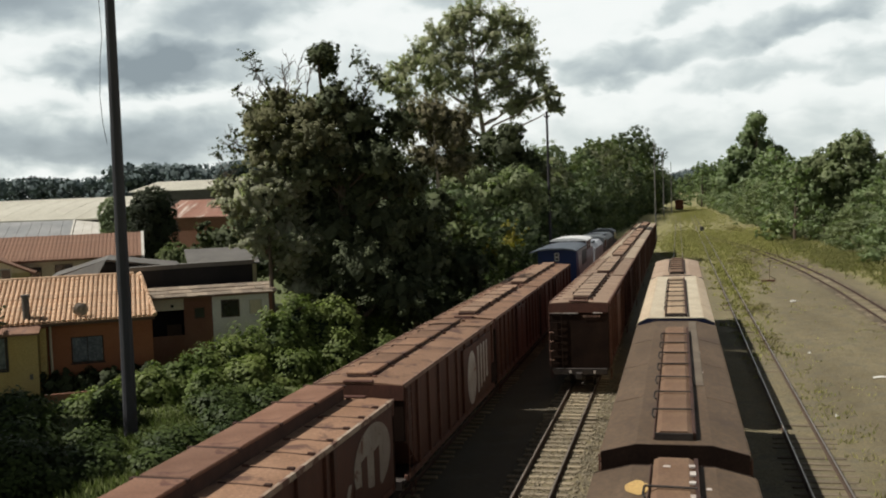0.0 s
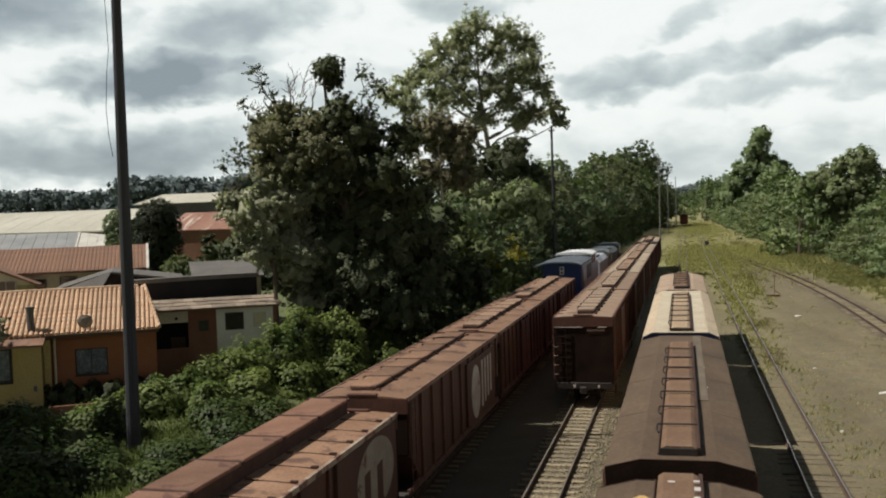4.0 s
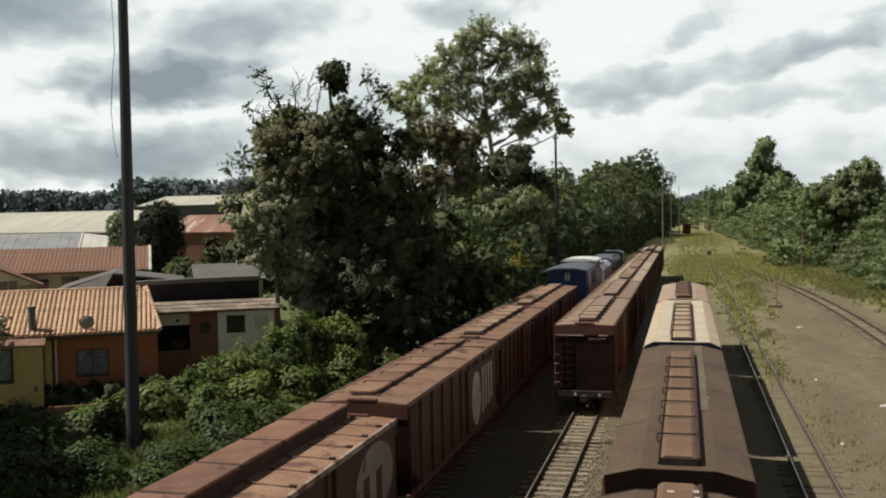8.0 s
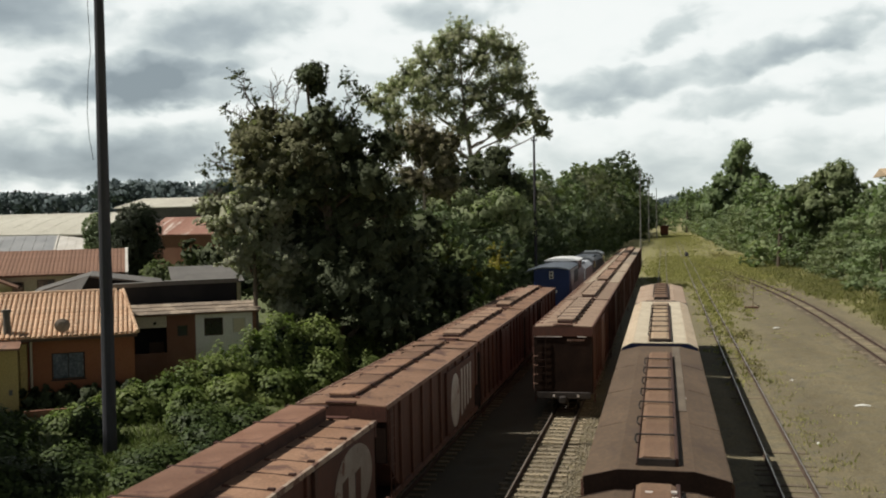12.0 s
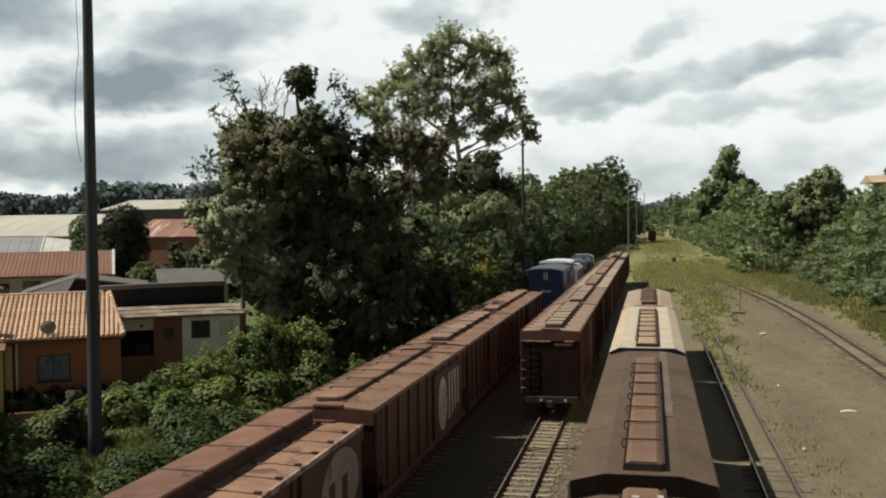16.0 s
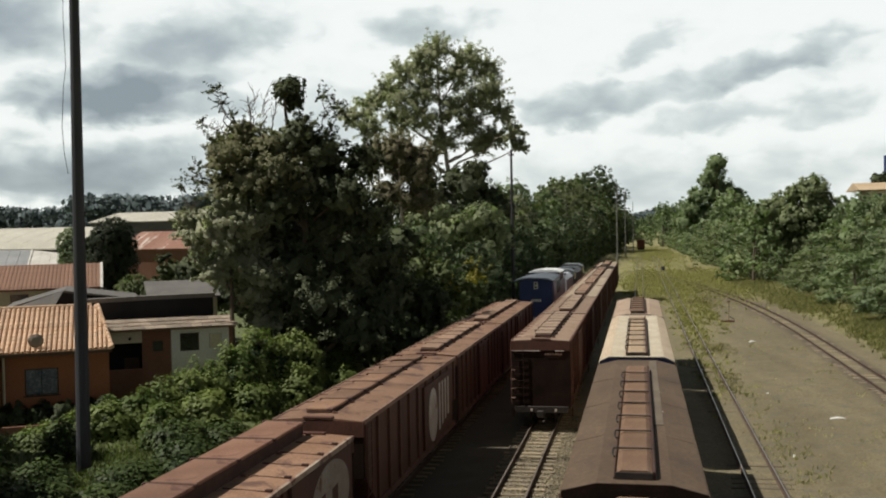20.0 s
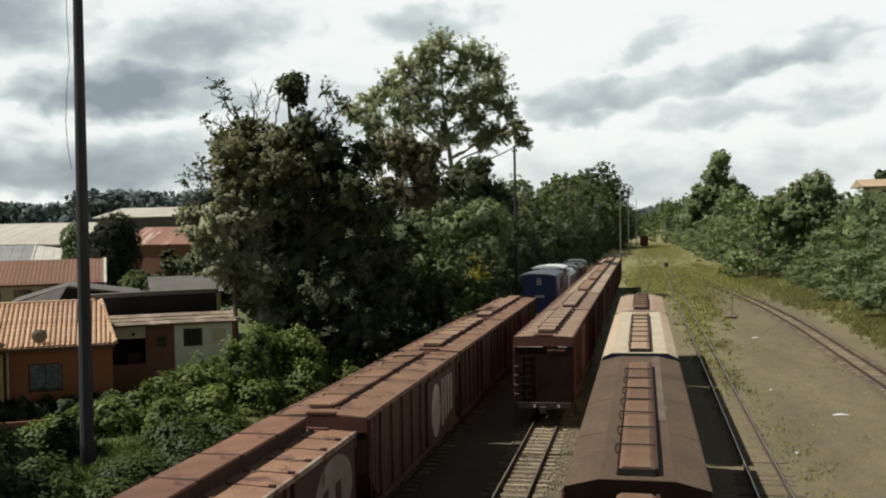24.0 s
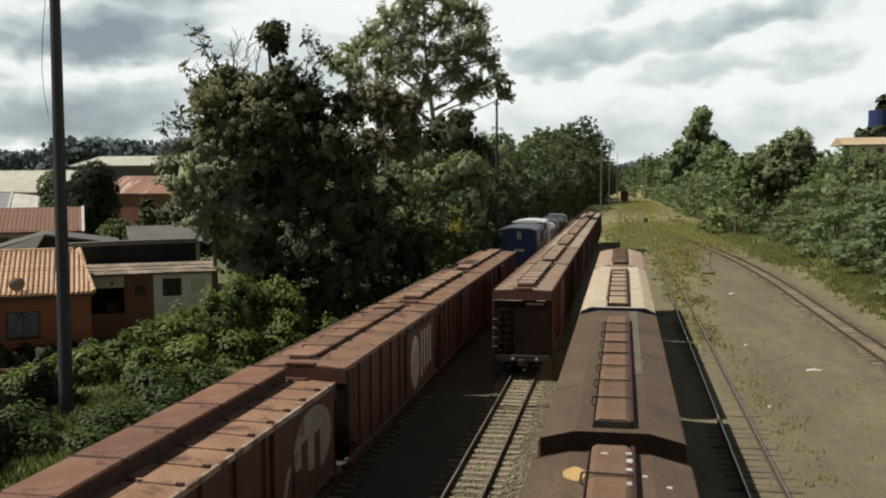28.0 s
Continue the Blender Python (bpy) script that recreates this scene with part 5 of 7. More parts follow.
tree("grey-green leafy tree at the edge of the gardens", (-22.6, 50.5),
     at_depth(50.5, [(-23.0, 9.0, 1.6), (-24.5, 8.6, 1.0), (-21.3, 9.4, 1.2), (-21.6, 7.5, 1.5), (-23.2, 6.7, 1.1), (-20.7, 6.4, 1.2), (-25.4, 9.8, 0.7), (-24.7, 9.5, 0.7), (-22.5, 10.1, 0.9), (-21.6, 5.4, 1.1), (-21.0, 3.8, 1.1)], 0.8),
     LEAF_GREY, trunk=0.22, leaf=0.12, per=22, density=2.3, seed=12, solid=110, spray=1.0, loose=1.2,
     twigs=[(-24.6, 50.3, 9.2, -1.6, 0.9), (-24.4, 50.3, 9.6, -0.9, 1.4), (-24.6, 50.3, 8.4, -1.4, 0.3)])
tree("very tall airy eucalyptus with pale limbs", (-21.4, 112),
     at_depth(112, [(-23.0, 29.8, 1.9), (-24.9, 28.8, 1.8), (-19.8, 29.0, 2.0), (-17.7, 27.9, 1.6), (-27.2, 27.6, 1.8), (-29.6, 25.6, 1.8), (-32.0, 24.3, 1.7), (-33.6, 22.6, 1.4), (-16.9, 24.9, 1.7), (-15.8, 22.6, 1.5), (-16.9, 19.8, 1.4), (-14.2, 20.0, 1.2),
                    (-13.6, 18.5, 0.9), (-28.3, 22.2, 1.9), (-31.2, 21.0, 1.6), (-24.5, 25.4, 2.1), (-21.8, 23.0, 2.1), (-19.1, 24.4, 1.9), (-25.0, 22.0, 1.9), (-22.8, 19.4, 1.9), (-18.7, 18.8, 1.7), (-26.9, 24.1, 1.9), (-21.0, 26.9, 2.1), (-19.6, 21.4, 1.7)], 2.0),
     LEAF_EUC, BARK_PALE, 0.55, 0.125, 17, 2.6, 13, long=2.6, solid=0, spray=1.12, loose=1.35, stem=[(-21.6, 112, 6.0), (-21.6, 112, 11.7), (-22.4, 112, 17.2), (-23.0, 112, 22.6)])
tree("brownish umbrella-crowned tree below the eucalyptus", (-19.7, 80),
     at_depth(80, [(-20.0, 15.7, 1.8), (-22.0, 15.5, 1.5), (-18.0, 15.0, 1.5), (-20.3, 14.4, 2.0), (-18.3, 13.6, 1.6), (-21.0, 12.0, 1.8), (-18.6, 11.4, 1.8)], 1.0), LEAF_BROWN, BARK_PALE, trunk=0.3, leaf=0.14, per=20, density=2.3, seed=14, solid=110, spray=0.95, loose=1.3)
tree("dark round-crowned tree beside the pole", (-18.0, 104),
     at_depth(104, [(-17.9, 13.4, 2.5), (-20.0, 14.3, 1.9), (-16.2, 12.1, 1.9), (-23.4, 14.0, 1.9), (-17.4, 15.4, 1.5), (-14.8, 11.2, 1.6), (-21.6, 12.4, 2.0), (-25.0, 11.4, 2.4), (-22.4, 9.0, 2.6), (-26.5, 8.6, 2.6)], 0.8), LEAF_DEEP, trunk=0.3, leaf=0.20, per=26, density=2.0, seed=15, solid=130, inner=0.84, tight=0.75, ball=True)
tree("rounded light green tree above the locomotives", (-17.4, 92),
     at_depth(92, [(-19.0, 8.2, 2.0), (-20.5, 8.6, 1.5), (-14.8, 9.9, 2.0), (-13.5, 8.4, 2.0), (-17.5, 6.4, 2.0), (-14.9, 6.7, 2.0), (-19.3, 10.3, 1.6), (-21.2, 10.0, 1.3), (-17.0, 9.0, 1.7)], 1.0), LEAF_LIGHT, trunk=0.25, leaf=0.15, per=34, density=2.4, seed=16, solid=120, inner=0.84, tight=0.75, ball=True)
tree("dense dark shrubby tree behind the wagons", (-17.4, 62),
     at_depth(62, [(-17.0, 6.2, 2.3), (-16.4, 3.2, 2.4), (-18.6, 3.6, 2.5), (-14.4, 4.0, 2.0), (-15.4, 7.8, 1.6), (-13.6, 2.0, 1.7)], 1.0), LEAF_DARK, trunk=0.25, leaf=0.17, per=15, density=2.2, seed=17, solid=130, spray=0.95)
tree("dark undergrowth shrub beside the wagons", (-15.6, 56.5), [(-16.6, 54.6, 1.7, 1.7, 0.9), (-14.3, 56.6, 1.5, 1.5, 0.9), (-13.1, 59.6, 1.2, 1.4, 0.9), (-17.6, 57.0, 2.0, 1.9, 0.9), (-15.6, 59.4, 1.8, 1.8, 0.9), (-13.4, 63.4, 1.2, 1.5, 0.9), (-12.9, 67.0, 1.2, 1.5, 0.9)],
     LEAF_DARK, trunk=0.12, leaf=0.15, per=14, density=2.0, seed=23, spray=1.0)
tree("yellowish green shrub tree with blossom tips", (-15.2, 75),
     at_depth(75, [(-17.1, 6.1, 1.4), (-18.0, 6.8, 1.0), (-16.0, 3.9, 1.5), (-14.2, 3.3, 1.5), (-18.4, 3.9, 1.8), (-21.0, 3.6, 1.5), (-13.4, 4.2, 1.2), (-15.6, 5.4, 1.2)], 0.8), LEAF_MID, trunk=0.2, leaf=0.16, per=14, density=2.2, seed=18, spray=1.05,
     extra=(([(-12.7, 74, 5.0, 1.0, 1.3), (-12.9, 74, 6.2, 0.5, 1.4), (-17.3, 74, 6.6, 0.8, 1.0), (-16.4, 74, 5.6, 0.7, 1.0), (-14.6, 74, 4.4, 0.5, 1.0)], LEAF_YELLOW, 7, "yellow blossom tips", False),))


def wood(seed, material, height, width, leaf, per, label, heads=15):
    """One woodland tree to be copied along a belt: many rounded leafy heads piled up to a domed top."""
    rng = np.random.default_rng(seed)
    lobes = []
    for k in range(heads):
        f = k / (heads - 1)
        z = height * (0.10 + 0.76 * f) + rng.uniform(-0.4, 0.4)
        ring = width * 0.5 * math.sin(math.pi * min(1, 0.34 + 0.60 * f)) * rng.uniform(0.7, 1.05)
        a = 2.4 * k + rng.uniform(-0.5, 0.5)
        r = height * rng.uniform(0.10, 0.175)
        lobes.append((ring * 0.82 * math.cos(a), ring * 0.82 * math.sin(a), z, r, 0.82))
    fine = leaf < 0.3
    return tree(label, (0, 0), lobes, material, trunk=height * 0.02, leaf=leaf, per=per, density=1.9 if fine else 0.75, seed=seed, solid=40 if fine else 16, limbs=3, inner=0.88, tight=0.60, ball=True)


def belt(models, places, group):
    """Copies of the model trees at (x, y, height scale, which)."""
    rng = random.Random(group)
    used = set()
    for x, y, s, which, *wide in places:
        m = pose(x, y, -0.1, 0, 0, rng.uniform(0, 360))
        src, h = models[which]
        k = s / h
        if which not in used:
            used.add(which)
            src.matrix_basis = m
            ob = src
        else:
            ob = copy_thing(src, m)
        wd = wide[0] if wide else 1.0
        ob.scale = (k * wd * rng.uniform(0.95, 1.2), k * wd * rng.uniform(0.95, 1.2), k)
        tagged(ob, group=group)
    side = 1 if places[0][0] > 0 else -1
    for k, (src, h) in enumerate(models):
        if k not in used:
            src.matrix_basis = pose(side * (27 + k), 210 + 9 * k, -0.1)
            tagged(src, group=group)


rngp = random.Random(5)


def pair_of(seed, material, h, width, label):
    """A near model with fine leaves and a coarser one for the far end of a belt."""
    return [(wood(seed, material, h, width, 0.165, 16, label), h), (wood(seed + 100, material, h, width, 0.36, 9, label.replace(" tree", " tree far down the line", 1)), h)]


left_models = (pair_of(31, LEAF_BELT, 13, 9, "mid-green woodland tree in the trackside belt") + pair_of(32, LEAF_SHADE, 13, 9, "dark green woodland tree in the trackside belt")
               + pair_of(33, LEAF_BELT_B, 12, 9, "brownish-leaved tree in the trackside belt") + pair_of(34, LEAF_MID, 14, 10, "olive-green woodland tree in the trackside belt"))
places = []
y = 84.0
while y < 430:
    far = 1 if y > 185 else 0
    hgt = 12.0 + 0.04 * (min(y, 150) - 84) + 0.055 * max(0, min(y, 350) - 150)
    places.append((-19.3 + rngp.uniform(-1.0, 1.0), y, hgt * rngp.uniform(0.80, 1.16) * (0.78 if y < 108 else 1.0), 2 * rngp.randrange(4) + far))
    # the low front row takes only the shade-darkened model
    places.append((-15.4 + rngp.uniform(-0.7, 0.7) + 0.010 * (y - 84), y + 3, hgt * rngp.uniform(0.42, 0.74), 2 + far))
    y += 6.0 + 0.025 * (y - 84)
places += [(-24.5, 90, 11.0, 2), (-27.5, 98, 12.0, 0), (-23.8, 103, 11.0, 6), (-15.0, 352, 32, 2), (-13.0, 335, 22, 6), (-11, 420, 22, 3), (-9, 480, 19, 3), (-7, 560, 18, 3), (-9, 640, 22, 3), (-14, 330, 19, 1)]
belt(left_models, places, "trackside woodland")

right_models = pair_of(41, LEAF_RIGHT, 13, 10, "sunlit green woodland tree beyond the siding") + pair_of(42, LEAF_RIGHT_B, 13, 10, "olive-green woodland tree beyond the siding") + pair_of(43, LEAF_BELT, 13, 9, "deep green woodland tree beyond the siding")
places = []
y = 64.0
while y < 520:
    far = 1 if y > 140 else 0
    grow = 0.0 if y < 140 else (y - 140) * 0.02
    front = 22.4 if y < 110 else 22.4 - min(6.5, (y - 110) * 0.06)
    places.append((front + rngp.uniform(-0.7, 0.7), y, rngp.uniform(4.4, 6.8) + grow, 2 * rngp.choice([0, 1, 2, 2, 1]) + far, 1.5))
    places.append((front + 3.8 + rngp.uniform(-1, 1), y + 3, rngp.uniform(7.6, 9.6) + grow * 0.8, 2 * rngp.choice([0, 1, 1, 2]) + far))
    places.append((front + 8.5 + rngp.uniform(-1, 1), y + 1, rngp.uniform(10.4, 12.4) + grow, 2 * rngp.choice([0, 1, 2]) + far))
    y += 5.4 + 0.025 * (y - 64)
places += [(16.8, 152, 13.0, 1), (19.0, 156, 13.4, 3), (29.8, 156, 13.2, 5), (27.5, 150, 12.0, 1), (30, 124, 12.6, 2), (33.5, 128, 13.0, 0), (37, 132, 13.2, 2), (29, 134, 13.4, 0), (32.5, 140, 13.6, 2), (25, 288, 20, 5), (24, 250, 18, 1), (9.5, 420, 20, 1), (15, 424, 19, 5), (20, 420, 22, 1), (1, 600, 15, 1), (6, 620, 17, 5), (11, 590, 16, 1), (17, 560, 20, 5), (15, 700, 22, 1), (-4, 640, 16, 5)]
belt(right_models, places, "woodland beyond the siding")


tree("tall tapering tree of stacked rounded heads above the woods", (23, 308),
     at_depth(308, [(23.6, 28.2, 3.4), (23.0, 25.0, 3.6), (20.6, 22.4, 3.2), (25.2, 20.6, 3.8), (17.6, 18.2, 3.2), (21.4, 17.6, 4.2), (29.2, 17.6, 3.4), (25.4, 15.0, 4.6), (15.8, 14.0, 3.8), (19.6, 12.0, 4.6), (29.0, 12.2, 4.4), (33.0, 12.5, 3.6), (13.8, 9.6, 3.8), (24.0, 9.0, 5.0)], 2.0),
     LEAF_RIGHT, trunk=0.6, leaf=0.42, per=22, density=2.0, seed=47, solid=120, inner=0.82, tight=0.8)
tree("broad dome-topped tree above the woods", (24.6, 152),
     at_depth(152, [(25.2, 14.2, 2.4), (23.2, 13.2, 2.0), (26.4, 12.4, 2.2), (21.0, 12.0, 2.2), (24.6, 11.4, 2.8), (27.8, 10.6, 2.2), (19.0, 10.8, 2.0), (22.4, 9.4, 2.6), (25.6, 8.6, 2.6), (24.2, 6.4, 2.6), (21.8, 5.0, 2.4), (26.6, 5.4, 2.4), (24.4, 3.0, 2.5), (20.2, 7.4, 2.2)], 1.2),
     LEAF_RIGHT_B, trunk=0.35, leaf=0.24, per=26, density=2.2, seed=48, solid=120, inner=0.82, tight=0.8)


# ---- the vine thicket on the bank ----
def thicket(label, mounds, seed, n, size, material=LEAF_VINE):
    """Creeper over low mounds (x, y, radius, height): leaves laid over the swelling surface, with a near-black body
    beneath that paints the shade in the gaps.
    """
    rng = np.random.default_rng(seed)
    total = sum(r * r for _, _, r, _ in mounds)
    t = thing("vine_thicket", label, "shrub", None, "", "stuff")
    cs, face = [], []
    body = Geo()
    for x, y, r, h in mounds:
        k = max(20, int(n * r * r / total / 34))
        u = rng.normal(size=(k, 3))
        u[:, 2] = np.abs(u[:, 2])
        u /= np.linalg.norm(u, axis=1)[:, None]
        bump = 0.90 + 0.20 * np.sin(u[:, 0] * 6 + x * 3) * np.cos(u[:, 1] * 7 + y * 2) + 0.10 * np.sin(u[:, 2] * 11 + x)
        face.append(u * np.array([1 / r, 1 / r, 1 / h]) / np.linalg.norm(u * np.array([1 / r, 1 / r, 1 / h]), axis=1)[:, None] + ((bump - 0.9) * 2.5)[:, None] * np.array([0, 0, 1.0]))
        cs.append(np.array([x, y, 0]) + u * bump[:, None] * np.array([r, r, h]))
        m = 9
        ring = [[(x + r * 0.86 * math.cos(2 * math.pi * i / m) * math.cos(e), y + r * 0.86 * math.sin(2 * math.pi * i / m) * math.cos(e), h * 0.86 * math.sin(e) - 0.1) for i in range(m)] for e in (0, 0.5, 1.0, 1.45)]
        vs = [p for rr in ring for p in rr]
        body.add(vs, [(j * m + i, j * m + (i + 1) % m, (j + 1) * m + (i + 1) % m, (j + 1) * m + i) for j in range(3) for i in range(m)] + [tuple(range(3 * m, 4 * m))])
    # solid near-black core: shade between the leaves as colour
    part("stems", body, surface("vine_shade_core_" + material.name, (0.012, 0.022, 0.008), (0.02, 0.035, 0.012), 2, 20, 0.9), t)
    c = np.concatenate(cs)
    part("leaves", leaf_mesh("leaves", c, np.full(len(c), 0.42), 34, size, rng, material, 0.45, 1.2, out=np.concatenate(face), glint=True), material, t)
    return t


def along(points, step, r, rng):
    """Mounds strung along a line of (x, y, height)."""
    out = []
    for (x0, y0, h0), (x1, y1, h1) in zip(points, points[1:]):
        n = max(1, int(math.hypot(x1 - x0, y1 - y0) / step))
        for k in range(n):
            f = k / n
            out.append((x0 + (x1 - x0) * f + rng.uniform(-0.25, 0.25), y0 + (y1 - y0) * f + rng.uniform(-0.2, 0.2), r * rng.uniform(0.85, 1.15), (h0 + (h1 - h0) * f) * rng.uniform(0.9, 1.06)))
    return out


thicket("creeper-smothered hedge rising along the garden fence",
        along([(-25.2, 37.0, 0.5), (-24.2, 37.4, 1.0), (-23.1, 38.6, 1.5), (-21.9, 40.8, 1.9), (-20.7, 43.6, 2.5), (-19.5, 46.4, 3.6), (-18.0, 48.4, 4.1), (-16.9, 50.4, 2.8)], 1.25, 1.25, random.Random(3))
        + [(-19.4, 40.4, 1.2, 1.7), (-18.3, 43.4, 1.1, 1.6), (-17.2, 46.8, 1.2, 1.9), (-20.6, 38.6, 1.0, 1.3), (-16.2, 50.6, 1.1, 1.4), (-17.2, 53.2, 1.5, 2.2)], 21, 60000, 0.15)
thicket("low tangled creeper below the tall pole",
        [(-18.9, 36.4, 1.3, 1.1), (-17.4, 37.6, 1.1, 0.8), (-17.6, 34.8, 1.1, 0.7), (-22.6, 34.2, 0.95, 1.25), (-24.2, 30.4, 1.7, 2.1), (-22.6, 28.2, 1.6, 1.7), (-26.2, 32.2, 1.3, 1.5),
         (-20.6, 29.6, 1.1, 0.9), (-19.4, 27.6, 1.2, 0.8), (-20.6, 26.0, 1.6, 1.3), (-18.0, 31.0, 1.2, 0.6), (-16.6, 33.0, 0.9, 0.45), (-17.4, 28.6, 1.0, 0.5)], 22, 36000, 0.14, LEAF_VINE_SHADED)


def grass_patch(name, label, boxes, seed, material, low, high, wide=0.03):
    """Blades of grass in tufts over rectangles (x0, x1, y0, y1, tufts)."""
    rng = np.random.default_rng(seed)
    pos = []
    for x0, x1, y0, y1, n in boxes:
        mid, half = (x0 + x1) / 2, (x1 - x0) / 2
        c = np.stack([mid + half * 1.5 * (rng.random((n, 3)).sum(1) / 1.5 - 1), y0 + (y1 - y0) * np.clip(rng.random((n, 2)).sum(1) * 0.5 + rng.normal(size=n) * 0.12, -0.15, 1.15)], 1)
        c = np.repeat(c, 9, axis=0) + rng.normal(size=(n * 9, 2)) * 0.16
        pos.append(c)
    p = np.concatenate(pos)
    n = len(p)
    h = rng.uniform(low, high, n)
    a = rng.uniform(0, 6.283, n)
    w = wide * rng.uniform(0.7, 1.5, n)
    lean = rng.normal(size=(n, 2)) * 0.35 * h[:, None]
    z = np.maximum(0, np.minimum(1.6, (p[:, 0] - 15) * 0.08)) - 0.05
    v = np.zeros((n, 3, 3))
    v[:, 0] = np.stack([p[:, 0] - np.cos(a) * w, p[:, 1] - np.sin(a) * w, z], 1)
    v[:, 1] = np.stack([p[:, 0] + np.cos(a) * w, p[:, 1] + np.sin(a) * w, z], 1)
    v[:, 2] = np.stack([p[:, 0] + lean[:, 0], p[:, 1] + lean[:, 1], z + h], 1)
    me = bpy.data.meshes.new(name)
    fill(me, v.reshape(-1, 3), np.arange(n * 3).reshape(-1, 3))
    soft_normals(me, np.repeat(np.array([0, 0, 1.0]) + rng.normal(size=(n, 3)) * 0.25, 3, axis=0))
    me.materials.append(material)
    solo(name, me, material, label, "grass", kind="stuff")


grass_patch("verge_grass", "lush green grass at the foot of the woodland", [(16.4, 22, 48, 96, 5400), (14.8, 20, 96, 130, 2000), (13.5, 19, 126, 190, 2600)], 51, GRASS_GREEN, 0.12, 0.42, 0.035)
grass_patch("yard_weeds", "yellowish weeds growing over the far tracks", [(-2.5, 9, 112, 200, 5600), (-4, 13, 190, 420, 4200), (3.0, 5.6, 60, 118, 500), (8.0, 15.5, 112, 200, 2400), (5.6, 7.6, 84, 118, 260)], 52, GRASS, 0.08, 0.3, 0.05)
grass_patch("track_weeds", "sparse weeds between rails and along the sleepers", [(4.6, 6.4, 20, 60, 160), (2.6, 5.2, 45, 70, 120), (6, 12, 20, 110, 90)], 53, GRASS, 0.05, 0.2, 0.02)
grass_patch("dry_weeds", "brownish dry weeds in clumps beside the rails", [(4.5, 6.3, 66, 75, 130), (4.2, 5.5, 52, 60, 70), (5.0, 8.2, 106, 121, 420), (9.0, 12.5, 180, 215, 500)], 55, DRY_WEED, 0.06, 0.20, 0.025)
grass_patch("bank_grass", "rough grass on the bank beside the wagons", [(-22, -12, 24, 40, 6500), (-17.5, -11.6, 38, 64, 4200), (-32, -24, 35, 44, 1800)], 54, BANK_GRASS, 0.10, 0.38, 0.03)


# ---- houses; they stand turned to the tracks, u along their fronts and v away from the yard ----
HOUSE_TURN = 31.0
HF = pose(0, 0, 0, 0, 0, HOUSE_TURN)


def house_thing(name, label, category, u, v):
    return thing(name, label, category, HF @ pose(u, v, 0))


def tiled_slope(parent, x0, x1, y0, z0, y1, z1, material, pitch=0.26, courses=9, rng=None, name="tile_column", arch=0.075):
    """Pan tiles in columns up a slope, from the eave (y0, z0) to the ridge (y1, z1): each column a row of lapped half-round tiles."""
    n = int((x1 - x0) / pitch)
    L = math.hypot(y1 - y0, z1 - z0)
    tilt = math.degrees(math.atan2(z1 - z0, y1 - y0))
    g = Geo()
    m = 5
    for c in range(courses):
        a, b = L * c / courses, L * (c + 1) / courses + 0.05
        vs = []
        for y, lift in ((a, 0.022), (b, 0.0)):
            for k in range(m + 1):
                t = math.pi * k / m
                vs.append((-math.cos(t) * pitch * (0.40 if arch > 0.031 else 0.48), y, lift * arch / 0.075 + math.sin(t) * arch))
        k0 = len(vs)
        g.add(vs, [(i, i + 1, m + 2 + i, m + 1 + i) for i in range(m)] + [tuple(range(m + 1))[::-1]])
    data = g.data(name, material)
    for k in range(n):
        x = x0 + (k + 0.5) * (x1 - x0) / n
        part(name, data, material, parent, at=pose(x, y0, z0 + 0.02, tilt, 0, 0) @ pose(0, rng.uniform(-0.02, 0.02), rng.uniform(0, 0.012)))


def slab(y0, z0, y1, z1, x0, x1, th=0.07):
    """A sloping slab from (y0, z0) to (y1, z1)."""
    return Geo().prism_x([(y0, z0 - th), (y1, z1 - th), (y1, z1), (y0, z0)], x0, x1)


def window(parent, name, x0, x1, z0, z1, y, glass, frame_m, sill=True, bars=1):
    """A window set in a wall that faces -y: frame, panes and sill."""
    d = 0.05
    g = Geo().box(x0, x1, y - 0.03, y + 0.05, z0, z0 + d).box(x0, x1, y - 0.03, y + 0.05, z1 - d, z1)
    g.box(x0, x0 + d, y - 0.03, y + 0.05, z0 + d, z1 - d).box(x1 - d, x1, y - 0.03, y + 0.05, z0 + d, z1 - d)
    w = part("window", g, frame_m, parent)
    n = bars + 1
    for k in range(n):
        a, b = x0 + d + (x1 - x0 - 2 * d) * k / n, x0 + d + (x1 - x0 - 2 * d) * (k + 1) / n
        part("pane", Geo().box(a + 0.012, b - 0.012, y + 0.0, y + 0.015, z0 + d, z1 - d), glass, w)
        if k:
            part("mullion", Geo().box(a - 0.02, a + 0.02, y - 0.025, y + 0.04, z0 + d, z1 - d), frame_m, w)
    if sill:
        part("sill", Geo().box(x0 - 0.06, x1 + 0.06, y - 0.10, y + 0.02, z0 - 0.07, z0 - 0.005, 0.01), frame_m, w)


def wall_with_openings(x0, x1, z0, z1, y0, y1, holes):
    """A wall along x with rectangular holes (xa, xb, za, zb) right through it."""
    g = Geo()
    xs = sorted({x0, x1, *[h[0] for h in holes], *[h[1] for h in holes]})
    for a, b in zip(xs, xs[1:]):
        mid = (a + b) / 2
        cuts = sorted((h[2], h[3]) for h in holes if h[0] < mid < h[1])
        z = z0
        for za, zb in cuts:
            if za > z:
                g.box(a, b, y0, y1, z, za)
            z = zb
        if z < z1:
            g.box(a, b, y0, y1, z, z1)
    return g


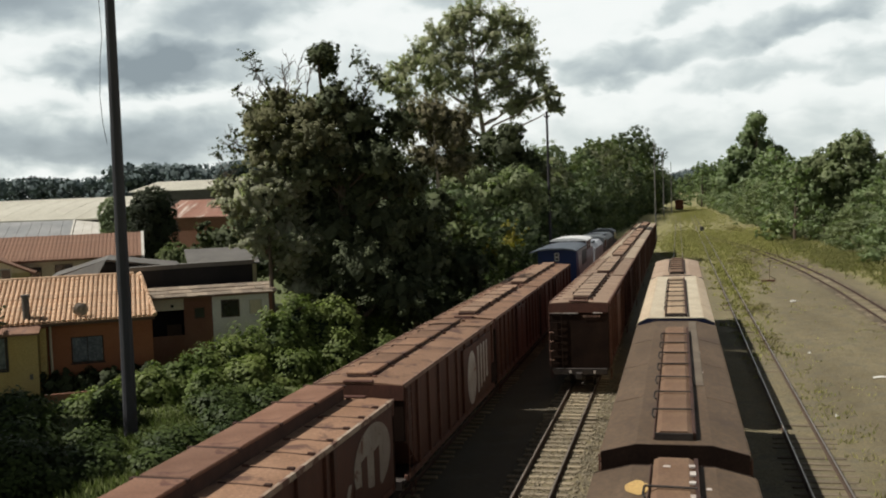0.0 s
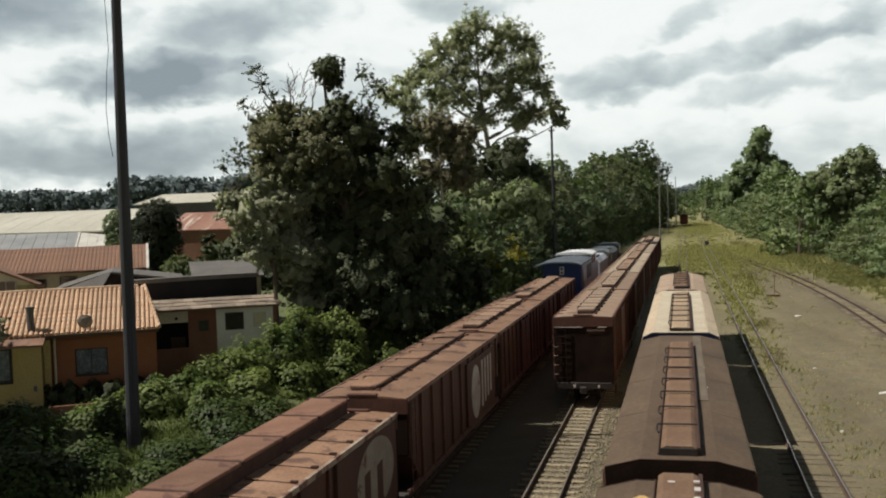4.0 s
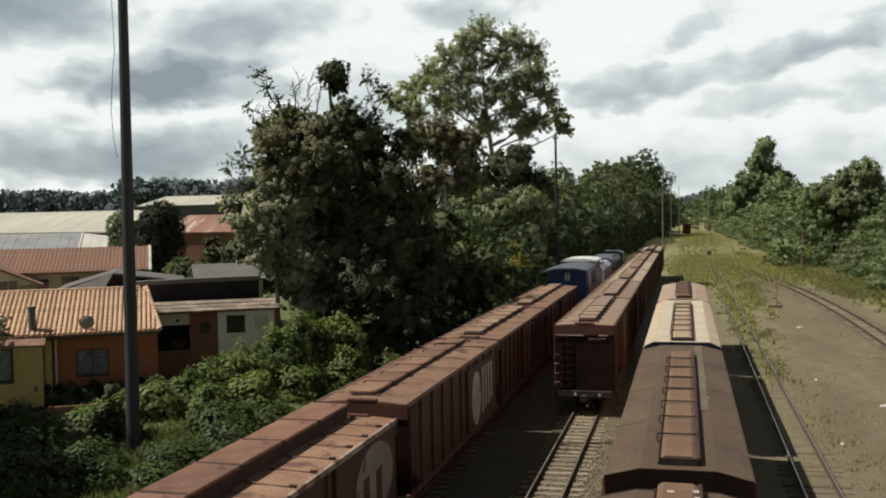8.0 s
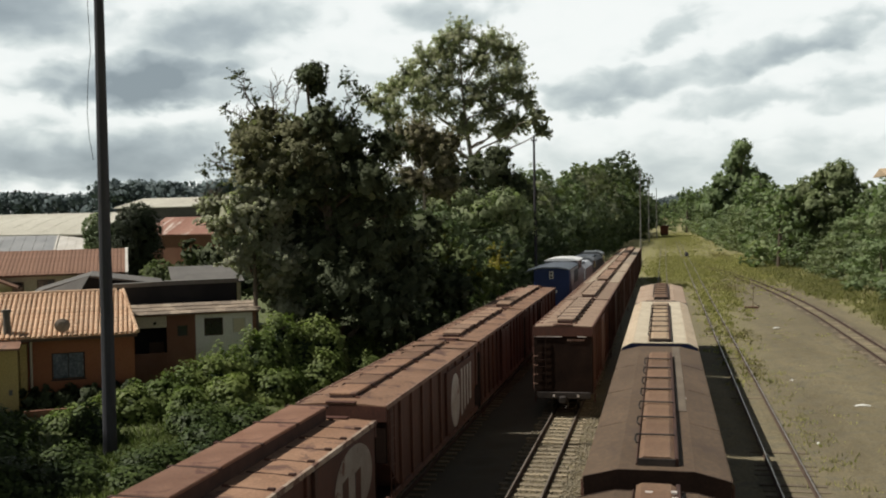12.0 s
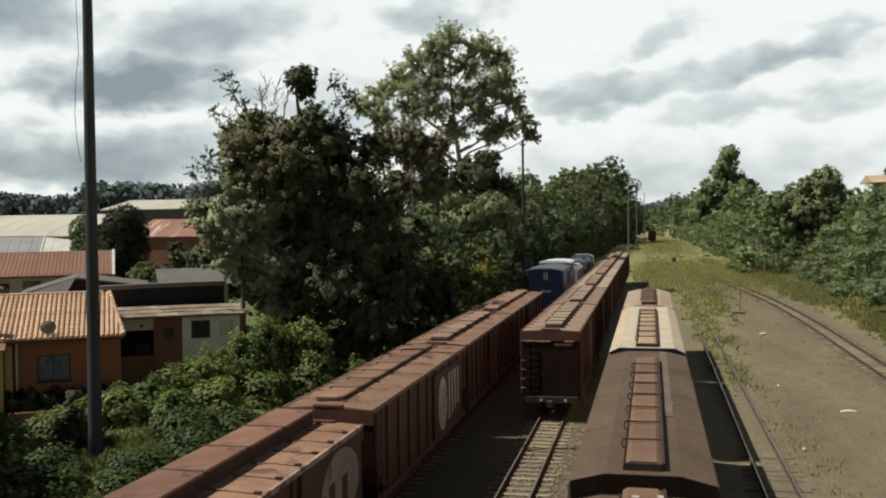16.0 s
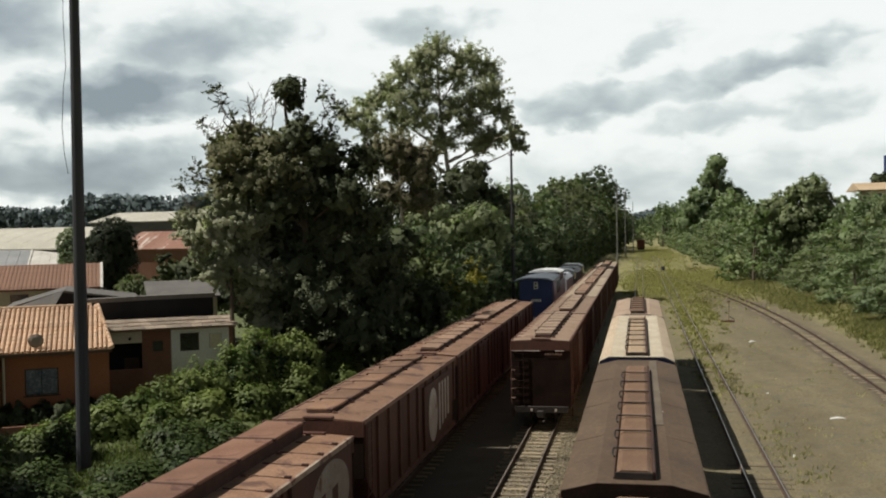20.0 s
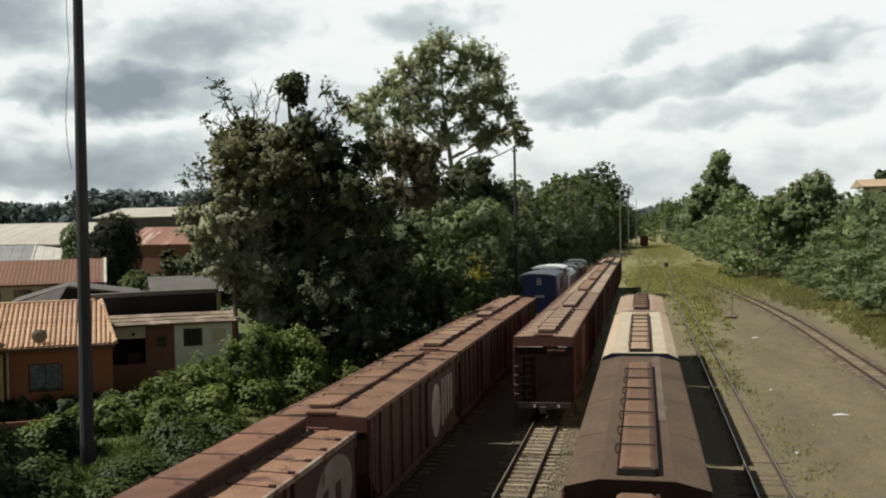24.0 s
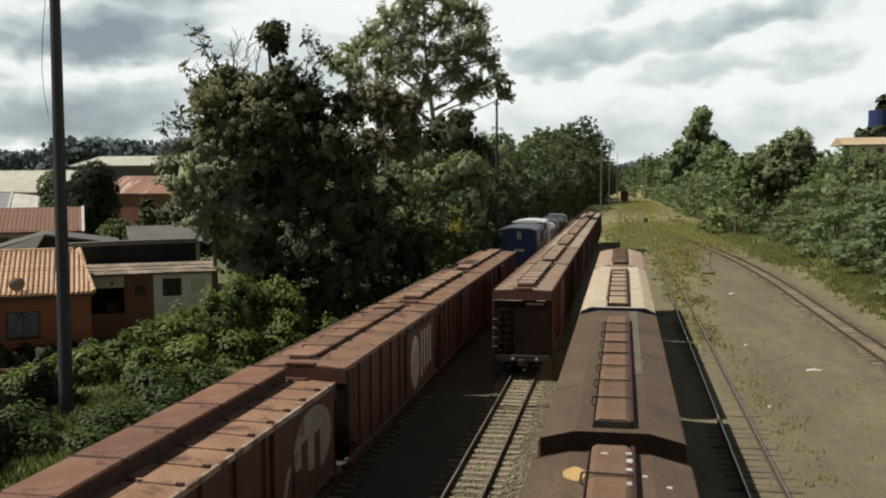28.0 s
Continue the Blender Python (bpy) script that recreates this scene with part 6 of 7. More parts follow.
def orange_house():
    """Orange front, long clay-tile roof, satellite dish and stove pipe; a yellow front room at its end."""
    rng = random.Random(61)
    h = house_thing("house", "orange rendered house with a clay pan-tile roof", "house", 0.16, 48.9)
    # local: eave at y = 0, wall at y = 0.5, right verge at x = 0
    win = (-3.95, -2.46, 1.35, 2.62)
    part("front_wall", wall_with_openings(-5.35, -0.35, 0, 3.5, 0.5, 0.7, [win]), ORANGE_WALL, h)
    part("side_wall", Geo().box(-0.35, -0.15, 0.5, 8.6, 0, 3.5), ORANGE_WALL, h)
    part("back_wall", Geo().box(-14.0, -0.35, 8.5, 8.7, 0, 3.5), ORANGE_WALL, h)
    part("gable", Geo().prism_x([(0.55, 3.45), (8.6, 3.45), (4.6, 5.0)], -1.05, -0.85), ORANGE_WALL, h)
    window(h, "window", *win, 0.58, PALE_WIN, DARK_FRAME, True, 1)
    part("porch_floor", Geo().box(-5.3, 0.2, -0.6, 0.5, 0.0, 0.12, 0.01), GREY_SHEET, h)
    # the verge runs inward as it climbs
    deck = Geo().add([(-14.0, -0.05, 3.36), (0.0, -0.05, 3.36), (-0.65, 4.6, 5.12), (-14.0, 4.6, 5.12), (-14.0, -0.05, 3.44), (0.0, -0.05, 3.44), (-0.65, 4.6, 5.2), (-14.0, 4.6, 5.2)],
                     [(3, 2, 1, 0), (4, 5, 6, 7), (0, 1, 5, 4), (1, 2, 6, 5), (2, 3, 7, 6), (3, 0, 4, 7)])
    roof = part("roof", deck, TILE, h)
    part("roof_back", slab(9.25, 3.44, 4.6, 5.2, -14.0, -0.65, 0.08), TILE, h)
    tiled_slope(roof, -14.0, -0.63, -0.12, 3.44, 4.6, 5.2, TILE, 0.23, 12, rng)
    for k in range(3):
        f = 0.83 - 0.33 * k
        tiled_slope(roof, -0.63 + k * 0.21, -0.63 + (k + 1) * 0.21, -0.12, 3.44, -0.12 + 4.72 * f, 3.44 + 1.76 * f, TILE, 0.209, max(2, int(12 * f)), rng)
    verge = Geo()
    for k in range(12):
        f = k / 12
        verge.cyl((0.02 - 0.65 * f, -0.1 + 4.7 * f, 3.54 + 1.76 * f), (0.02 - 0.65 * f - 0.057, -0.1 + 4.7 * (f + 0.088), 3.52 + 1.76 * (f + 0.088)), 0.10, 0.085, 8)
    part("verge_tiles", verge, TILE, roof, "pale tiled verge")
    g = Geo()
    for k in range(31):
        g.cyl((-14 + k * 0.42, 4.6, 5.24), (-14 + k * 0.42 + 0.45, 4.6, 5.26), 0.13, 0.11, 8)
    part("ridge_tiles", g, TILE, roof)
    part("fascia", Geo().box(-14.0, 0.0, -0.06, -0.02, 3.28, 3.42), FRAME_WOOD, h, "dark eaves board")
    g = Geo().cyl((-3.4, 0.35, 3.6), (-3.4, 0.35, 3.95), 0.03, 0.03, 6)
    n = 18
    rings = [(0.0, 0.10), (0.2, 0.075), (0.36, 0.0)]
    vs = [(-3.4 + r * math.cos(2 * math.pi * i / n), 0.25 - d, 3.98 + 0.9 * r * math.sin(2 * math.pi * i / n)) for r, d in rings[1:] for i in range(n)] + [(-3.4, 0.15, 3.98)]
    g.add([(x, y - 0.05, z) for x, y, z in vs], [(i, (i + 1) % n, n + (i + 1) % n, n + i) for i in range(n)] + [(i, 2 * n, (i + 1) % n) for i in range(n)])
    g.cyl((-3.4, 0.15, 3.98), (-3.32, -0.15, 4.05), 0.015, 0.03, 6)
    part("satellite_dish", g, DISH, h, "weathered grey satellite dish")
    g = Geo().cyl((-5.85, 0.4, 3.3), (-5.85, 0.4, 4.7), 0.17, 0.17, 12).cyl((-5.85, 0.4, 4.7), (-5.85, 0.4, 4.82), 0.22, 0.22, 12)
    part("stove_pipe", g, GREY_SHEET, h, "grey stove pipe with a cap")
    # yellow front room
    ywin = (-7.9, -6.7, 1.45, 2.95)
    part("yellow_wall", wall_with_openings(-9.4, -5.35, 0, 3.16, -0.5, -0.3, [ywin]), YELLOW_WALL, h, "yellow rendered front")
    part("yellow_return", Geo().box(-5.55, -5.35, -0.3, 0.5, 0, 3.16), YELLOW_WALL, h)
    window(h, "window", *ywin, -0.42, PALE_WIN, DARK_FRAME, True, 1)
    g = Geo().box(-7.98, -6.62, -0.53, -0.5, 2.95, 3.07).box(-7.98, -6.62, -0.53, -0.5, 1.33, 1.45).box(-7.98, -7.9, -0.53, -0.5, 1.45, 2.95).box(-6.7, -6.62, -0.53, -0.5, 1.45, 2.95)
    part("window_surround", g, DARK_FRAME, h, "dark window surround")
    part("drainpipe", Geo().cyl((-4.85, 0.42, 0.1), (-4.85, 0.42, 3.3), 0.06, 0.06, 8), CREAM_WALL, h)
    for x in (-3.62, -2.86):
        part("curtain", Geo().box(x, x + 0.34, 0.60, 0.62, 1.45, 2.5), WHITE_WALL, h, "pale curtain")
    part("yellow_eave", slab(-0.95, 3.12, 0.6, 3.6, -9.4, -5.2, 0.09), TILE_OLD, h)
    part("pillar", Geo().box(-5.3, -5.0, -0.1, 0.2, 0, 3.2, 0.01), YELLOW_WALL, h)
    part("low_wall", Geo().box(-4.9, 0.6, -3.0, -2.86, 0, 0.55, 0.01), BRICK_WALL, h)
    part("meter_box", Geo().box(-5.75, -5.6, -0.56, -0.5, 0.9, 1.15, 0.01), GREY_SHEET, h)


def buckets():
    """White pots left at the foot of the orange front."""
    for u, v, r, hh, label in ((-4.35, -0.05, 0.16, 0.42, "small white plastic bucket by the house wall"), (-4.5, -1.3, 0.24, 0.14, "low white basin on the paving by the house")):
        p = HF @ Vector((0.16 + u, 48.9 + v, 0.12 if v > -0.6 else 0.0))
        solo("bucket", Geo().cyl((0, 0, 0), (0, 0, hh), r * 0.8, r, 14).cyl((0, 0, hh - 0.04), (0, 0, hh + 0.01), r * 1.08, r * 1.08, 14), LITTER, label, "bucket", pose(p.x, p.y, p.z))


def base_plants():
    """Low dark plants along the foot of the orange front."""
    spots = [HF @ Vector((0.16 + u, 48.9 + v, z)) for u, v, z in ((-4.9, -0.2, 0.5), (-4.1, -0.3, 0.6), (-3.2, -0.2, 0.5), (-2.3, -0.3, 0.7), (-1.4, -0.2, 0.55), (-0.5, -0.3, 0.6))]
    tree("low dark garden plants along the orange front", (spots[2].x, spots[2].y), [(p.x, p.y, p.z, 0.62, 0.95) for p in spots], LEAF_DARK, trunk=0.05, leaf=0.13, per=40, density=1.8, seed=76)


def white_annex():
    """Low annex: white and brick-coloured front, tiled eave strip, a dark open porch."""
    rng = random.Random(62)
    h = house_thing("annex_house", "low white and brick annex with a narrow tiled eave", "house", 6.7, 54.0)
    w1, w2, w3 = (-2.98, -1.95, 2.45, 3.45), (-1.44, -0.7, 2.52, 3.38), (-4.44, -3.86, 2.5, 3.12)
    part("white_wall", wall_with_openings(-3.45, -0.33, 0, 3.78, 0.5, 0.7, [w1, w2]), BRIGHT_WALL, h)
    part("brick_wall", wall_with_openings(-4.98, -3.45, 0, 3.78, 0.5, 0.7, [w3]), BRICK_WALL, h)
    window(h, "window", *w1, 0.62, DARK_WIN, FRAME_WOOD, False, 0)
    window(h, "window", *w2, 0.62, CREAM_WALL, WHITE_WALL, False, 0)
    window(h, "window", *w3, 0.62, DARK_WIN, FRAME_WOOD, False, 0)
    part("side_wall", Geo().box(-0.33, -0.13, 0.5, 3.2, 0, 3.78), BRICK_WALL, h)
    # back of the porch in near-black: the recess's shade as colour
    part("porch_back", Geo().box(-9.0, -4.98, 1.9, 2.1, 0, 3.7), DARK_WALL, h)
    part("porch_beam", Geo().box(-8.0, -4.98, 0.45, 0.6, 3.05, 3.75, 0.01), CREAM_WALL, h)
    part("porch_parapet", Geo().box(-9.0, -4.98, 0.45, 0.6, 0, 1.65, 0.01), BRICK_WALL, h)
    part("porch_lamp", Geo().cyl((-5.6, 0.36, 3.3), (-5.6, 0.45, 3.3), 0.09, 0.07, 10), DARK_WIN, h)
    part("porch_door", Geo().box(-5.9, -5.1, 1.86, 1.9, 0, 2.1, 0.01), FRAME_WOOD, h)
    roof = part("eave_roof", slab(-0.1, 3.80, 2.3, 4.16, -8.5, 0.0, 0.08), TILE_OLD, h)
    old = surface("pale_old_tile", (0.21, 0.165, 0.125), (0.33, 0.27, 0.21), 1.2, 20, 0.9, 0.2, rnd=0.25)
    for row, (y0, y1) in enumerate(((-0.22, 0.75), (0.6, 1.55), (1.4, 2.35))):
        x = -8.5
        while x < 0.05:
            wd = rng.uniform(0.45, 0.75)
            z0, z1 = 3.80 + 0.15 * (y0 + 0.1), 3.80 + 0.15 * (y1 + 0.1)
            part("roof_slate", slab(y0 + rng.uniform(-0.06, 0.06), z0 + 0.06 + rng.uniform(0, 0.03), y1, z1 + 0.03, x, min(0.12, x + wd - 0.02), 0.045), old, roof)
            x += wd
    part("tall_wall", Geo().prism([(-8.2, 0), (-0.9, 0), (-0.9, 5.22), (-4.5, 5.2), (-8.2, 5.12)], 2.9, 3.2), DARK_WALL, h, "tall near-black wall")
    part("wall_coping", Geo().prism([(-8.3, 5.12), (-4.5, 5.2), (-0.8, 5.22), (-0.8, 5.46), (-4.5, 5.44), (-8.3, 5.36)], 2.8, 3.6), GREY_SHEET, h)
    part("ground_strip", Geo().box(-9.0, 0.2, -1.0, 0.5, 0, 0.08, 0.01), GREY_SHEET, h)


def grey_roofs():
    h = house_thing("shed", "low shed with a weathered grey fibre-cement roof", "shed", 2.0, 60.0)
    part("roof", Geo().prism([(-7.6, 4.72), (-4.4, 5.62), (-0.2, 5.0), (-0.2, 5.1), (-4.4, 5.74), (-7.6, 4.82)], 0.2, 6.0), GREY_SHEET, h)
    part("front_wall", Geo().prism([(-7.2, 0), (-0.4, 0), (-0.4, 5.0), (-4.4, 5.6), (-7.2, 4.8)], 0.6, 0.8), DARK_WALL, h)
    part("front_slope", Geo().add([(-4.4, 0.18, 5.74), (-8.2, -1.4, 4.55), (-5.0, -1.4, 4.7), (-4.4, 0.18, 5.66), (-8.2, -1.4, 4.47), (-5.0, -1.4, 4.62)], [(0, 1, 2), (5, 4, 3), (0, 3, 4, 1), (1, 4, 5, 2), (2, 5, 3, 0)]), GREY_SHEET, h, "pale grey hipped roof end")
    part("gable_panel", Geo().prism([(-6.0, 4.7), (-2.0, 4.7), (-2.0, 5.1), (-4.4, 5.5), (-6.0, 5.0)], 0.52, 0.6), DARK_WALL, h)
    h = house_thing("shed", "small outbuilding with a flat grey sheet roof", "shed", 5.9, 61.0)
    part("roof", slab(0, 5.05, 5.0, 5.85, -3.6, 0.8, 0.09), GREY_SHEET, h)
    part("front_wall", Geo().box(-3.4, 0.6, 0.3, 0.5, 0, 5.1), CREAM_WALL, h)


def red_house():
    rng = random.Random(63)
    h = house_thing("house", "cream house with an old red clay-tile roof", "house", -0.4, 67.0)
    part("front_wall", Geo().box(-14, -0.6, 0.6, 0.8, 0, 5.5), CREAM_WALL, h)
    part("side_wall", Geo().box(-0.8, -0.6, 0.8, 9, 0, 5.5), CREAM_WALL, h)
    part("gable", Geo().prism_x([(0.6, 5.5), (9.4, 5.5), (5.0, 6.85)], -0.8, -0.6), WHITE_WALL, h)
    roof = part("roof", slab(-0.05, 5.52, 5.0, 6.95, -14, 0.0, 0.08), TILE_OLD, h)
    part("roof_back", slab(10.0, 5.52, 5.0, 6.95, -14, 0.0, 0.08), TILE_OLD, h)
    tiled_slope(roof, -14, 0.0, -0.05, 5.52, 5.0, 6.95, TILE_OLD, 0.25, 10, rng, arch=0.03)
    part("verge_board", slab(-0.15, 5.56, 5.0, 7.06, -0.02, 0.16, 0.24), WHITE_WALL, roof, "white painted verge board")
    window(h, "window", -5.5, -4.4, 4.5, 5.2, 0.57, DARK_WIN, FRAME_WOOD, False, 1)
    window(h, "window", -7.0, -6.3, 4.2, 5.1, 0.57, DARK_WIN, FRAME_WOOD, False, 0)
    window(h, "window", -9.7, -7.9, 4.2, 5.2, -1.23, DARK_WIN, WHITE_WALL, True, 2)
    part("front_gable", Geo().prism([(-12.5, 4.9), (-6.9, 4.9), (-9.7, 6.1)], -1.2, 0.6), CREAM_WALL, h)
    part("front_gable_roof", Geo().prism([(-12.9, 4.75), (-9.7, 6.15), (-6.5, 4.75), (-6.5, 4.88), (-9.7, 6.30), (-12.9, 4.88)], -1.5, 1.5), TILE_OLD, h)


def warehouse(name, label, x0, x1, y, depth, eave, ridge, roof, wall, ribs=1.2, hump=True):
    h = thing(name, label, "warehouse", pose(0, y, 0))
    part("front_wall", Geo().box(x0, x1, 0.3, 0.6, 0, eave), wall, h)
    n = 8 if hump else 1
    pts = [(depth * k / n, eave + (ridge - eave) * (math.sin(math.pi / 2 * k / n) if hump else k / n)) for k in range(n + 1)]
    part("roof", Geo().prism_x([(a, b - 0.15) for a, b in pts] + pts[::-1], x0 - 0.4, x1 + 0.4), roof, h)
    k = x0
    data = Geo().prism_x([(a, b) for a, b in pts] + [(a, b + 0.014) for a, b in pts][::-1], -0.06, 0.06).data("roof_rib", roof)
    while k < x1:
        part("roof_rib", data, roof, h, at=pose(k, 0, 0))
        k += ribs
    part("back_wall", Geo().box(x0, x1, depth - 0.3, depth, 0, ridge - 0.2), wall, h)
    return h


orange_house()
buckets()
base_plants()
white_annex()
grey_roofs()
red_house()
w = warehouse("warehouse", "long warehouse with a pale curved sheet roof", -150, -57.8, 88, 12, 7.75, 10.05, PALE_SHEET, GREY_SHEET, 2.4)
low = house_thing("lean_to_shed", "lean-to shed with grey zinc and white sheet roofing", "shed", -7.2, 100.0)
part("front_wall", Geo().box(-50, 2.5, 0.3, 0.5, 0, 6.0), GREY_SHEET, low)
part("back_wall", Geo().box(-50, 2.5, 6.8, 7.0, 0, 7.4), GREY_SHEET, low)
for k in range(28):
    part("zinc_sheet", slab(0, 6.10, 7.3, 7.66, -1.0 * k - 1.0, -1.0 * k - 0.03, 0.05), ZINC, low)
for k in range(3):
    part("white_sheet", slab(0, 6.13, 7.3, 7.69, 0.18 + 0.88 * k, 1.04 + 0.88 * k, 0.05), WHITE_WALL, low, "white painted sheet")
part("roof_flashing", slab(-0.1, 6.2, 7.3, 7.78, -0.02, 0.16, 0.15), WHITE_WALL, low)
part("roof_rest", slab(0, 6.10, 7.3, 7.66, -50, -28.05, 0.05), ZINC, low)
warehouse("warehouse", "far warehouse with a long pale grey roof", -93, -64, 150, 10, 11.4, 13.2, PALE_SHEET, GREY_SHEET, 2.4, False)
r = warehouse("red_roof_building", "brick building with a patchy red metal roof", -73.5, -60, 126, 7, 7.0, 9.5, RED_SHEET, BRICK_WALL, 1.4, False)

# garden trees among the houses
tree("dense dark clipped garden tree like a tall ball", (-41.5, 70), [(-41.4, 70, 8.3, 1.75, 1.15), (-41.55, 70, 6.6, 1.95, 1.1), (-41.5, 70, 4.4, 1.8, 1.2)], LEAF_CLIPPED, trunk=0.2, leaf=0.11, per=12, density=30, seed=71, inner=0.95, tight=0.5, solid=260, ball=True)
tree("dense rounded green garden tree", (-46.8, 73), [(-47.0, 73, 8.3, 1.2, 1.1), (-46.5, 73, 7.0, 1.5, 1.1), (-46.8, 73, 4.8, 1.5, 1.0)], LEAF_BELT, trunk=0.2, leaf=0.11, per=12, density=22, seed=75, inner=0.94, tight=0.45, solid=220, ball=True)
tree("small round green garden bush", (-36, 63.5), [(-36.0, 63.5, 4.9, 1.25, 0.95), (-36.7, 63.5, 4.6, 1.0, 0.9), (-35.2, 63.5, 4.6, 1.0, 0.9), (-36, 63.4, 3.6, 1.3, 1)], LEAF_MID, trunk=0.12, leaf=0.10, per=20, density=14, seed=72, inner=0.88, tight=0.5)
tree("dark garden shrubs below the red roof", (-36.5, 74), [(-38.5, 74, 5.8, 1.5, 0.9), (-36.4, 74, 6.2, 1.6, 0.9), (-34.2, 74, 6.4, 1.7, 0.9), (-32.4, 73, 6.8, 1.8, 0.9), (-36, 74, 3.6, 2.2, 0.9), (-33, 74, 3.6, 2.2, 0.9)], LEAF_DARK, trunk=0.15, leaf=0.22, per=60, density=1.2, seed=73)
# unseen tree added left of the view to throw shade on the creeper
tree("tall grey-green tree added out of view to shade the creeper", (-32.0, 28.5),
     [(-31.4, 31.6, 13.6, 2.0, 0.9), (-31.8, 29.6, 13.0, 2.2, 0.9), (-31.0, 28.2, 11.4, 1.9, 0.9), (-31.6, 30.8, 10.6, 2.0, 0.9), (-30.5, 26.6, 11.6, 2.1, 0.9), (-31.0, 32.6, 9.0, 1.6, 0.9), (-31.0, 29.6, 8.4, 1.8, 0.9), (-29.4, 25.2, 10.2, 2.1, 0.9), (-28.0, 23.6, 9.0, 2.0, 0.9), (-29.6, 26.8, 8.2, 1.9, 0.9), (-27.2, 22.4, 11.0, 2.0, 0.9), (-28.8, 24.6, 13.0, 2.0, 0.9)],
     LEAF_GREY, trunk=0.30, leaf=0.14, per=12, density=1.6, seed=74, solid=150, spray=1.0, loose=1.3)
tree("bushy pale-leaved garden tree beside the yellow room", (-31.2, 36.9),
     [(-31.0, 37.0, 4.3, 0.75, 0.9), (-31.6, 36.8, 4.6, 0.8, 0.9), (-30.5, 37.2, 3.8, 0.5, 0.9), (-31.9, 36.6, 3.8, 0.8, 0.9), (-31.1, 36.9, 3.4, 0.6, 0.8)], LEAF_GREY, trunk=0.07, leaf=0.09, per=16, density=2.4, seed=77, solid=60, spray=1.0)


# ---- far woods on the skyline ----
def far_woods(name, label, x0, x1, y, h0, h1, n, seed, material=FAR_WOOD_HAZED, leaf=0.5):
    rng = np.random.default_rng(seed)
    cs, rs = [], []
    for k in range(n):
        x = x0 + (x1 - x0) * k / n
        h = h0 + (h1 - h0) * (0.5 + 0.5 * math.sin(k * 0.13 + seed)) * rng.uniform(0.8, 1.1)
        for f in (0.30, 0.52, 0.66, 0.78, 0.87):
            r = h * rng.uniform(0.12, 0.15)
            cs.append((x + rng.normal() * 1.2, y + rng.normal() * 5, f * h))
            rs.append(r)
    rs = np.array(rs)
    me = leaf_mesh(name, cs, rs * 1.25, 44, leaf * 0.62, rng, material, up=0.3, out=np.tile([0.0, -0.6, 0.9], (len(cs), 1)), lobes=[(*c, r * 1.5, 0.9) for c, r in zip(cs, rs)], fill_in=34, ball=True)
    solo(name, me, material, label, "woods", kind="stuff")


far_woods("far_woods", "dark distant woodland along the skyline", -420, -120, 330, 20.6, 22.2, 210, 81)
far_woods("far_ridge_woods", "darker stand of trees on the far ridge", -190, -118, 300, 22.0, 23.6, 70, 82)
far_woods("end_woods", "hazy woods closing the end of the line", -50, 80, 900, 20, 27, 90, 83, FAR_WOOD_HAZED, 2.0)
far_woods("side_woods", "woodland closing the view beyond the siding", 45, 160, 260, 8, 13, 50, 84, LEAF_RIGHT_B, 1.0)


# ---- poles, wires and small things ----
def pole(label, x, y, h, r0, r1, material, lean=(0, 0), arms=()):
    p = thing("utility_pole", label, "pole", pose(x, y, 0), "trackside poles")
    part("shaft", Geo().cyl((0, 0, -0.3), (lean[0], lean[1], h), r0, r1, 14), material, p)
    for z, wdt in arms:
        part("crossarm", Geo().box(-wdt / 2, wdt / 2, -0.05, 0.05, z - 0.06, z + 0.06, 0.01), POLE_WOOD, p)
        for s in (-0.42, 0.42):
            part("insulator", Geo().cyl((wdt * s, 0, z + 0.05), (wdt * s, 0, z + 0.22), 0.05, 0.035, 8), POLE_PALE, p)
    return p


tall = pole("very tall blackened pole rising from the creeper", -20.55, 32.3, 27.0, 0.27, 0.13, POLE_TAR, (0.17, 0))
part("down_cable", bough([(-0.26, -0.1, 11.2), (-0.40, -0.1, 12.0), (-0.46, -0.1, 13.0), (-0.36, -0.1, 14.4), (-0.24, -0.1, 15.2), (-0.30, -0.1, 17.0), (-0.24, -0.1, 20.0), (-0.10, -0.1, 26.5)], [0.011] * 8, 6), WIRE, tall, "thin loose black cable")
pole("dark timber pole with a small crossarm", -12.3, 94, 16.6, 0.17, 0.11, POLE_WOOD, arms=((16.1, 0.55),))
pole("slim pale concrete pole in the grass", -3.64, 160, 16.1, 0.13, 0.08, POLE_PALE)
pole("slim distant pole above the trees", -4.2, 290, 19.5, 0.15, 0.10, POLE_PALE, arms=((19, 0.9),))
pole("slim distant pole by the trees", -2.2, 330, 17.0, 0.15, 0.10, POLE_PALE)


def litter(label, x, y, sx, sy, turn, z=0.0):
    g = Geo().add([(-sx, -sy, 0.02), (sx * 0.3, -sy * 0.8, 0.05), (sx, -sy * 0.2, 0.02), (sx * 0.8, sy, 0.04), (0, sy * 0.6, 0.09), (-sx * 0.9, sy * 0.7, 0.03)],
                  [(0, 1, 4, 5), (1, 2, 3, 4)])
    g.add([(a, b, c - 0.03) for a, b, c in g.v], [(5, 4, 1, 0), (4, 3, 2, 1)])
    solo("litter", g, LITTER, label, "litter", pose(x, y, z, 0, 0, turn), "scraps on the gravel")


litter("crumpled white plastic scrap on the gravel", 8.14, 75, 0.28, 0.20, 10)
litter("flat white board scrap on the gravel", 8.6, 45.6, 0.36, 0.13, -4)
litter("small white scrap beside the rail", 4.55, 30.6, 0.09, 0.05, 30)
litter("small white scrap on the grit", 5.6, 38.0, 0.10, 0.06, 60)
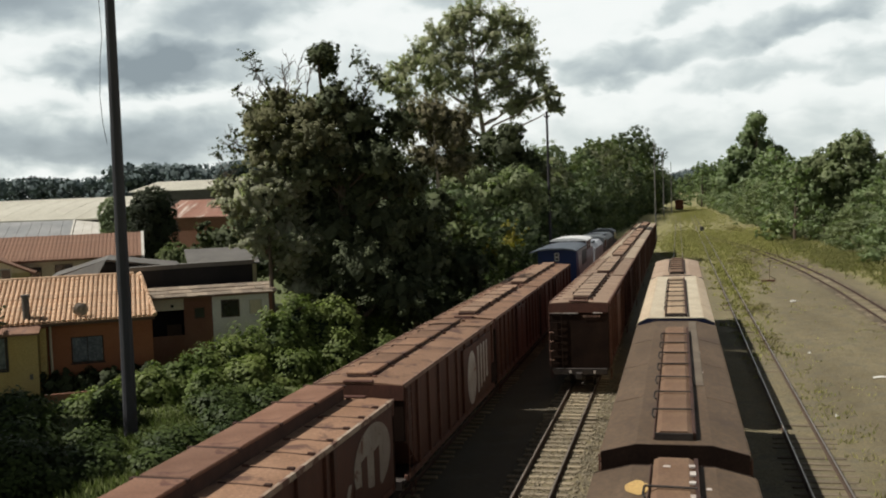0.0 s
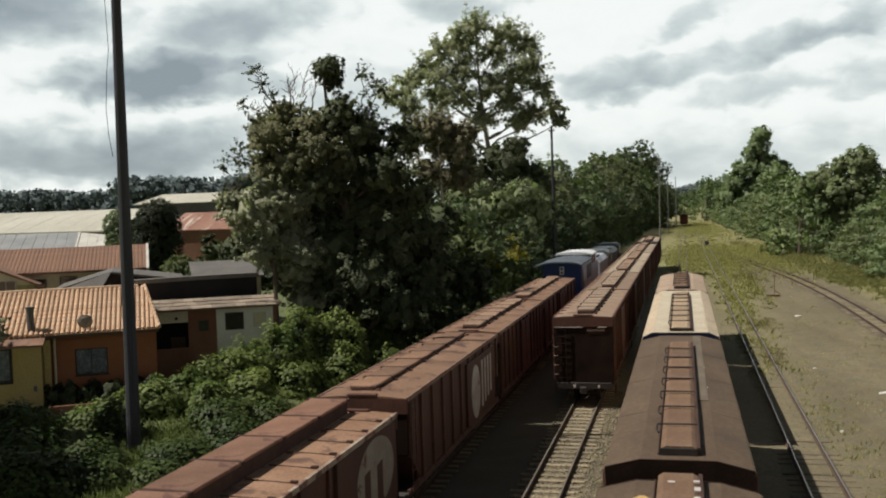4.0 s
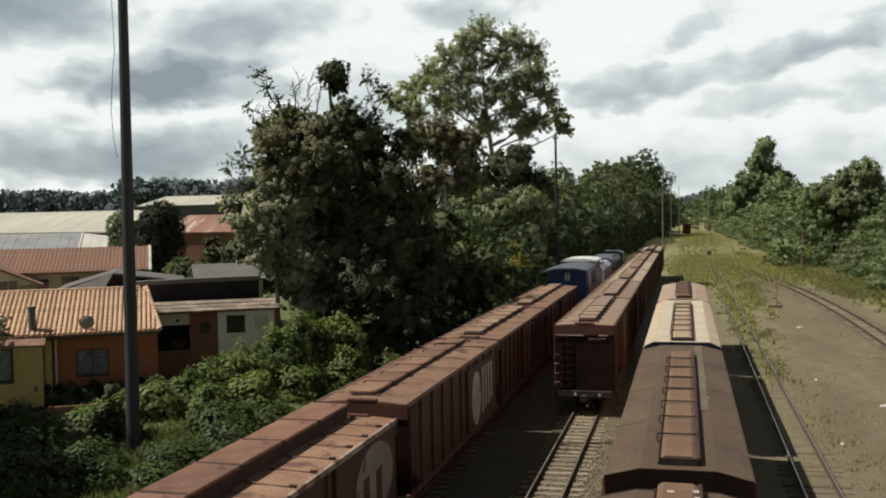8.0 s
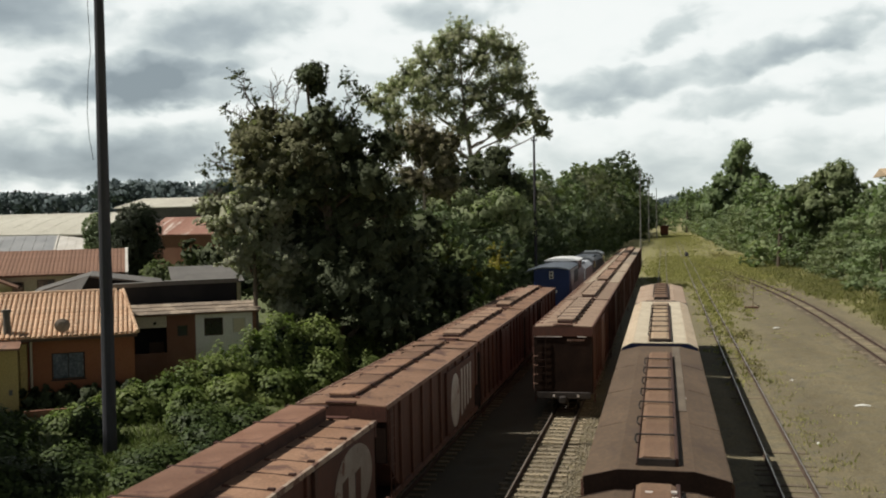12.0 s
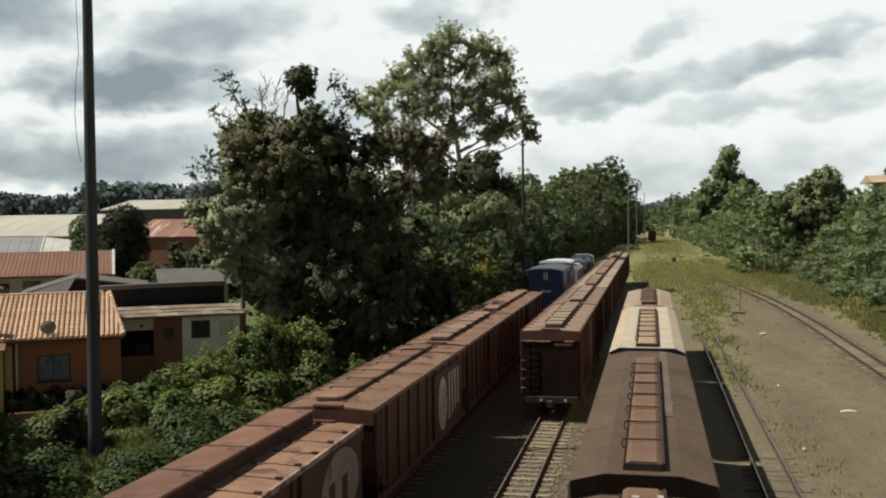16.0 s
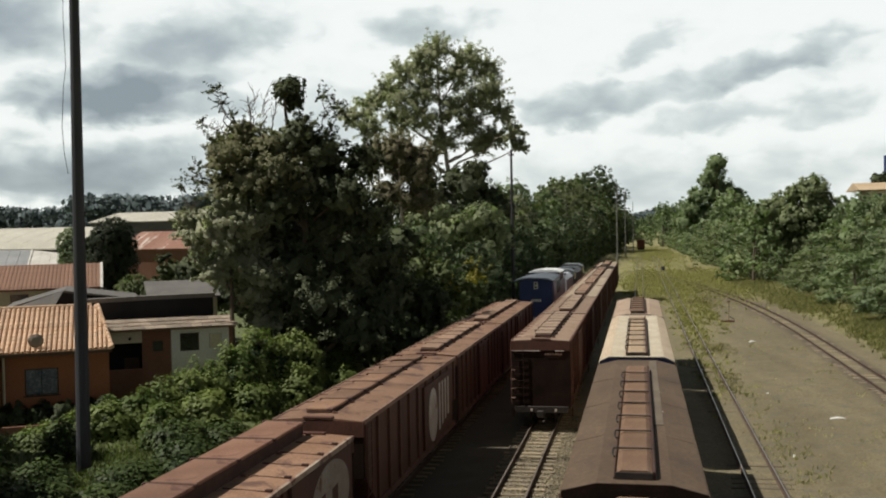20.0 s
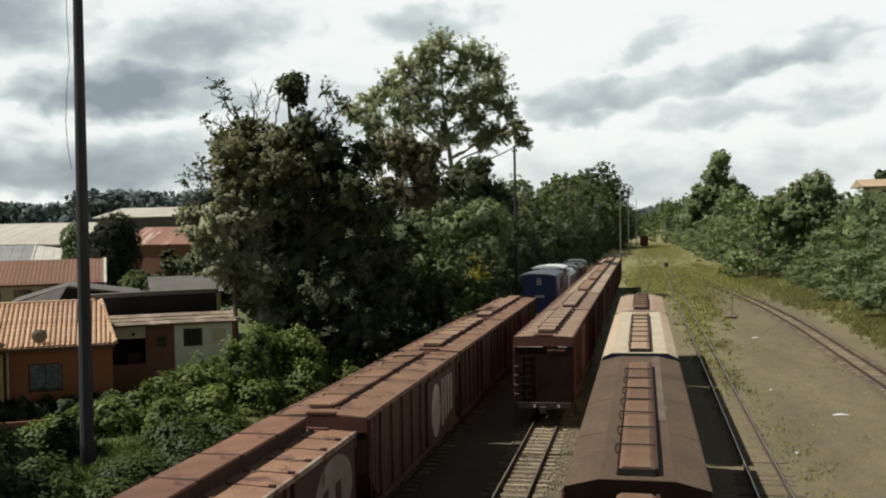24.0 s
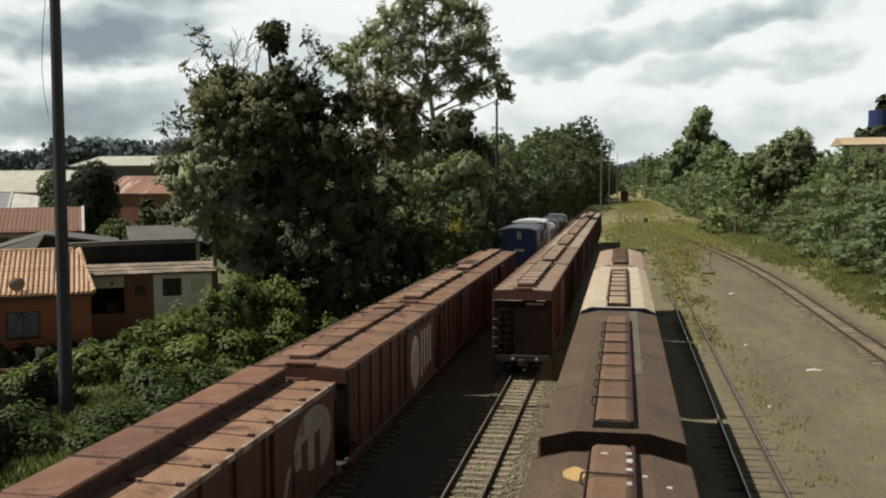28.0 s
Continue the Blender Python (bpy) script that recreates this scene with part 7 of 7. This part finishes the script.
litter("small pale paper scrap on the grit", 6.4, 52.0, 0.10, 0.06, 20)

# a switch stand and a low marker in the weeds
s = thing("switch_stand", "rusty switch stand beside the siding", "switch stand", pose(7.8, 90.5, 0))
part("base", Geo().box(-0.7, 0.5, -0.16, 0.16, 0.0, 0.14, 0.02), RUST_SEAM, s)
part("post", Geo().cyl((0, 0, 0.1), (0.05, 0, 1.9), 0.05, 0.035, 10), SLEEPER, s)
part("target", Geo().box(-0.10, 0.16, -0.02, 0.02, 1.7, 1.95, 0.02), SLEEPER, s)
part("lever", Geo().cyl((0, 0.05, 0.5), (0.6, 0.1, 0.15), 0.03, 0.03, 6), IRON, s)
s = thing("marker_stump", "small dark stump standing in the weeds", "stump", pose(4.34, 193, 0))
part("stump_body", Geo().cyl((0, 0, -0.1), (0, 0, 0.9), 0.42, 0.34, 9), POLE_WOOD, s)

# a red wagon far down the line
far = thing("far_wagon", "rusty red wagon parked far down the line", "freight wagon", pose(0.3, 350, 0))
part("body", Geo().box(-1.4, 1.4, 0, 12, 1.0, 3.9, 0.05), FAR_RED, far)
part("roof", Geo().prism([(-1.45, 3.85), (1.45, 3.85), (0, 4.2)], -0.1, 12.1), PALE_RAIL, far)
part("underframe", Geo().box(-1.2, 1.2, 0.1, 11.9, 0.5, 1.0), IRON, far)

# the house above the right-hand woods
hh = thing("hill_house", "cream house with an orange roof above the woods", "house", pose(36.5, 150, 0))
part("wall", Geo().box(-3.4, 8, 0.5, 8, 0, 13.4), CREAM_WALL, hh)
part("roof", Geo().prism_x([(-0.6, 13.5), (9, 13.5), (4.2, 14.7)], -5.0, 9), surface("faded_far_tile", (0.50, 0.37, 0.23), (0.58, 0.45, 0.30), 0.5, 6, 0.9), hh)
for k in range(3):
    part("window", Geo().box(-2.6 + k * 2.4, -1.6 + k * 2.4, 0.44, 0.5, 12.2, 13.0), DARK_WIN, hh)
part("footing", Geo().box(-3.6, 8.2, 0.3, 8.2, 0, 1.8), GREY_SHEET, hh)
tk = thing("water_tank", "dark blue water tank on a frame behind the house", "water tank", pose(40.2, 165, 0))
part("tank", Geo().cyl((0, 0, 15.6), (0, 0, 19.4), 1.7, 1.7, 16), FAR_BLUE, tk)
for dx in (-1.3, 1.3):
    for dy in (-1.3, 1.3):
        part("leg", Geo().box(dx - 0.15, dx + 0.15, dy - 0.15, dy + 0.15, 0, 15.7), GREY_SHEET, tk)
tree("dark conifer-like tree beside the water tank", (43, 166), [(43.0, 172, 20.6, 2.0, 1), (42, 172, 17.0, 2.0, 0.8), (45, 172, 18.8, 2.4, 1), (36.2, 160, 15.4, 1.3, 0.7), (38.6, 160, 15.8, 1.4, 0.8), (41.5, 160, 19.0, 1.5, 0.9), (43, 160, 17, 2, 0.9)], LEAF_DARK, trunk=0.35, leaf=0.4, per=40, seed=91)

for x, y, sx, sy, z in ((0.30, 16.20, 0.05, 0.06, 4.26), (0.31, 15.78, 0.05, 0.10, 4.26), (0.30, 15.30, 0.05, 0.06, 4.26), (-0.10, 16.14, 0.06, 0.05, 4.26), (0.55, 15.50, 0.04, 0.05, 4.10), (0.92, 15.17, 0.04, 0.05, 4.045), (0.30, 14.6, 0.04, 0.08, 4.26)):
    part("paint_fleck", Geo().box(x - sx, x + sx, y - sy, y + sy, z - 0.03, z), WHITE_PAINT, near, "flaked white paint")

part("paint_fleck", Geo().box(0.45, 0.70, 7.05, 7.13, 4.094, 4.102), WHITE_PAINT, second_hopper, "flaked white paint")
part("paint_fleck", Geo().box(0.62, 0.68, 10.0, 10.2, 4.094, 4.102), WHITE_PAINT, second_hopper, "flaked white paint")

part("running_board", Geo().box(0.42, 0.67, 5.4, 16.5, 4.093, 4.108, 0.004), surface("worn_grey_board", (0.125, 0.097, 0.070), (0.170, 0.135, 0.098), 1.0, 18, 0.85), second_hopper, "worn pale running board")

# broad-leaved plants at the foot of the woods
def banana_plant(label, x, y, size, seed):
    rng = random.Random(seed)
    p = thing("banana_plant", label, "plant", pose(x, y, 0.1), "broad-leaved plants")
    part("stem", Geo().cyl((0, 0, -0.1), (0, 0, size * 0.45), size * 0.06, size * 0.04, 8), LEAF_MID, p)
    for k in range(11):
        a = k * 2.4 + rng.uniform(-0.3, 0.3)
        reach, lift = size * rng.uniform(0.45, 0.75), size * rng.uniform(0.25, 0.6)
        g = Geo()
        n = 6
        vs = []
        for j in range(n + 1):
            f = j / n
            w = size * 0.11 * math.sin(math.pi * (0.08 + 0.9 * f))
            r, z = reach * f, size * 0.42 + lift * (1.9 * f - 1.7 * f * f)
            for s2, dz in ((-1, 0.0), (0, -0.03 * size), (1, 0.0)):
                vs.append((r * math.cos(a) - s2 * w * math.sin(a), r * math.sin(a) + s2 * w * math.cos(a), z + dz))
        g.add(vs, [(3 * j + i, 3 * j + i + 1, 3 * j + i + 4, 3 * j + i + 3) for j in range(n) for i in (0, 1)])
        part("leaf", g, LEAF_LIGHT, p)


for x, y, size, seed in ((15.6, 166, 4.6, 1), (16.8, 170, 5.2, 2), (17.6, 163, 4.2, 3), (18.8, 158, 4.4, 4), (16.2, 176, 4.6, 5)):
    banana_plant("broad-leaved banana plant at the foot of the woods", x, y, size, seed)

# patch of paint on the near hopper's roof
blot = [(-0.555 + 0.20 * math.cos(a / 14 * 6.283) * (1 + 0.10 * math.sin(a * 2.3)), 15.45 + 0.36 * math.sin(a / 14 * 6.283) * (1 + 0.12 * math.cos(a * 1.7))) for a in range(14)]
slope = lambda x: 3.93 + (4.09 - 3.93) * min(1, (1.33 + x) / (1.33 - 0.69)) + 0.012
part("ochre_patch", Geo().add([(x, y, slope(x)) for x, y in blot], [tuple(range(14))]), PATCH, near, "ochre stain on the roof")


def motions():
    """The locomotives stand, then draw away from the boxcars and stop."""
    rows = [(0.0, 70.4), (2.0, 70.45), (3.5, 70.6), (5.5, 71.4), (7.0, 72.2), (8.0, 72.9), (9.0, 73.8), (10.0, 74.7), (11.0, 75.5), (12.0, 76.5), (12.5, 77.0),
            (14.5, 79.3), (15.0, 79.9), (15.5, 80.5), (16.0, 81.2), (16.5, 81.5), (17.5, 81.7), (28.0, 81.8)]
    walk(LOCO, [(t, pose(XL - 0.21, y, 0)) for t, y in rows])


motions()
